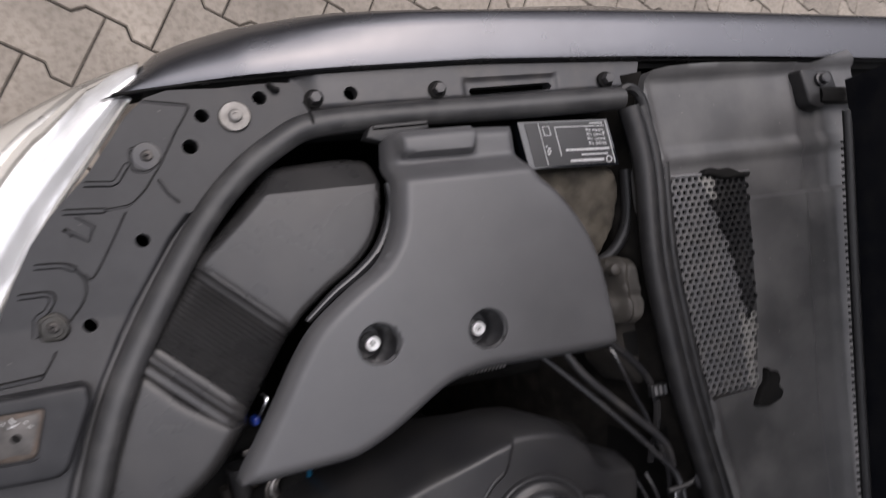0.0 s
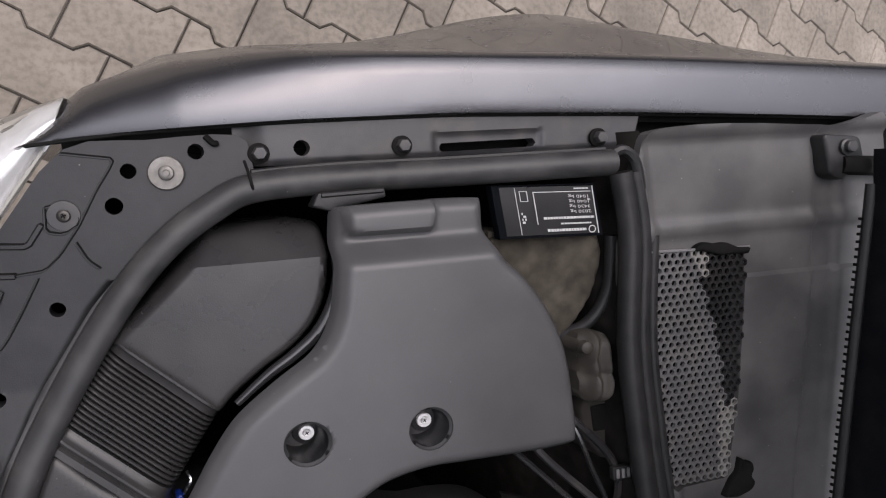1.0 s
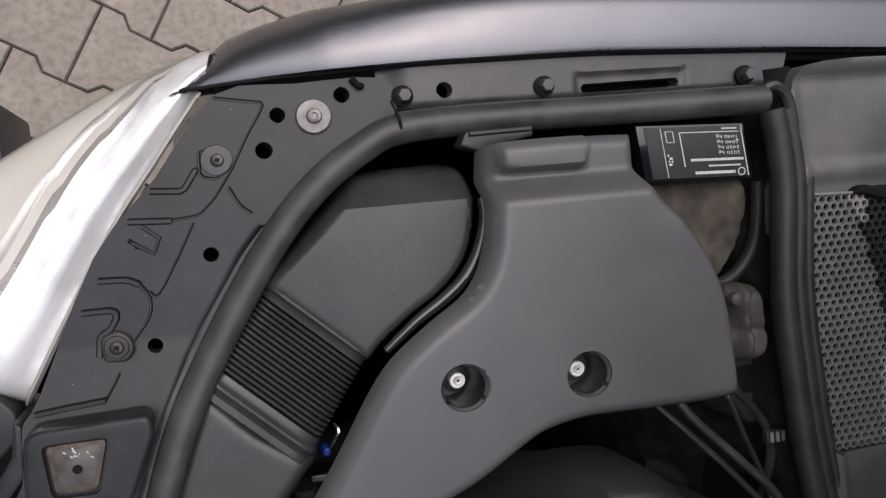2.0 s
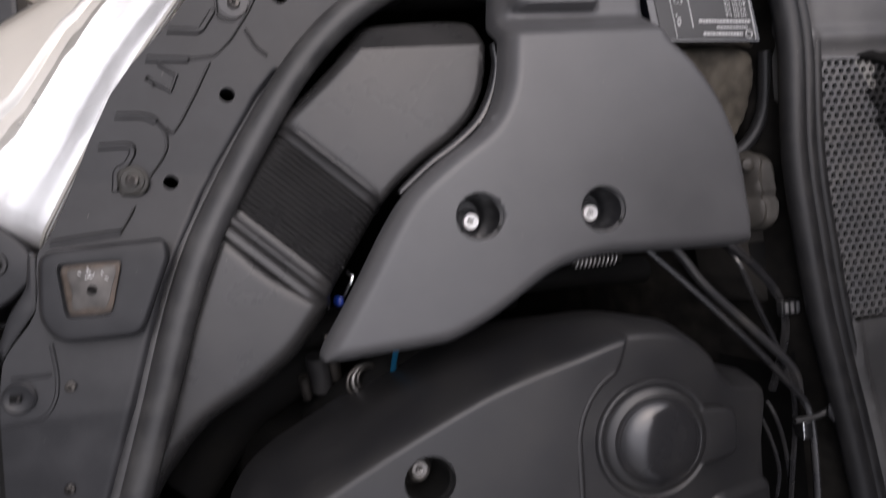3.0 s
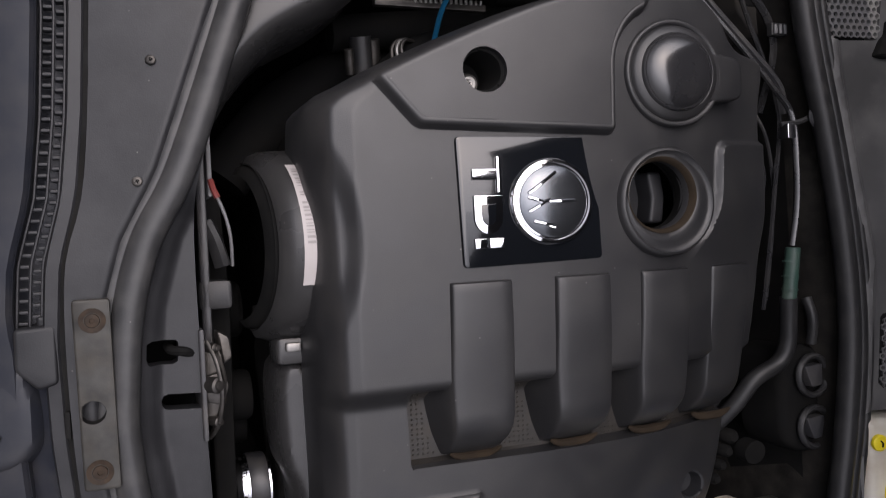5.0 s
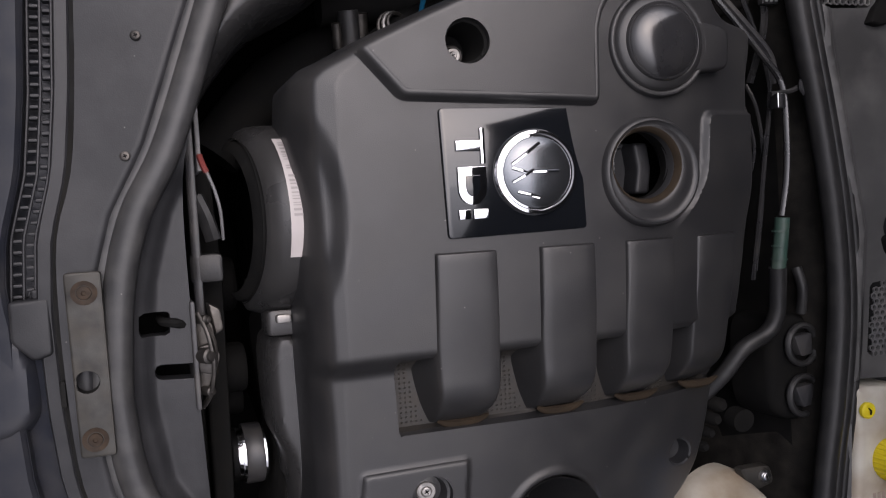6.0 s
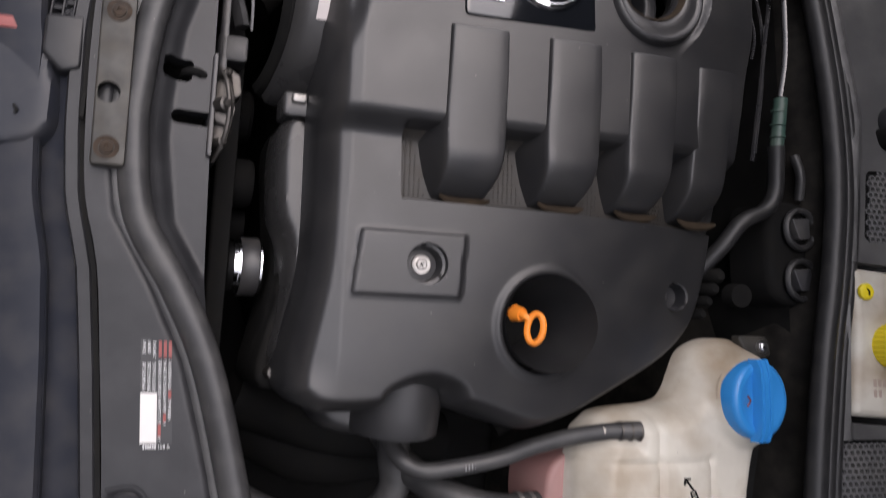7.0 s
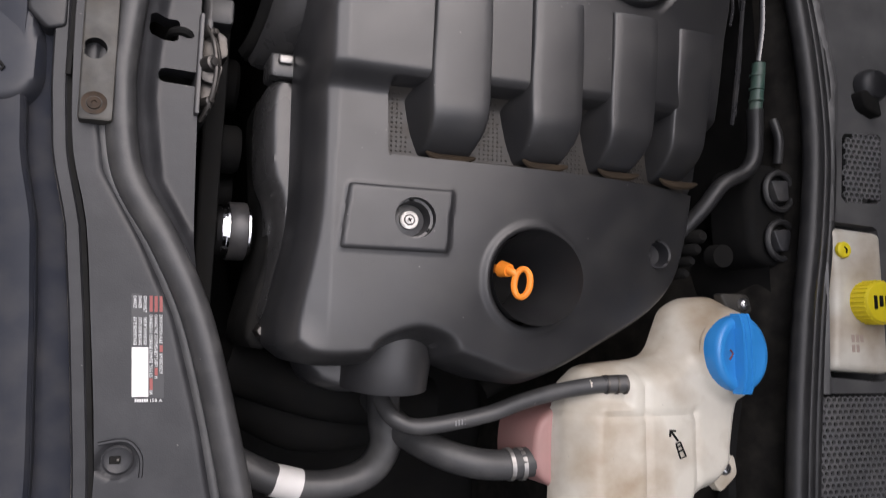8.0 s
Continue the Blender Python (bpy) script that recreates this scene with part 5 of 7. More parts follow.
# ---- hood, standing open ----
hood = thing("hood", "open car hood standing upright, black underside", "car hood", S(0.6, 0, 0))
bm = bmesh.new()
rows = []
for s in np.linspace(0, 1, 9):
    rows.append([bm.verts.new((0.578 - 0.10 * abs(y - 0.53) ** 0.9 + s * -0.42 + 0.03 * math.sin(math.pi * s), y, s * 0.98 + 0.004)) for y in np.linspace(0.57, -0.70, 18)])
for a, b in zip(rows, rows[1:]):
    for j in range(17):
        bm.faces.new((a[j], a[j + 1], b[j + 1], b[j]))
bmesh.ops.solidify(bm, geom=bm.faces[:], thickness=0.02)
part("inner_panel", bm, NAVY, hood)
edge = [(0.574 - 0.10 * abs(y - 0.53) ** 0.9, y, 0.002) for y in np.linspace(0.535, -0.6, 24)]
part("edge_seal", tube(edge, 0.005, 8, 0), RUBBER, hood)
for i in range(120):
    y = 0.50 - i * 0.0078
    x = 0.568 - 0.10 * abs(y - 0.53) ** 0.9
    part("seal_tooth", box(x - 0.0014, x + 0.0010, y - 0.0016, y + 0.0014, -0.0020, 0.0008, 0.0006), DEEP, hood)
part("hinge_bracket", slab(rounded([(0.521, 0.588), (0.566, 0.584), (0.572, 0.560), (0.545, 0.540), (0.530, 0.546)], 0.006), -0.004, -0.02, 0.003, 2), RUBBER, hood)
part("hinge_arm", tube([(0.545, 0.556, -0.006), (0.58, 0.553, -0.002), (0.63, 0.550, 0.004)], 0.010, 8, 4, 0.6), DARK, hood)
part("hinge_bolt", lathe((0.547, 0.574, -0.004), [(0.008, 0), (0.008, 0.003), (0.006, 0.004), (0.006, 0.008), (0.005, 0.009), (0, 0.009)], 16), SHEET, hood)

# ---- front trim before the carrier ----
GAPX, GAPY = [-0.345, -0.350, -0.357, -0.370, -0.374, -0.372, -0.367, -0.354, -0.345, -0.334, -0.322], [0.237, 0.154, 0.090, 0.040, -0.020, -0.100, -0.158, -0.212, -0.292, -0.410, -0.640]


def gap_x(y):
    return float(np.interp(-y, [-v for v in GAPY], GAPX))


trim = thing("grille_trim", "dark blue-black plastic trim along the radiator grille", "trim", S(-0.42, -0.1, -0.05))


def strip(name, cols, mat, parent, y0=0.30, y1=-0.62, n=60, label=""):
    """A long moulding along the carrier gap; cols: (distance before the gap, height), numbers or functions of y."""
    vs, fs = [], []
    for y in np.linspace(y0, y1, n):
        for d, h in cols:
            dd = d(y) if callable(d) else d
            hh = h(y) if callable(h) else h
            vs.append((gap_x(y) - dd, y, hh))
    k = len(cols)
    for i in range(n - 1):
        for j in range(k - 1):
            a = i * k + j
            fs.append((a, a + 1, a + k + 1, a + k))
    return part(name, (vs, fs), mat, parent, label)


def low(y):
    return float(np.interp(y, [-0.6, -0.25, 0.0, 0.3], [-0.030, -0.020, -0.008, -0.010]))


# dark line painted in as the shadow of the gap before the carrier
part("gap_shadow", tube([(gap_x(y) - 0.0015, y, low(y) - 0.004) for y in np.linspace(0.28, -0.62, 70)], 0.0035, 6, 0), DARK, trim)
strip("ledge", [(0.0030, lambda y: low(y) - 0.03), (0.0030, lambda y: low(y) - 0.002), (0.005, low), (0.0135, low), (0.015, lambda y: low(y) - 0.003), (0.0155, lambda y: low(y) - 0.03)], PLASTIC, trim)
wide = lambda y: float(np.interp(y, [-0.6, -0.2, -0.03, 0.0, 0.3], [0.050, 0.034, 0.030, 0.035, 0.035]))
strip("channel", [(0.0155, lambda y: low(y) - 0.012), (0.017, lambda y: low(y) - 0.026 + 0.012 * (y < -0.02)), (lambda y: wide(y), lambda y: low(y) - 0.026 + 0.008 * (y < -0.02)), (lambda y: wide(y) + 0.002, lambda y: low(y) - 0.006)], NAVY, trim)
strip("outer_moulding", [(lambda y: wide(y) + 0.000, lambda y: low(y) - 0.03), (lambda y: wide(y) + 0.001, lambda y: low(y) - 0.008), (lambda y: wide(y) + 0.005, lambda y: low(y) - 0.003), (lambda y: wide(y) + 0.04, lambda y: low(y) - 0.008),
                         (lambda y: wide(y) + 0.085, lambda y: low(y) - 0.035), (lambda y: wide(y) + 0.12, lambda y: low(y) - 0.09), (lambda y: wide(y) + 0.14, lambda y: low(y) - 0.40)], NAVY, trim)
for d in (0.0165, 0.0245, 0.0332):
    part("ladder_rail", tube([(gap_x(y) - d, y, low(y) - 0.0125) for y in np.linspace(0.29, -0.02, 40)], 0.0011, 6, 0), PLASTIC, trim)
for i in range(35):
    y = 0.285 - i * 0.0088
    for d0, d1, o in ((0.0255, 0.0325, 0.0), (0.0172, 0.0236, 0.0036)):
        x = gap_x(y)
        part("rung", box(x - d1, x - d0, y - o - 0.0014, y - o + 0.0014, low(y) - 0.020, low(y) - 0.0125, 0.0008), PLASTIC, trim)
bracket = thing("grille_bracket", "black moulded bracket of the grille with a flat top", "bracket", S(-0.39, -0.06, -0.02))
part("body", slab(rounded([(-0.408, -0.008), (-0.379, -0.006), (-0.379, -0.052), (-0.393, -0.056), (-0.408, -0.040)], 0.004), -0.008, -0.04, 0.003, 3), PLASTIC, bracket)
part("foot", slab(rounded([(-0.393, 0.0), (-0.378, 0.0), (-0.376, -0.085), (-0.381, -0.092), (-0.390, -0.050)], 0.003), -0.016, -0.05, 0.002, 2), PLASTIC, bracket)
part("clip_gap", box(-0.3765, -0.3725, -0.094, -0.073, -0.010, -0.004, 0.001), DARK, bracket)
cover_l = thing("grille_cover", "smooth dark grey plastic cover in front of the carrier", "cover", S(-0.43, -0.08, -0.03))
CL = curve([(-0.470, -0.030), (-0.404, -0.030), (-0.393, -0.050), (-0.390, -0.095), (-0.402, -0.116), (-0.425, -0.124), (-0.475, -0.124)], 4, True)
CLD = sdf(CL)
part("shell", moulded(CL, lambda x, y: -0.014 - 0.02 * np.clip(1 + CLD(x, y) / 0.012, 0, 1) ** 2 - 0.10 * np.clip(-0.41 - x, 0, 1), 0.004, skirt=0.03), NAVY, cover_l)
part("mark", tube([(-0.424, -0.086, -0.0145), (-0.421, -0.090, -0.0142), (-0.423, -0.093, -0.0145)], 0.0014, 5, 0), DARK, cover_l)
tag = thing("red_mark", "small faded red sticker on the grille frame", "sticker", S(-0.44, -0.01, -0.02))
part("paper", box(-0.448, -0.424, -0.022, -0.012, -0.022, -0.0145, 0.0006), REDINK, tag)
lampbase = thing("lamp_bracket", "blackened plastic lamp bracket with a round flange", "bracket", S(-0.34, 0.35, -0.05))
part("flange", slab(rounded([(-0.346, 0.399), (-0.332, 0.387), (-0.320, 0.372), (-0.319, 0.352), (-0.336, 0.336), (-0.349, 0.329), (-0.353, 0.314), (-0.396, 0.319), (-0.388, 0.340), (-0.366, 0.372)], 0.007, 4), -0.048, -0.10, 0.004, 3), PLASTIC, lampbase)
part("rim_strip", tube([(-0.348, 0.402, -0.046), (-0.360, 0.386, -0.044), (-0.376, 0.362, -0.045), (-0.394, 0.336, -0.048)], 0.0042, 8, 5, 0.8), PLASTIC, lampbase)
part("strip_gap", tube([(-0.350, 0.393, -0.046), (-0.366, 0.368, -0.0465), (-0.385, 0.340, -0.048)], 0.0016, 6, 4), DARK, lampbase)
part("drain_slot", slab(rounded([(-0.400, 0.318), (-0.352, 0.312), (-0.350, 0.300), (-0.400, 0.304)], 0.003), -0.050, -0.09, 0.001, 2), DARK, lampbase, "deep black slot")
part("bright_clip", box(-0.3965, -0.3885, 0.321, 0.336, -0.050, -0.042, 0.0015), ZINC, lampbase, "bright metal clip")
part("side", slab(rounded([(-0.318, 0.372), (-0.312, 0.368), (-0.3155, 0.328), (-0.334, 0.304), (-0.342, 0.292), (-0.346, 0.30), (-0.336, 0.325), (-0.322, 0.345)], 0.003), -0.022, -0.10, 0.003, 2), PLASTIC, lampbase)
part("wiring", tube([(-0.349, 0.312, -0.030), (-0.347, 0.300, -0.024), (-0.352, 0.280, -0.026), (-0.352, 0.262, -0.030), (-0.358, 0.240, -0.034)], 0.004, 7), RUBBER, lampbase)

# ---- engine cover fittings ----
def well(name, x, y, top, depth, r, group, label, mat, cover, head=0.0075, off=(0, 0), cone=False):
    """A recessed screw at the bottom of a round stepped well, with three small notches in the rim."""
    s = thing(name, label, "screw", S(x, y, top - depth), group)
    hx, hy = x + off[0], y + off[1]
    part("well_wall", lathe((x, y, top), [(r + 0.0006, -0.0030), (r + 0.0002, -0.0016), (r * 0.87, -0.0022), (r * 0.85, -0.0036), (r * 0.80, -depth - 0.003), (r * 0.4, -depth - 0.004), (0, -depth - 0.004)], 40), cover, s)
    z = top - depth
    if cone:
        part("sleeve", lathe((hx, hy, z), [(head * 1.75, -0.012), (head * 1.62, -0.004), (head * 1.5, -0.001), (head * 1.3, 0.0), (head * 1.1, -0.0006)], 32), GREASE, s)
    else:
        part("sleeve", lathe((hx, hy, z), [(head * 1.75, -0.006), (head * 1.65, -0.002), (head * 1.2, -0.0012), (head, -0.0008)], 32), cover, s)
    part("head", lathe((hx, hy, z), [(head, -0.002), (head, 0.0008), (head * 0.92, 0.0014), (head * 0.58, 0.0014), (head * 0.52, 0.0008), (head * 0.48, 0.0022), (head * 0.40, 0.0026), (head * 0.2, 0.0024), (0, 0.0020)], 28), mat, s, "metal screw head")
    for a in (0.5, 0.5 + math.pi / 2):
        dx, dy = math.cos(a) * head * 0.26, math.sin(a) * head * 0.26
        part("slot", tube([(hx - dx, hy - dy, z + 0.0024), (hx + dx, hy + dy, z + 0.0024)], head * 0.06, 5, 0), DARK, s)
    for a in (1.66, -0.62, 3.75):
        part("notch", tube([(x + math.cos(a + q) * r * 0.93, y + math.sin(a + q) * r * 0.93, top - 0.0017) for q in (-0.10, 0.0, 0.10)], 0.0011, 6, 0), DARK, s)
    return s


well("cover_screw", -0.001, 0.367, 0.034, 0.034, 0.0185, "screws of the intake cover", "bright zinc screw sunk in a round well", SCREW, PLASTIC, head=0.0064, off=(0.0065, -0.003))
well("cover_screw", 0.096, 0.364, 0.034, 0.027, 0.0185, "screws of the intake cover", "bright zinc screw sunk in a round well", SCREW, PLASTIC, head=0.0064, off=(0.005, -0.002))
# this well's wall takes the shaded colour, to look dark inside
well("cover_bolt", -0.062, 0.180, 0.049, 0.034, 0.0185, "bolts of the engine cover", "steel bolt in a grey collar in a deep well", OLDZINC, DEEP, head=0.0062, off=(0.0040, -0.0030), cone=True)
well("cover_bolt", -0.102, -0.199, 0.022, 0.010, 0.018, "bolts of the engine cover", "steel bolt with a grey flange in a shallow well", OLDZINC, COVER, head=0.0085)
well("cover_bolt", 0.170, -0.213, -0.018, 0.012, 0.0145, "bolts of the engine cover", "dark recessed bolt in a small well", SHEET, PLASTIC, head=0.005, off=(-0.006, 0.0))

badge = thing("cover_badge", "glossy black engine badge with chrome letters and disc", "badge", S(-0.02, 0.073, 0.045))
part("backing", slab(rounded([(-0.087, 0.127), (0.038, 0.127), (0.040, 0.022), (-0.084, 0.020)], 0.004), lambda x, y: 0.0455 - 0.03 * (x + 0.03), 0.034, 0.0012, 2), BLACK, badge)


def on_badge(x, y, lift=0.0):
    return 0.0458 - 0.03 * (x + 0.03) + lift


def chip(outline, lift, mat, name, parent, r=0.0006):
    return part(name, slab(outline, lambda x, y: on_badge(x, y, lift), on_badge(-0.05, 0.07, -0.002), r, 2), mat, parent)


BAR = lambda x0, x1, y0, y1: [(x0, y0), (x1, y0), (x1, y1), (x0, y1)]
for o in (BAR(-0.0545, -0.0505, 0.081, 0.110), BAR(-0.0755, -0.0545, 0.0915, 0.1000)):
    chip(o, 0.0022, CHROME, "letter", badge)
BOWL = [(-0.0628 + 0.0122 * math.cos(a), 0.0610 - 0.0140 * math.sin(a)) for a in np.linspace(0, math.pi, 13)]
HOLE = [(-0.0628 + 0.0062 * math.cos(a), 0.0615 - 0.0075 * math.sin(a)) for a in np.linspace(0, math.pi, 11)]
chip([(-0.0750, 0.0785), (-0.0506, 0.0785)] + BOWL, 0.0022, CHROME, "letter", badge)
chip([(-0.0690, 0.0715), (-0.0566, 0.0715)] + HOLE, 0.0026, BLACK, "letter_inset", badge)
for o in (BAR(-0.0755, -0.0655, 0.0355, 0.0435), BAR(-0.0630, -0.0505, 0.0355, 0.0435)):
    chip(o, 0.0022, CHROME, "letter", badge)
zb = on_badge(-0.007, 0.072)
disc = part("emblem_disc", lathe((-0.007, 0.072, zb), [(0.0365, -0.004), (0.0365, 0.002), (0.0350, 0.0045), (0.0325, 0.0050), (0.0315, 0.0040), (0.0300, 0.0042), (0.018, 0.0058), (0, 0.0062)], 56), CHROME, badge, "polished chrome disc")
GLASSY = material("silver_face", (0.17, 0.18, 0.195), 0.20, metal=0.9, vary=0.08, bump=0.02)
part("emblem_face", lathe((-0.007, 0.072, zb + 0.0005), [(0.0302, 0.0036), (0.029, 0.0046), (0.016, 0.0066), (0, 0.0072)], 48), GLASSY, disc)
for (x0, y0), (x1, y1) in (((-0.030, 0.079), (-0.006, 0.096)), ((-0.030, 0.064), (-0.012, 0.074)), ((-0.030, 0.076), (-0.016, 0.071)), ((-0.012, 0.072), (0.010, 0.072)), ((-0.026, 0.056), (-0.008, 0.051))):
    part("emblem_bar", tube([(x0, y0, zb + 0.0064), ((x0 + x1) / 2, (y0 + y1) / 2, zb + 0.0078), (x1, y1, zb + 0.0072)], 0.0014, 6, 3), CHROME, disc)

oil = thing("oil_filler_cap", "black plastic oil filler cap sunk in its well", "filler cap", S(0.1, 0.074, -0.02))
part("well_floor", lathe((0.097, 0.0735, -0.030), [(0.036, 0), (0.036, 0.002), (0, 0.002)], 32), DARK, oil)
part("cap", lathe((0.110, 0.074, -0.024), [(0.026, 0.0), (0.026, 0.020), (0.0245, 0.022), (0.021, 0.022), (0.020, 0.0205), (0, 0.0205)], 40), PLASTIC, oil)
part("grip", slab(rounded([(0.109, 0.050), (0.124, 0.050), (0.127, 0.074), (0.124, 0.098), (0.109, 0.098), (0.113, 0.074)], 0.004), 0.014, -0.010, 0.003, 3), PLASTIC, oil)
for k in range(3):
    for j in range(8):
        w = rnd.uniform(0.0018, 0.0040)
        part("print_bar", box(0.0935 + 0.0028 * k, 0.0947 + 0.0028 * k, 0.056 + 0.0046 * j, 0.056 + 0.0046 * j + w, -0.0040, -0.0008, 0.0002), GREYSHEET, oil)
part("ring_stain", lathe((0.0958, 0.0745, zc + 0.0024), [(0.0298, -0.0016), (0.0312, 0.0014), (0.0326, 0.0026), (0.0338, 0.0032)], 40), DUSTY, oil, "dusty brown ring round the well")

dip = thing("dipstick", "bright orange dipstick handle ring in a deep round well", "dipstick", S(0.0, -0.25, -0.03))
part("well", lathe((0.014, -0.246, -0.095), [(0.0436, 0.116), (0.0420, 0.106), (0.0360, 0.070), (0.0300, 0.040), (0.0270, 0.0), (0, 0.0)], 40), COVER, dip, "dark cone-shaped well")
part("ring", tube([(0.0042 + 0.0048 * math.cos(a) + 0.0012 * math.sin(a), -0.2505 + 0.0130 * math.sin(a), 0.010 + 0.005 * math.cos(a)) for a in np.linspace(0, 2 * math.pi, 33)], 0.0029, 8, 0, cap=False), ORANGE, dip)
part("stem", tube([(-0.012, -0.233, -0.050), (-0.005, -0.237, -0.004), (0.001, -0.243, 0.006)], lambda s: 0.0048 - 0.0016 * s, 10), ORANGE, dip)
part("collar", tube([(-0.0055, -0.2365, -0.008), (-0.0025, -0.2385, 0.000)], lambda s: 0.0080 - 0.0018 * s, 16, 3), ORANGE, dip)

for i in range(4):
    x0 = RIB_L[i] + 0.003
    dz = 0.27 * max(0.0, (x0 - 0.04) * 0.7)
    tagged(part("dust_line", tube([(x0 + 0.002, -0.137, 0.018 - dz), (x0 + 0.014, -0.1415, 0.0165 - dz), (x0 + 0.036, -0.1415, 0.0155 - dz), (x0 + 0.050, -0.138, 0.013 - dz)], lambda s: 0.0012 + 0.0030 * math.sin(math.pi * s), 6, 5, 0.6), DUSTY, engine_cover), "line of brown dust")

# ---- timing belt cover and front end of the engine ----
belt = thing("timing_belt_cover", "rounded black plastic timing belt cover with a barcode label", "belt cover", S(-0.2, 0.05, -0.05))


def drum(y0, y1, cx0, cx1, yc, hc, r, n=40, squash=1.0):
    vs, fs = [], []
    prof = [(cx0, 0.86), (cx0 + 0.004, 0.95), (cx0 + 0.012, 0.99), ((cx0 + cx1) / 2, 1.0), (cx1 - 0.004, 1.0), (cx1, 0.99), (cx1, 0.7)]
    for a in np.linspace(0.02, math.pi - 0.02, n):
        for x, f in prof:
            vs.append((x + 0.012 * math.sin(a) - 0.012, yc + math.cos(a) * r * f, hc + math.sin(a) * r * f * squash))
    k = len(prof)
    for i in range(n - 1):
        for j in range(k - 1):
            a = i * k + j
            fs.append((a, a + 1, a + k + 1, a + k))
    return vs, fs


part("shell", drum(0, 0, -0.216, -0.172, 0.046, -0.085, 0.088, squash=1.12), DUCT, belt)
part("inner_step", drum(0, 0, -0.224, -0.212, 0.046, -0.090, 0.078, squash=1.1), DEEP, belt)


def on_belt(u, v, lift):
    a = radians(40) + v * radians(72)
    r = 0.088 + lift
    return (-0.211 + 0.012 * math.sin(a) - 0.012 + u * (0.0155 + 0.003 * v) + 0.0115, 0.046 + math.cos(a) * r, -0.085 + math.sin(a) * r * 1.12)


vs = [on_belt(u, v, 0.0012) for v in np.linspace(0, 1, 13) for u in (0, 1)]
blabel = part("barcode_label", (vs, [(2 * i, 2 * i + 1, 2 * i + 3, 2 * i + 2) for i in range(12)]), LABEL, belt, "white barcode label")
GREYINK = material("grey_print", (0.30, 0.28, 0.27), 0.6, vary=0.2, bump=0)
v = 0.06
while v < 0.70:
    w = rnd.choice((0.006, 0.010, 0.018))
    part("print_bar", ([on_belt(u, q, 0.0018) for q in (v, v + w) for u in (0.15, 0.72)], [(0, 1, 3, 2)]), GREYINK, blabel)
    v += w + rnd.choice((0.012, 0.02, 0.05))
clampb = thing("belt_cover_clip", "metal spring clip of the timing belt cover", "clip", S(-0.205, -0.045, -0.05))
part("strap", box(-0.213, -0.186, -0.060, -0.036, -0.075, -0.045, 0.003), DUCT, clampb)
part("spring", box(-0.206, -0.193, -0.048, -0.040, -0.046, -0.040, 0.0015), OLDZINC, clampb)
lower = thing("lower_belt_cover", "black plastic lower belt cover with a raised spine", "belt cover", S(-0.205, -0.18, -0.06))
LO = np.array((0.005, 0)) + curve([(-0.216, -0.066), (-0.188, -0.066), (-0.187, -0.130), (-0.178, -0.165), (-0.174, -0.220), (-0.178, -0.262), (-0.190, -0.292), (-0.205, -0.298), (-0.211, -0.280), (-0.204, -0.240), (-0.205, -0.180), (-0.216, -0.145)], 4, True)
LOD = sdf(LO)
part("shell", moulded(LO, lambda x, y: -0.048 - 0.016 * np.clip(1 + LOD(x, y) / 0.008, 0, 1) ** 2 - 0.010 * ss(-0.27, -0.30, y), 0.003, skirt=0.05), DUCT, lower)
part("back", slab(curve([(-0.205, -0.06), (-0.180, -0.06), (-0.172, -0.2), (-0.18, -0.30), (-0.215, -0.305), (-0.198, -0.2)], 4, True), -0.085, -0.20, 0.006, 3), DARK, lower)
part("bolt", lathe((-0.205, -0.298, -0.075), [(0.006, 0), (0.006, 0.012), (0.004, 0.014), (0, 0.014)], 6), GREASE, lower)
pulley = thing("belt_pulley", "bright machined steel pulley by the radiator", "pulley", S(-0.22, -0.19, -0.14))
ax = Matrix.Rotation(radians(90), 4, "Y")
part("rim", lathe((-0.242, -0.195, -0.150), [(0.0, 0.0), (0.024, 0.0), (0.0275, 0.002), (0.0285, 0.007), (0.0275, 0.008), (0.0275, 0.011), (0.0290, 0.012), (0.0290, 0.034), (0.027, 0.036), (0.012, 0.037), (0.0, 0.037)], 48, ax), CHROME, pulley)
part("belt", lathe((-0.228, -0.195, -0.150), [(0.0300, 0.0), (0.0308, 0.002), (0.0308, 0.016), (0.0300, 0.018)], 40, ax), SHEET, pulley)
for y, h, r in ((-0.105, -0.16, 0.026), (-0.145, -0.20, 0.02), (-0.02, -0.2, 0.03)):
    p2 = thing("idler_pulley", "dark idler pulley deep beside the radiator", "pulley", S(-0.23, y, h), "idler pulleys")
    part("wheel", lathe((-0.245, y, h), [(0, 0), (r * 0.9, 0), (r, 0.004), (r, 0.022), (r * 0.9, 0.026), (0, 0.026)], 28, ax), DEEP, p2)

radiator = thing("radiator", "dark radiator top with a bright tank edge", "radiator", S(-0.28, 0, -0.12))
# core painted near-black in place of the shade under the carrier
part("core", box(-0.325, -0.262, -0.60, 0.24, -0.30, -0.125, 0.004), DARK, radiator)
part("tank_edge", box(-0.2605, -0.2565, 0.092, 0.150, -0.14, -0.060, 0.001), GREYSHEET, radiator, "pale grey plastic edge")
part("side_rail", box(-0.270, -0.262, -0.10, 0.165, -0.14, -0.062, 0.002), SHEET, radiator)
# shroud in the shaded colour, standing for the dark gap here
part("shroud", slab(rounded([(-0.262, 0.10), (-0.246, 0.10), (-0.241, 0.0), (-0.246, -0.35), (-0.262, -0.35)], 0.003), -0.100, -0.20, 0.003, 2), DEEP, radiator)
loom = thing("sensor_cable", "thin cable with a red sleeve and black plug", "cable", S(-0.25, 0.07, -0.06))
part("red_sleeve", tube([(-0.258, 0.107, -0.060), (-0.256, 0.098, -0.058), (-0.253, 0.091, -0.058)], 0.0026, 7), REDINK, loom)
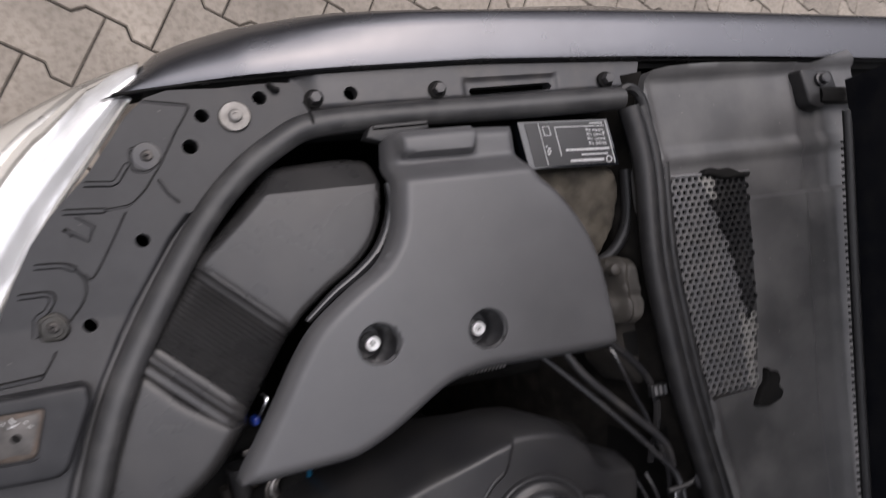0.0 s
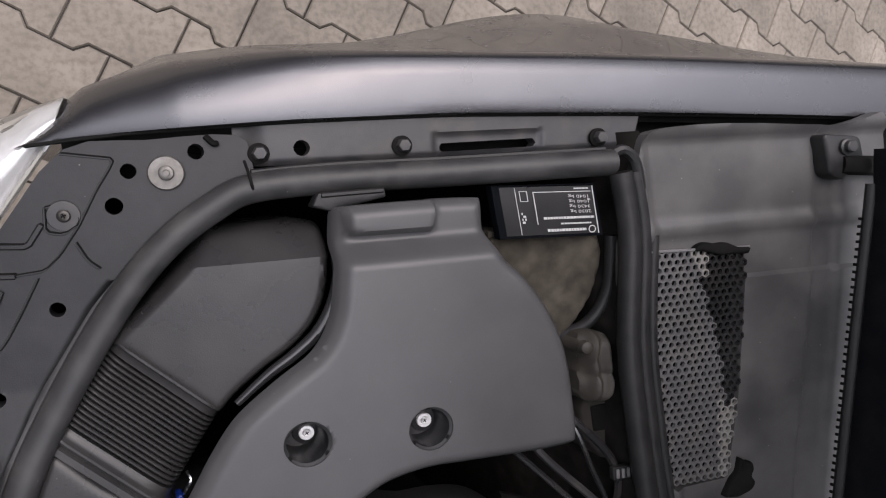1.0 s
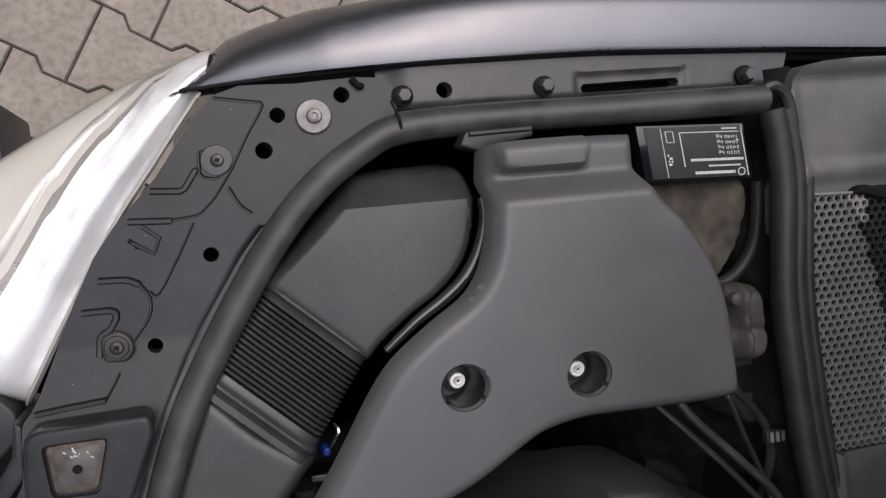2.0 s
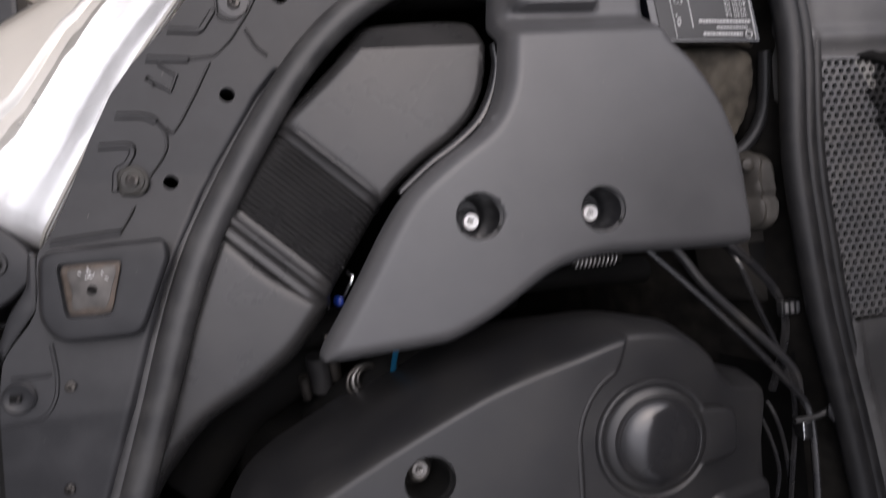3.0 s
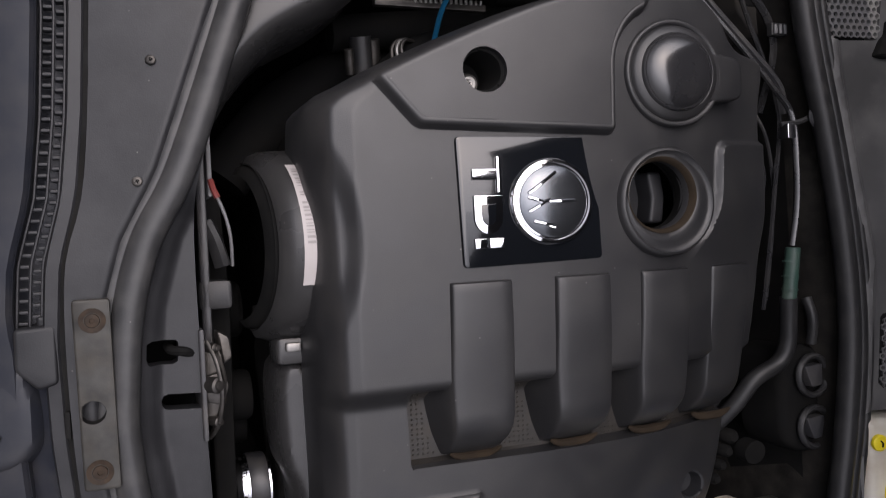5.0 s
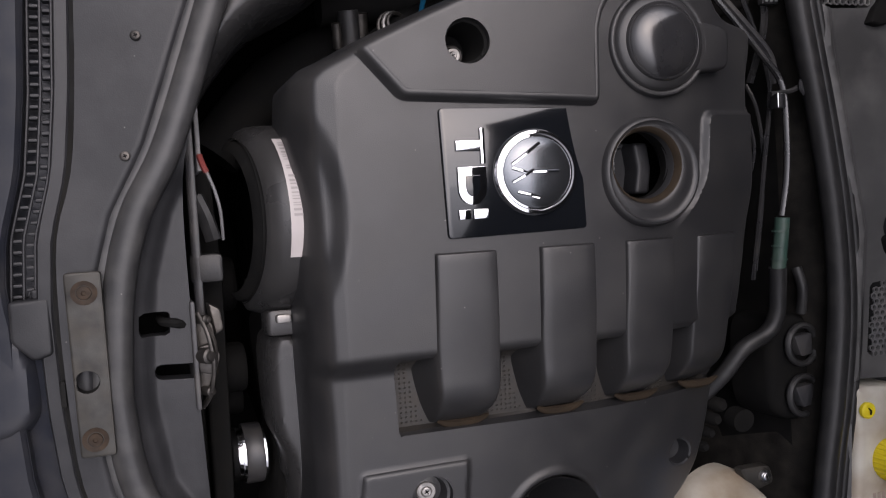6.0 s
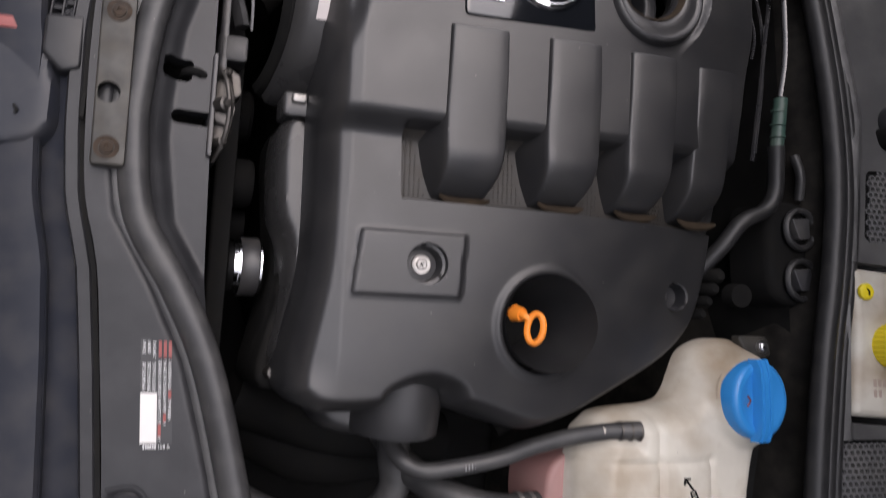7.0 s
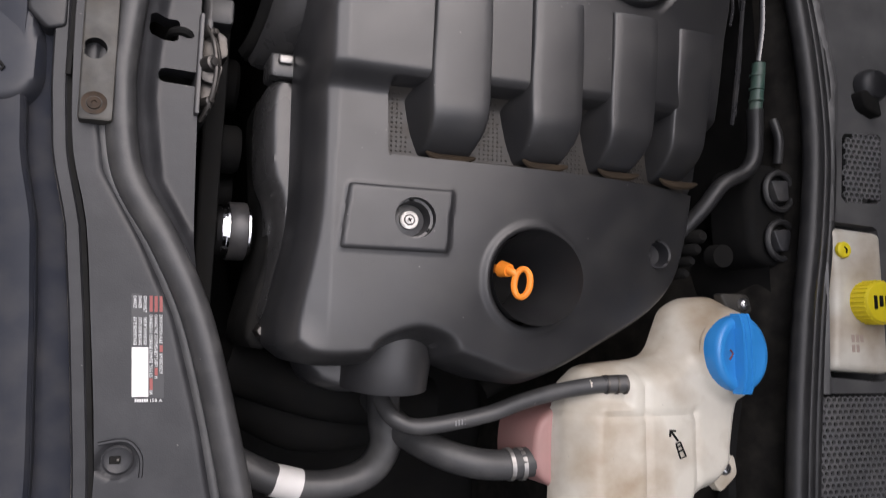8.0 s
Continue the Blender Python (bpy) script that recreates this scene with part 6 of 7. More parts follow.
part("wire", tube([(-0.253, 0.091, -0.058), (-0.247, 0.074, -0.060), (-0.243, 0.055, -0.064), (-0.241, 0.030, -0.075)], 0.0015, 6), GREYSHEET, loom)
part("plug", box(-0.272, -0.244, -0.008, 0.018, -0.085, -0.062, 0.003), RUBBER, loom)
part("plug", tube([(-0.262, 0.07, -0.075), (-0.255, 0.05, -0.070), (-0.25, 0.03, -0.070)], 0.007, 8), RUBBER, loom)

# ---- below the cover: hoses ----
SK = curve([(-0.168, -0.322), (-0.130, -0.318), (-0.100, -0.320), (-0.100, -0.350), (-0.128, -0.354), (-0.148, -0.350), (-0.160, -0.342)], 4, True)
SKD = sdf(SK)
nose = thing("air_pipe", "broad black plastic charge air pipe turning down below the cover", "air pipe", S(-0.1, -0.33, -0.06))
part("elbow", tube([(-0.093, -0.280, -0.052), (-0.093, -0.300, -0.054), (-0.094, -0.325, -0.058), (-0.095, -0.3455, -0.062), (-0.095, -0.3470, -0.0623)], lambda s: 0.0405 if s < 0.9 else 0.0395, 40, 0), COVER, nose)
part("skirt", moulded(SK, lambda x, y: -0.052 - 0.016 * np.clip(1 + SKD(x, y) / 0.010, 0, 1) ** 2 - 0.15 * np.clip(-0.10 - x, 0, 1), 0.003, skirt=0.03), COVER, nose)
hose_b = thing("coolant_hose", "thick black rubber coolant hose with a white tag", "hose", S(-0.1, -0.43, -0.13))
part("tube", tube([(-0.078, -0.345, -0.10), (-0.070, -0.385, -0.12), (-0.066, -0.414, -0.125), (-0.080, -0.440, -0.13), (-0.113, -0.452, -0.13), (-0.156, -0.450, -0.13), (-0.200, -0.432, -0.125), (-0.235, -0.410, -0.13)], 0.0155, 16, 8), SEALRUB, hose_b)
part("paper_tag", tube([(-0.150, -0.451, -0.130), (-0.176, -0.444, -0.128)], 0.0162, 16, 3, cap=False), PAPER, hose_b, "white paper tag")
hose_a = thing("vent_hose", "thin black rubber hose with a crimped end running to the tank", "hose", S(0, -0.37, -0.05))
part("tube", tube([(-0.088, -0.362, -0.080), (-0.084, -0.377, -0.062), (-0.066, -0.386, -0.058), (-0.040, -0.384, -0.054), (0.005, -0.375, -0.050), (0.035, -0.362, -0.040), (0.066, -0.351, -0.026), (0.092, -0.345, -0.014), (0.104, -0.344, -0.010)], 0.0080, 14, 8), SEALRUB, hose_a)
part("crimp_sleeve", tube([(0.100, -0.344, -0.011), (0.120, -0.343, -0.006)], 0.0088, 14, 3), SHEET, hose_a)
for x in (0.101, 0.110, 0.118):
    part("crimp_ring", tube([(x, -0.344, -0.010 + (x - 0.101) * 0.2), (x + 0.0015, -0.344, -0.010 + (x - 0.099) * 0.2)], 0.0093, 14, 2), GREASE, hose_a)
for k in range(9):
    part("print_bar", box(-0.030 + 0.003 * k, -0.0285 + 0.003 * k, -0.385 + 0.0006 * k, -0.380 + 0.0006 * k, -0.050, -0.0448, 0.0003), GREYSHEET, hose_a)
hose_c = thing("lower_hose", "black rubber hose with a spring clamp below the tank", "hose", S(0, -0.42, -0.08))
part("tube", tube([(0.060, -0.424, -0.066), (0.030, -0.427, -0.068), (0.000, -0.424, -0.072), (-0.030, -0.414, -0.085), (-0.055, -0.395, -0.12), (-0.060, -0.37, -0.18)], 0.0150, 14, 8), SEALRUB, hose_c)
for x in (0.034, 0.046):
    part("clamp", tube([(x, -0.4265, -0.068), (x + 0.004, -0.4262, -0.0675)], 0.0163, 18, 2), OLDZINC, hose_c, "steel spring clamp")

# ---- coolant tank ----
tank = thing("coolant_tank", "stained ivory plastic coolant expansion tank with a blue cap", "coolant tank", S(0.18, -0.37, -0.05))
TO = curve([(0.090, -0.336), (0.108, -0.327), (0.162, -0.321), (0.181, -0.311), (0.193, -0.288), (0.206, -0.267), (0.240, -0.254), (0.272, -0.261), (0.293, -0.300), (0.290, -0.345), (0.274, -0.372), (0.265, -0.410),
            (0.262, -0.430), (0.240, -0.452), (0.205, -0.470), (0.200, -0.560), (0.072, -0.560), (0.070, -0.452), (0.072, -0.380), (0.081, -0.354)], 4, True)
TOD = sdf(TO)


def tank_height(x, y):
    z = -0.004 - 0.18 * np.clip(x - 0.17, 0, 1)
    d = -TOD(x, y)
    z = z - 0.030 * np.clip(1 - d / 0.024, 0, 1) ** 2
    for a, b, c, e in ((0.141, 0.141, -0.56, -0.325), (0.200, 0.200, -0.56, -0.371), (0.06, 0.20, -0.374, -0.374)):
        line = np.maximum(np.maximum(a - x, x - b), np.maximum(c - y, y - e))
        z = z - 0.0022 * ss(0.005, 0.001, np.abs(line))
    z = z - 0.006 * ss(0.004, -0.006, np.maximum(np.abs(x - 0.095) - 0.030, np.abs(y + 0.352) - 0.012))
    r = np.hypot(x - 0.250, y + 0.313)
    z = z + 0.012 * ss(0.052, 0.040, r)
    return z


part("body", moulded(TO, tank_height, 0.0030, skirt=0.022), TANK, tank, "stained ivory tank body")
part("lower_half", slab(np.array(curve([(0.056, -0.39), (0.072, -0.372), (0.090, -0.372), (0.092, -0.44), (0.075, -0.448), (0.055, -0.43)], 4, True)), -0.050, -0.12, 0.006, 3), PINK, tank, "dull pink lower half filled with coolant")
c0 = S(0.244, -0.313, -0.006)
bcap = part("blue_cap", lathe(c0, [(0.0390, -0.010), (0.0390, 0.006), (0.037, 0.010), (0.034, 0.012), (0.029, 0.012), (0.027, 0.0105), (0, 0.0105)], 48), BLUE, tank, "blue screw cap with a grip bar", plan=False)
bm = bmesh.new()
for y in np.linspace(-0.0400, 0.0400, 13):
    for x in (-0.0135, -0.0115, 0.0045, 0.0065):
        bm.verts.new(c0 + Vector((x, y, (0.020 if -0.012 < x < 0.005 else 0.009) * (1 - 0.3 * abs(y / 0.0415) ** 4))))
bm.verts.ensure_lookup_table()
for i in range(12):
    for j in range(3):
        a = i * 4 + j
        bm.faces.new([bm.verts[q] for q in (a, a + 1, a + 5, a + 4)])
part("grip_bar", bm, BLUE, bcap, plan=False)
for x in (-0.0075, 0.0):
    part("grip_line", tube([c0 + Vector((x, y, 0.0203 - 0.3 * 0.02 * abs(y / 0.0415) ** 4)) for y in np.linspace(-0.040, 0.040, 9)], 0.0009, 5, 0), BLUE, bcap, plan=False)
part("cap_mark", tube([c0 + Vector((-0.020, 0.004, 0.0108)), c0 + Vector((-0.016, 0.0, 0.0108)), c0 + Vector((-0.021, -0.006, 0.0108))], 0.0010, 5, 0), REDINK, bcap, "small faded red mark", plan=False)
part("neck", lathe(c0, [(0.045, -0.045), (0.041, -0.012), (0.041, -0.008)], 40), TANK, tank, plan=False)
part("spout", tube([(0.086, -0.345, -0.014), (0.108, -0.344, -0.010)], 0.0060, 12, 3), TANK, tank)
part("lug", slab(rounded([(0.255, -0.250), (0.292, -0.250), (0.297, -0.270), (0.270, -0.278)], 0.006), -0.034, -0.044, 0.002, 2), GREYPAD, tank, "grey metal lug")
part("lug", slab(rounded([(0.236, -0.440), (0.266, -0.418), (0.270, -0.440), (0.248, -0.458)], 0.006), -0.034, -0.044, 0.002, 2), TANK, tank)
for x, y in ((0.284, -0.261), (0.253, -0.433)):
    screw("tank_screw", x, y, -0.033, 0.0042, STEEL, "steel screw with washer on a tank lug", washer=0.0068, wmat=STEEL, group="screws of the coolant tank")
part("arrow_mark", tube([(0.165, -0.388, -0.0035), (0.173, -0.398, -0.0035)], 0.0011, 5, 0), DARK, tank)
part("arrow_mark", tube([(0.1645, -0.394, -0.0035), (0.1650, -0.388, -0.0035), (0.1705, -0.3885, -0.0035)], 0.0011, 5, 0), DARK, tank)
for o in (((0.171, -0.401), (0.1755, -0.399), (0.1815, -0.413), (0.1755, -0.415), (0.171, -0.401)), ((0.1745, -0.408), (0.1790, -0.4065)), ((0.173, -0.404), (0.177, -0.4025))):
    part("symbol_line", tube([(x, y, -0.0036) for x, y in o], 0.0008, 5, 0), DARK, tank)

# ---- rear right: label, insulation, boot, lines and cables ----
plate2 = thing("data_label", "black data label with rows of white print on the bulkhead", "label", S(0.24, 0.53, -0.03))
LAB = lambda u, v, lift: (0.193 + 0.100 * u + 0.006 * (1 - v), 0.556 - 0.004 * u - 0.045 * (1 - v) - 0.001, -0.026 + lift)
part("plate", slab([LAB(u, v, 0)[:2] for u, v in ((-0.05, -0.06), (0.97, -0.06), (0.96, 1.05), (-0.05, 1.05))], -0.0264, -0.036, 0.0006, 1), BLACK, plate2)
part("black_field", flat(0.02, 0.93, 0.0, 1.0, 0.0003, LAB), INK, plate2)
for u0, u1, v0, v1 in ((0.16, 0.165, 0.02, 0.98), (0.92, 0.927, 0.0, 1.0), (0.33, 0.90, 0.88, 0.895), (0.33, 0.337, 0.22, 0.89), (0.20, 0.205, 0.70, 0.92), (0.27, 0.275, 0.70, 0.92), (0.20, 0.27, 0.91, 0.92), (0.20, 0.27, 0.70, 0.71)):
    part("rule", flat(u0, u1, v0, v1, 0.0009, LAB), LINE, plate2)
for v, u0, u1, w in ((0.05, 0.42, 0.80, 0.085), (0.20, 0.56, 0.86, 0.05), (0.31, 0.40, 0.90, 0.075), (0.70, 0.86, 0.89, 0.04), (0.93, 0.74, 0.88, 0.045)):
    u = u0
    while u < u1:
        w2 = rnd.uniform(0.012, 0.03)
        part("print_bar", flat(u, min(u + w2, u1), v + 0.15 * w, v + 0.8 * w, 0.0010, LAB), LINE, plate2)
        u += w2 + 0.008
for k in range(7):
    part("print_bar", flat(0.19 + 0.014 * (k % 3), 0.20 + 0.014 * (k % 3), 0.25 + 0.06 * (k // 2), 0.295 + 0.06 * (k // 2), 0.0010, LAB), LINE, plate2)
for k, text in enumerate(("2030 kg", "3430 kg", "1040 kg", "1040 kg")):
    v, f = words(text, 1.0, 1.0)
    part("print", ([LAB(0.88 - 0.21 * q[0], 0.50 + 0.105 * k - 0.090 * q[1], 0.0011) for q in v], f), LINE, plate2)
part("round_mark", lathe((*LAB(0.86, 0.09, 0)[:2], -0.0252), [(0.0036, 0.0), (0.0036, 0.0004), (0.0028, 0.0004), (0.0028, 0.0)], 20), LINE, plate2)

felt = thing("felt_insulation", "dusty brown felt insulation below the data label", "insulation", S(0.26, 0.46, -0.06))
FE = curve([(0.190, 0.512), (0.250, 0.510), (0.305, 0.506), (0.318, 0.480), (0.312, 0.440), (0.290, 0.402), (0.262, 0.388), (0.220, 0.420), (0.185, 0.470)], 4, True)
FED = sdf(FE)
part("hem", tube([(0.192, 0.511, -0.045), (0.250, 0.511, -0.044), (0.304, 0.507, -0.045)], 0.0035, 8, 5, 0.7), FUZZ, felt)
part("mat", moulded(FE, lambda x, y: -0.046 - 0.20 * np.clip(0.510 - y, 0, 1) - 0.012 * np.clip(1 + FED(x, y) / 0.012, 0, 1) ** 2 + 0.0016 * np.sin(x * 330 + 60 * y) * np.sin(y * 290), 0.004, skirt=0.05), FUZZ, felt)
boot = thing("cable_boot", "dull grey ribbed rubber boot beside the bulkhead", "rubber boot", S(0.29, 0.36, -0.05))
BOO = curve([(0.284, 0.404), (0.298, 0.406), (0.312, 0.398), (0.318, 0.376), (0.318, 0.346), (0.308, 0.332), (0.288, 0.334), (0.281, 0.352), (0.284, 0.376), (0.277, 0.392)], 4, True)
BO = sdf(BOO)
part("body", moulded(BOO, lambda x, y: -0.036 - 0.014 * np.clip(1 + BO(x, y) / 0.012, 0, 1) ** 2 - 0.0030 * np.cos((x - 0.285) * 420 + 0.8 * np.sin(y * 120)) - 0.003 * np.exp(-((y - 0.362) / 0.004) ** 2), 0.002, skirt=0.05), BOOT, boot)
part("nipple", lathe((0.282, 0.393, -0.040), [(0.007, 0), (0.006, 0.006), (0.003, 0.008), (0, 0.008)], 14), BOOT, boot)
tagged(part("bulkhead_pipe", tube([(0.322, 0.500, -0.05), (0.320, 0.445, -0.055), (0.303, 0.412, -0.062), (0.278, 0.398, -0.075), (0.25, 0.39, -0.10)], 0.0060, 10), RUBBER), "black rubber hose bending along the bulkhead", "hose")
stay = thing("duct_bracket", "black plastic bracket behind the intake cover", "bracket", S(0.07, 0.548, -0.03))
part("arm", slab(rounded([(0.026, 0.550), (0.032, 0.561), (0.086, 0.562), (0.087, 0.554), (0.066, 0.550), (0.042, 0.545)], 0.002), -0.006, -0.02, 0.002, 2), RUBBER, stay)
part("rail", tube([(0.034, 0.559, -0.005), (0.084, 0.560, -0.005)], 0.0022, 6, 2), RUBBER, stay)

CABLE = material("cable_black", (0.022, 0.022, 0.024), 0.12, spec=0.9, vary=0.15, dust=0.1)
GREEN = material("green_sleeve", (0.028, 0.062, 0.050), 0.4, vary=0.3, dust=0.25)
line_a = thing("brake_line", "glossy black fuel line with a green sleeve", "fuel line", S(0.3, 0.1, -0.04))
part("tube", tube([(0.155, 0.345, -0.05), (0.180, 0.325, -0.042), (0.251, 0.249, -0.036), (0.300, 0.190, -0.032), (0.320, 0.158, -0.030), (0.3235, 0.103, -0.030), (0.3235, 0.060, -0.032), (0.318, 0.020, -0.034)], 0.0032, 8, 8), CABLE, line_a)
part("green_sleeve", tube([(0.3190, 0.018, -0.034), (0.3175, -0.010, -0.036), (0.315, -0.042, -0.038)], 0.0070, 12, 4), GREEN, line_a, "green plastic sleeve")
for y in (0.004, -0.012, -0.026):
    part("sleeve_ring", tube([(0.3168 + y * 0.08, y, -0.0355), (0.3166 + y * 0.08, y - 0.002, -0.0355)], 0.0078, 12, 2), GREEN, line_a)
part("hose", tube([(0.315, -0.036, -0.038), (0.318, -0.062, -0.042), (0.318, -0.090, -0.045), (0.308, -0.109, -0.048), (0.282, -0.124, -0.052), (0.263, -0.152, -0.06), (0.245, -0.180, -0.075)], 0.0085, 12, 8), RUBBER, line_a)
cabs = [("fuel_line", [(0.190, 0.350, -0.06), (0.219, 0.317, -0.052), (0.241, 0.283, -0.048), (0.287, 0.234, -0.046), (0.322, 0.195, -0.046), (0.333, 0.166, -0.052)], 0.0040, SHEET),
        ("fuel_line", [(0.250, 0.345, -0.07), (0.265, 0.326, -0.052), (0.303, 0.284, -0.048), (0.320, 0.254, -0.050), (0.325, 0.222, -0.056), (0.320, 0.17, -0.07)], 0.0042, CABLE),
        ("cable", [(0.270, 0.33, -0.07), (0.279, 0.302, -0.052), (0.295, 0.256, -0.050), (0.309, 0.221, -0.050), (0.322, 0.174, -0.048), (0.318, 0.134, -0.045), (0.311, 0.086, -0.045), (0.308, 0.03, -0.05), (0.305, -0.05, -0.06)], 0.0025, CABLE),
        ("cable", [(0.300, 0.165, -0.055), (0.307, 0.140, -0.050), (0.313, 0.100, -0.050), (0.313, 0.040, -0.052), (0.309, -0.040, -0.06)], 0.0020, CABLE),
        ("cable", [(0.285, 0.17, -0.06), (0.297, 0.140, -0.055), (0.305, 0.10, -0.052), (0.303, 0.07, -0.055)], 0.0018, CABLE)]
for nm, pts, r, m in cabs:
    tagged(part(nm, tube(pts, r, 7, 8), m), "thin black line running down beside the engine cover", nm.replace("_", " "), "lines along the bulkhead")
clip = thing("line_clip", "metal and black plastic clip holding the fuel lines", "clip", S(0.32, 0.145, -0.03))
part("metal_tab", box(0.306, 0.316, 0.134, 0.150, -0.032, -0.022, 0.001), ZINC, clip, "bright metal tab")
part("bar", tube([(0.305, 0.150, -0.030), (0.325, 0.152, -0.027), (0.340, 0.158, -0.026)], 0.0028, 7, 3), RUBBER, clip)
part("jaw", tube([(0.336, 0.163, -0.022), (0.334, 0.154, -0.021), (0.341, 0.146, -0.022)], 0.0022, 6, 3), SHEET, clip)
clip2 = thing("line_clip", "black plastic ladder clip on the bulkhead mat", "clip", S(0.32, 0.255, -0.04))
part("frame", box(0.310, 0.330, 0.248, 0.262, -0.046, -0.040, 0.001), RUBBER, clip2)
for k in range(3):
    part("rung", box(0.313 + 0.006 * k, 0.316 + 0.006 * k, 0.250, 0.260, -0.041, -0.0385, 0.0006), GREYSHEET, clip2)
ears = thing("wiper_bracket", "black rubber mount with two metal tongues by the bulkhead", "bracket", S(0.36, -0.15, -0.05))
part("body", slab(curve([(0.325, -0.100), (0.360, -0.094), (0.388, -0.108), (0.390, -0.150), (0.384, -0.200), (0.356, -0.216), (0.325, -0.200), (0.320, -0.150)], 4, True), -0.056, -0.11, 0.010, 4), DEEP, ears)
for y in (-0.128, -0.186):
    part("collar", tube([(0.356 + 0.019 * math.cos(a), y + 0.001 + 0.022 * math.sin(a), -0.050) for a in np.linspace(0, 2 * math.pi, 25)], 0.0036, 8, 0, cap=False), RUBBER, ears)
    part("tongue", slab(rounded([(0.343, y + 0.012), (0.366, y + 0.014), (0.366, y - 0.010), (0.352, y - 0.012)], 0.003), -0.047, -0.056, 0.001, 2), SHEET, ears, "dull metal tongue")
tower = thing("heater_pipe", "thin black rubber heater pipe by the bulkhead", "pipe", S(0.34, -0.08, -0.05))
part("pipe", tube([(0.357, -0.040, -0.055), (0.359, -0.065, -0.050), (0.361, -0.092, -0.055)], 0.0050, 10, 4), RUBBER, tower)
knob = thing("washer_filler", "round black plastic filler lid on the scuttle panel", "filler lid", S(0.45, -0.01, -0.01))
part("dome", lathe((0.452, 0.000, -0.018), [(0.020, 0), (0.020, 0.008), (0.016, 0.014), (0.008, 0.016), (0, 0.016)], 24), PLASTIC, knob)
part("tail", slab(rounded([(0.428, -0.010), (0.452, -0.004), (0.458, -0.040), (0.434, -0.030)], 0.006), -0.006, -0.02, 0.003, 3), DARK, knob)

# ---- deep parts of the engine ----
block = thing("engine_block", "black cast engine block below the covers", "engine", S(0.02, 0, -0.3))
# near-black block: shade below the covers is in its colour
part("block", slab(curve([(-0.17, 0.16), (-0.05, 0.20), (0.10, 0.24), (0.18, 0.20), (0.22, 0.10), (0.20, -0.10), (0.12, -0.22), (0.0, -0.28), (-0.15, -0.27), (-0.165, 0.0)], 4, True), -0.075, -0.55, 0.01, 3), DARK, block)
for x, y, h, r, l in ((-0.120, 0.226, -0.100, 0.0045, 0.022), (-0.105, 0.236, -0.110, 0.0105, 0.034), (-0.092, 0.240, -0.115, 0.008, 0.024)):
    part("fitting", tube([(x, y + l / 2, h), (x + 0.004, y - l / 2, h - 0.01)], r, 12, 3), GREASE if r < 0.01 else RUBBER, block)
hump = thing("turbo_pipe", "black ribbed charge hose with a pale clamp", "hose", S(-0.06, 0.22, -0.1))
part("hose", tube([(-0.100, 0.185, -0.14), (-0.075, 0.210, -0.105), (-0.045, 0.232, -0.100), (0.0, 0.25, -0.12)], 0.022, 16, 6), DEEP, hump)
for d, r in ((0.0, 0.0165), (0.006, 0.0140), (0.011, 0.0115)):
    ring = [(-0.069 + d * 0.3 + r * math.cos(a), 0.229 + d * 0.3 + r * 0.9 * math.sin(a), -0.086 + d * 0.3 - 0.006 * math.cos(a)) for a in np.linspace(0, 2 * math.pi, 29)]
    part("clamp", tube(ring, 0.0019, 7, 0, cap=False), OLDZINC if d == 0.006 else GREASE, hump, "worn steel clamp ring")
teal = tagged(part("vacuum_tube", tube([(-0.046, 0.288, -0.02), (-0.048, 0.273, -0.03), (-0.049, 0.258, -0.05), (-0.0445, 0.233, -0.082)], 0.0025, 9, 6), TEAL), "thin teal blue vacuum tube under the intake cover", "tube")
plug = thing("blue_plug", "small blue plug and bright clip under the intake cover", "connector", S(-0.088, 0.315, -0.03))
part("plug", box(-0.0965, -0.0905, 0.304, 0.312, -0.050, -0.036, 0.002), INDIGO, plug)
part("clip", tube([(-0.086, 0.332, -0.036), (-0.084, 0.327, -0.030), (-0.088, 0.319, -0.031), (-0.090, 0.313, -0.036)], 0.0015, 6, 4), ZINC, plug)
strip_m = thing("stay_strip", "dull grey metal strip with small teeth under the intake cover", "metal strip", S(-0.05, 0.274, -0.07))
part("strip", slab(rounded([(-0.104, 0.277), (0.006, 0.276), (0.006, 0.269), (-0.104, 0.271)], 0.001), -0.068, -0.074, 0.001, 2), GREASE, strip_m)
for k in range(14):
    part("tooth", box(-0.066 + 0.0050 * k, -0.0635 + 0.0050 * k, 0.2745, 0.2790, -0.069, -0.0665, 0.0004), OLDZINC, strip_m)
matpad = thing("bulkhead_pad", "dusty brown-black moulded pad on the bulkhead with a square recess", "insulation", S(0.33, 0.31, -0.08))
part("pad", slab(rounded([(0.296, 0.318), (0.318, 0.345), (0.336, 0.345), (0.342, 0.262), (0.322, 0.256), (0.300, 0.285)], 0.006), -0.072, -0.13, 0.004, 3), MATPAD, matpad)
part("recess", slab(rounded([(0.308, 0.318), (0.328, 0.319), (0.329, 0.290), (0.311, 0.290)], 0.002), -0.0705, -0.08, 0.001, 2), DARK, matpad, "dark square recess")
part("ridge", tube([(0.332, 0.340, -0.071), (0.335, 0.300, -0.071), (0.333, 0.266, -0.071)], 0.0022, 6, 3), MATPAD, matpad)
clampm = thing("hose_clamp", "serrated steel hose clamp under the intake cover", "clamp", S(0.12, 0.321, -0.022))
part("band", tube([(0.098, 0.322, -0.022), (0.120, 0.321, -0.023), (0.146, 0.322, -0.027)], 0.0042, 8, 4, 0.6), GREASE, clampm)
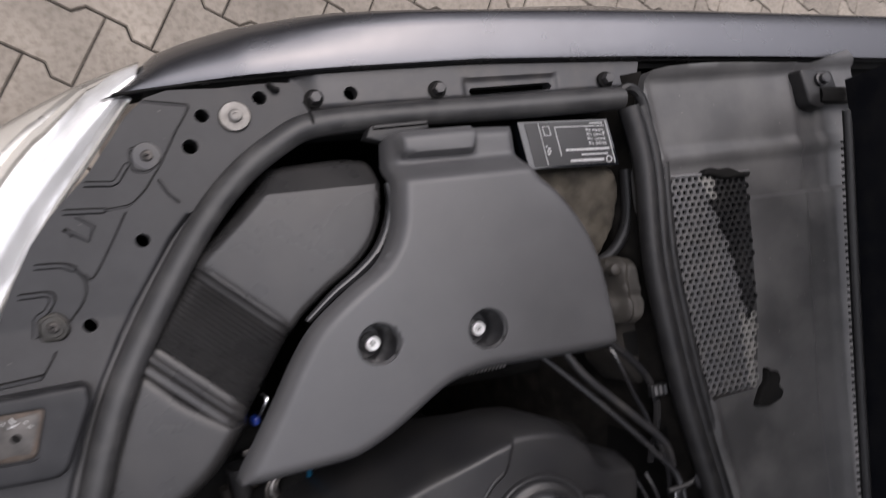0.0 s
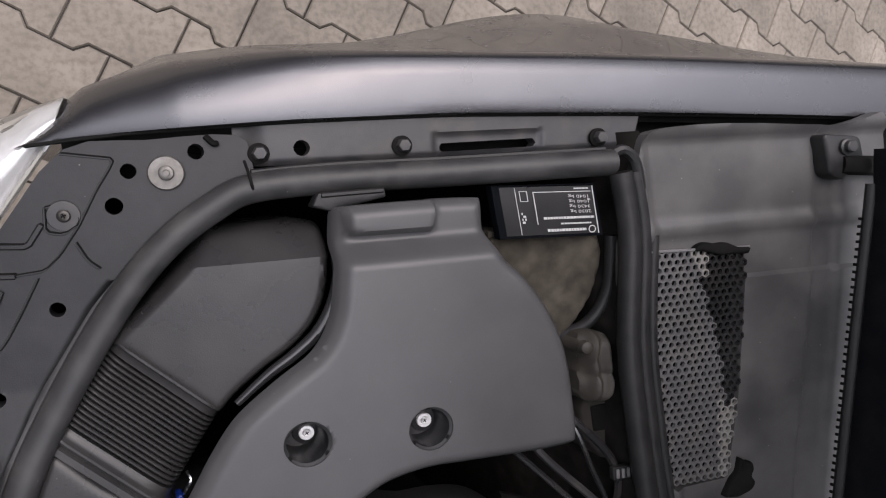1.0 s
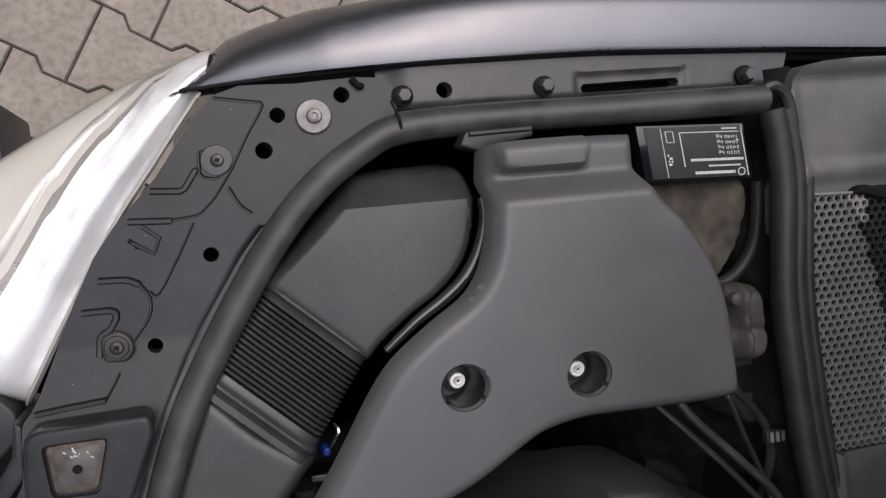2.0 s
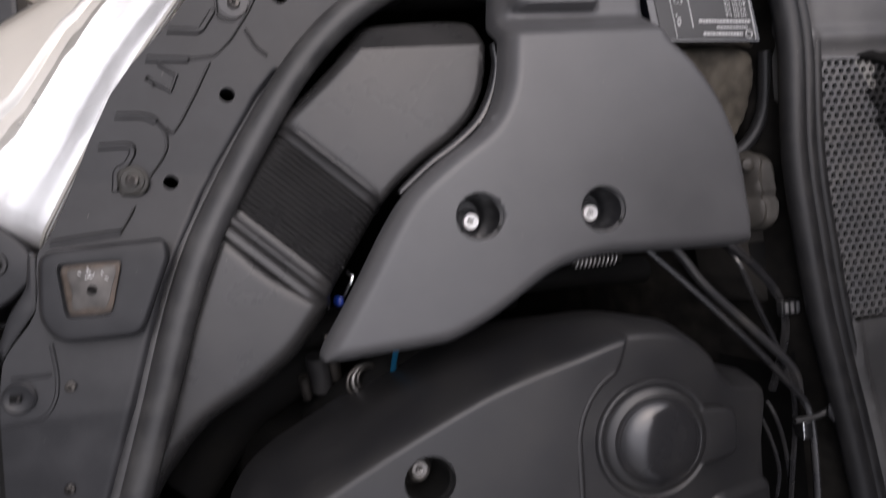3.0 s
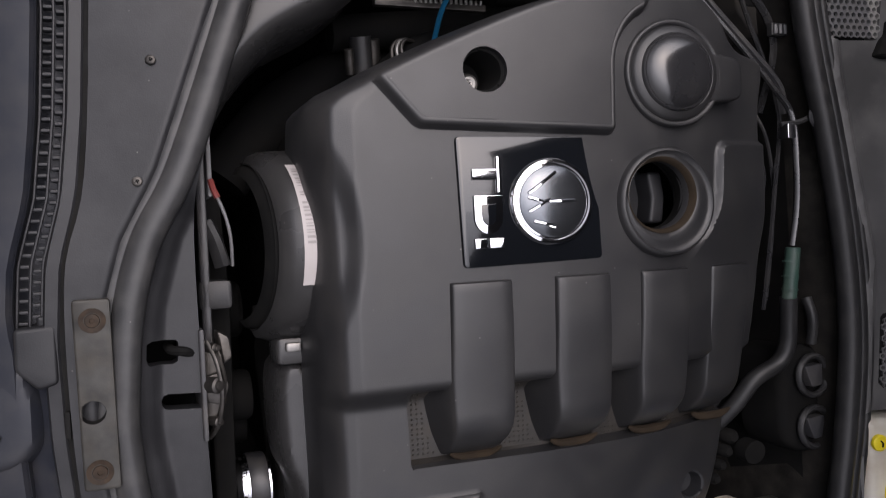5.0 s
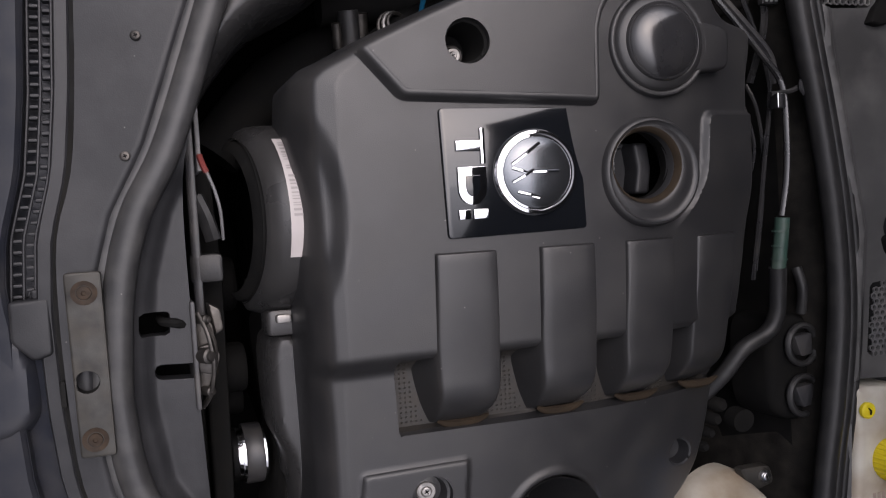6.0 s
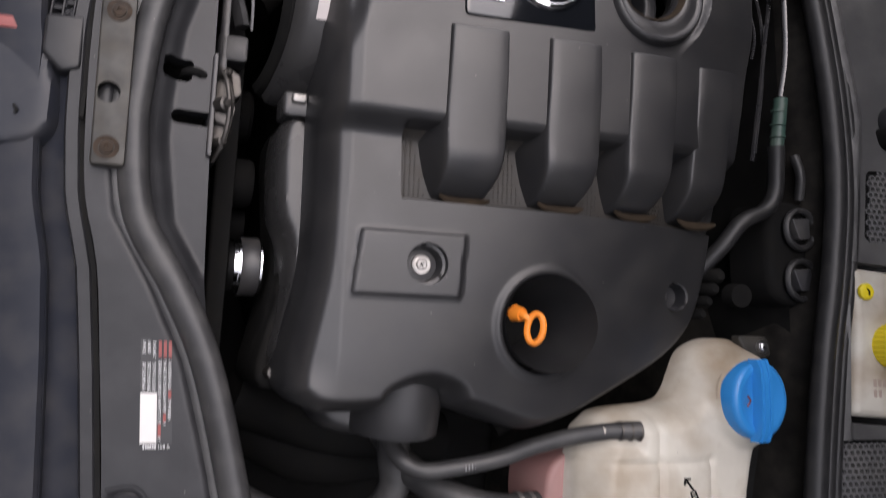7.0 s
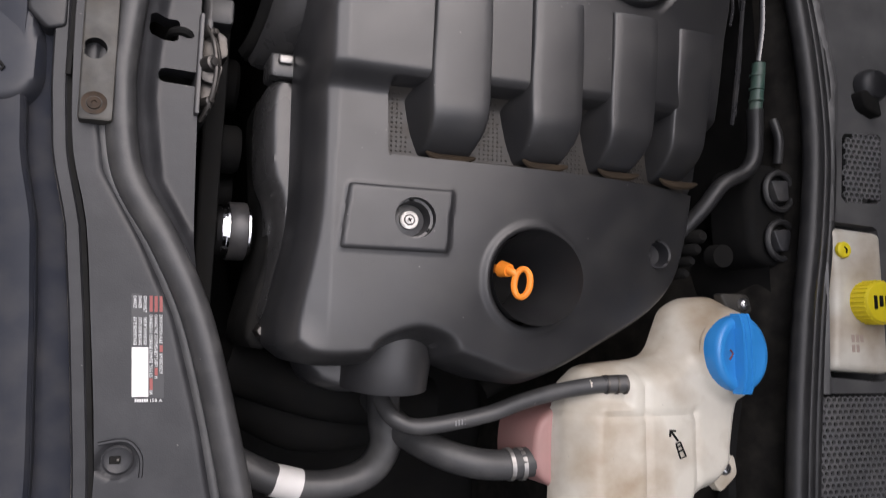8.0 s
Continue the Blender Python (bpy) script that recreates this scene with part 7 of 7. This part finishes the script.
for k in range(10):
    part("serration", tube([(0.101 + 0.0042 * k, 0.3155, -0.021 - 0.0005 * k), (0.102 + 0.0042 * k, 0.321, -0.0185 - 0.0005 * k), (0.103 + 0.0042 * k, 0.3265, -0.021 - 0.0005 * k)], 0.0010, 5, 2), OLDZINC, clampm)
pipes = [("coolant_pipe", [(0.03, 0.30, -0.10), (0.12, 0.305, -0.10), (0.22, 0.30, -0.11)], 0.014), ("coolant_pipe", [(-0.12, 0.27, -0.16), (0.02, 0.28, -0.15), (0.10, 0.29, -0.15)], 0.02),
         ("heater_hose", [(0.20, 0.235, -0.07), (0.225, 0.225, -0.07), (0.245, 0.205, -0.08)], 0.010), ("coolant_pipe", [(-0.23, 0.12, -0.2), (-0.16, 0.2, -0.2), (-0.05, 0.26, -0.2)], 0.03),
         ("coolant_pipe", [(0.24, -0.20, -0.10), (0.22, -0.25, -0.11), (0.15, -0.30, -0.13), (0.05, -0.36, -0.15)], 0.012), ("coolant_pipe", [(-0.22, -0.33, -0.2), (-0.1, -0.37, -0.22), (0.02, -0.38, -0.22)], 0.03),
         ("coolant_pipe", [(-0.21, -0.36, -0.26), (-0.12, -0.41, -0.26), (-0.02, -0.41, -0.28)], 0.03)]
# deep hoses are coloured near-black for the shade around them
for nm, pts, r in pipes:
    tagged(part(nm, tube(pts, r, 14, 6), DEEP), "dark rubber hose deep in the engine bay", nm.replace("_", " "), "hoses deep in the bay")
fit2 = thing("bulkhead_clutter", "small dark sensor plugs by the rear of the engine", "plug", S(0.24, -0.2, -0.06))
for x, y, r in ((0.248, -0.200, 0.007), (0.240, -0.214, 0.006), (0.255, -0.185, 0.008), (0.232, -0.228, 0.006)):
    part("plug", lathe((x, y, -0.075), [(r, 0), (r, 0.018), (r * 0.6, 0.022), (0, 0.022)], 10), DEEP, fit2)
part("round_port", tube([(0.283, -0.205, -0.07), (0.283, -0.206, -0.056)], 0.013, 16, 2), DEEP, fit2)

# ---- pavers ----
U, V, E = 0.2, 0.165, 0.022
g = 0.0017
PROFILE = [(0, 0), (0.040, 0), (0.060, E), (0.140, E), (0.160, 0), (U, 0), (U, V), (0.160, V), (0.140, V - E), (0.060, V - E), (0.040, V), (0, V)]
p = np.array(PROFILE)
d1, d2 = p - np.roll(p, 1, 0), np.roll(p, -1, 0) - p
n1 = np.stack([-d1[:, 1], d1[:, 0]], 1) / np.linalg.norm(d1, axis=1)[:, None]
n2 = np.stack([-d2[:, 1], d2[:, 0]], 1) / np.linalg.norm(d2, axis=1)[:, None]
off = (n1 + n2) / (1 + np.sum(n1 * n2, 1))[:, None]
cosH, sinH = math.cos(HEAD), math.sin(HEAD)


def paver_rings():
    out = []
    for inset, z in ((g, -0.03), (g, -0.004), (g + 0.0025, 0.0)):
        q = p + off * inset - np.array((U / 2, V / 2))
        out.append([(a * cosH - b * sinH, a * sinH + b * cosH, z) for a, b in q])
    return out


RINGS = paver_rings()
pv = [v for r in RINGS for v in r]
pf = [tuple(range(24, 36))] + [(r * 12 + j, r * 12 + (j + 1) % 12, (r + 1) * 12 + (j + 1) % 12, (r + 1) * 12 + j) for r in (0, 1) for j in range(12)]
me = bpy.data.meshes.new("paver")
me.from_pydata(pv, [], pf)
finish(me, 30)
me.materials.append(CONCRETE)
near, rest = [], []
for j in range(-45, 60):
    for i in range(-60, 60):
        x, y = lattice(i * U + (j % 2) * U / 2 - (0.0 if j % 2 == 0 else 0.0) + U / 2 + (j - j % 2) / 2 * U * 0, j * (V - E) + V / 2)
        if abs(x) < 5 and abs(y) < 4.5:
            (near if -0.9 < x < 2.9 and 0.70 < y < 1.75 else rest).append((x, y))
near.sort(key=lambda q: (q[0] - 0.8) ** 2 * 0.3 + (q[1] - 0.9) ** 2)
rest += near[300:]
paving = thing("pavement", "interlocking grey-beige concrete pavers", "pavement", (0.8, 1.0, 0), kind="structure")
rp = random.Random(3)
for x, y in near[:300]:
    ob = new("paver", me)
    ob.location = (x, y, rp.uniform(-0.0012, 0.0012))
    ob.rotation_euler = (rp.uniform(-0.004, 0.004), rp.uniform(-0.004, 0.004), rp.uniform(-0.006, 0.006))
    ob.parent = paving
    ob.matrix_parent_inverse = Matrix.Translation(paving.location).inverted()
vs, fs = [], []
for x, y in rest:
    o = len(vs)
    z = rp.uniform(-0.0012, 0.0012)
    vs += [(a + x, b + y, c + z) for a, b, c in pv]
    fs += [tuple(i + o for i in q) for q in pf]
far = bpy.data.meshes.new("pavers")
far.from_pydata(vs, [], fs)
far.materials.append(CONCRETE)
ob = new("pavers", far)
ob.parent = paving
ob.matrix_parent_inverse = Matrix.Translation(paving.location).inverted()
tagged(ob, "interlocking grey-beige concrete pavers around the car", kind="stuff")
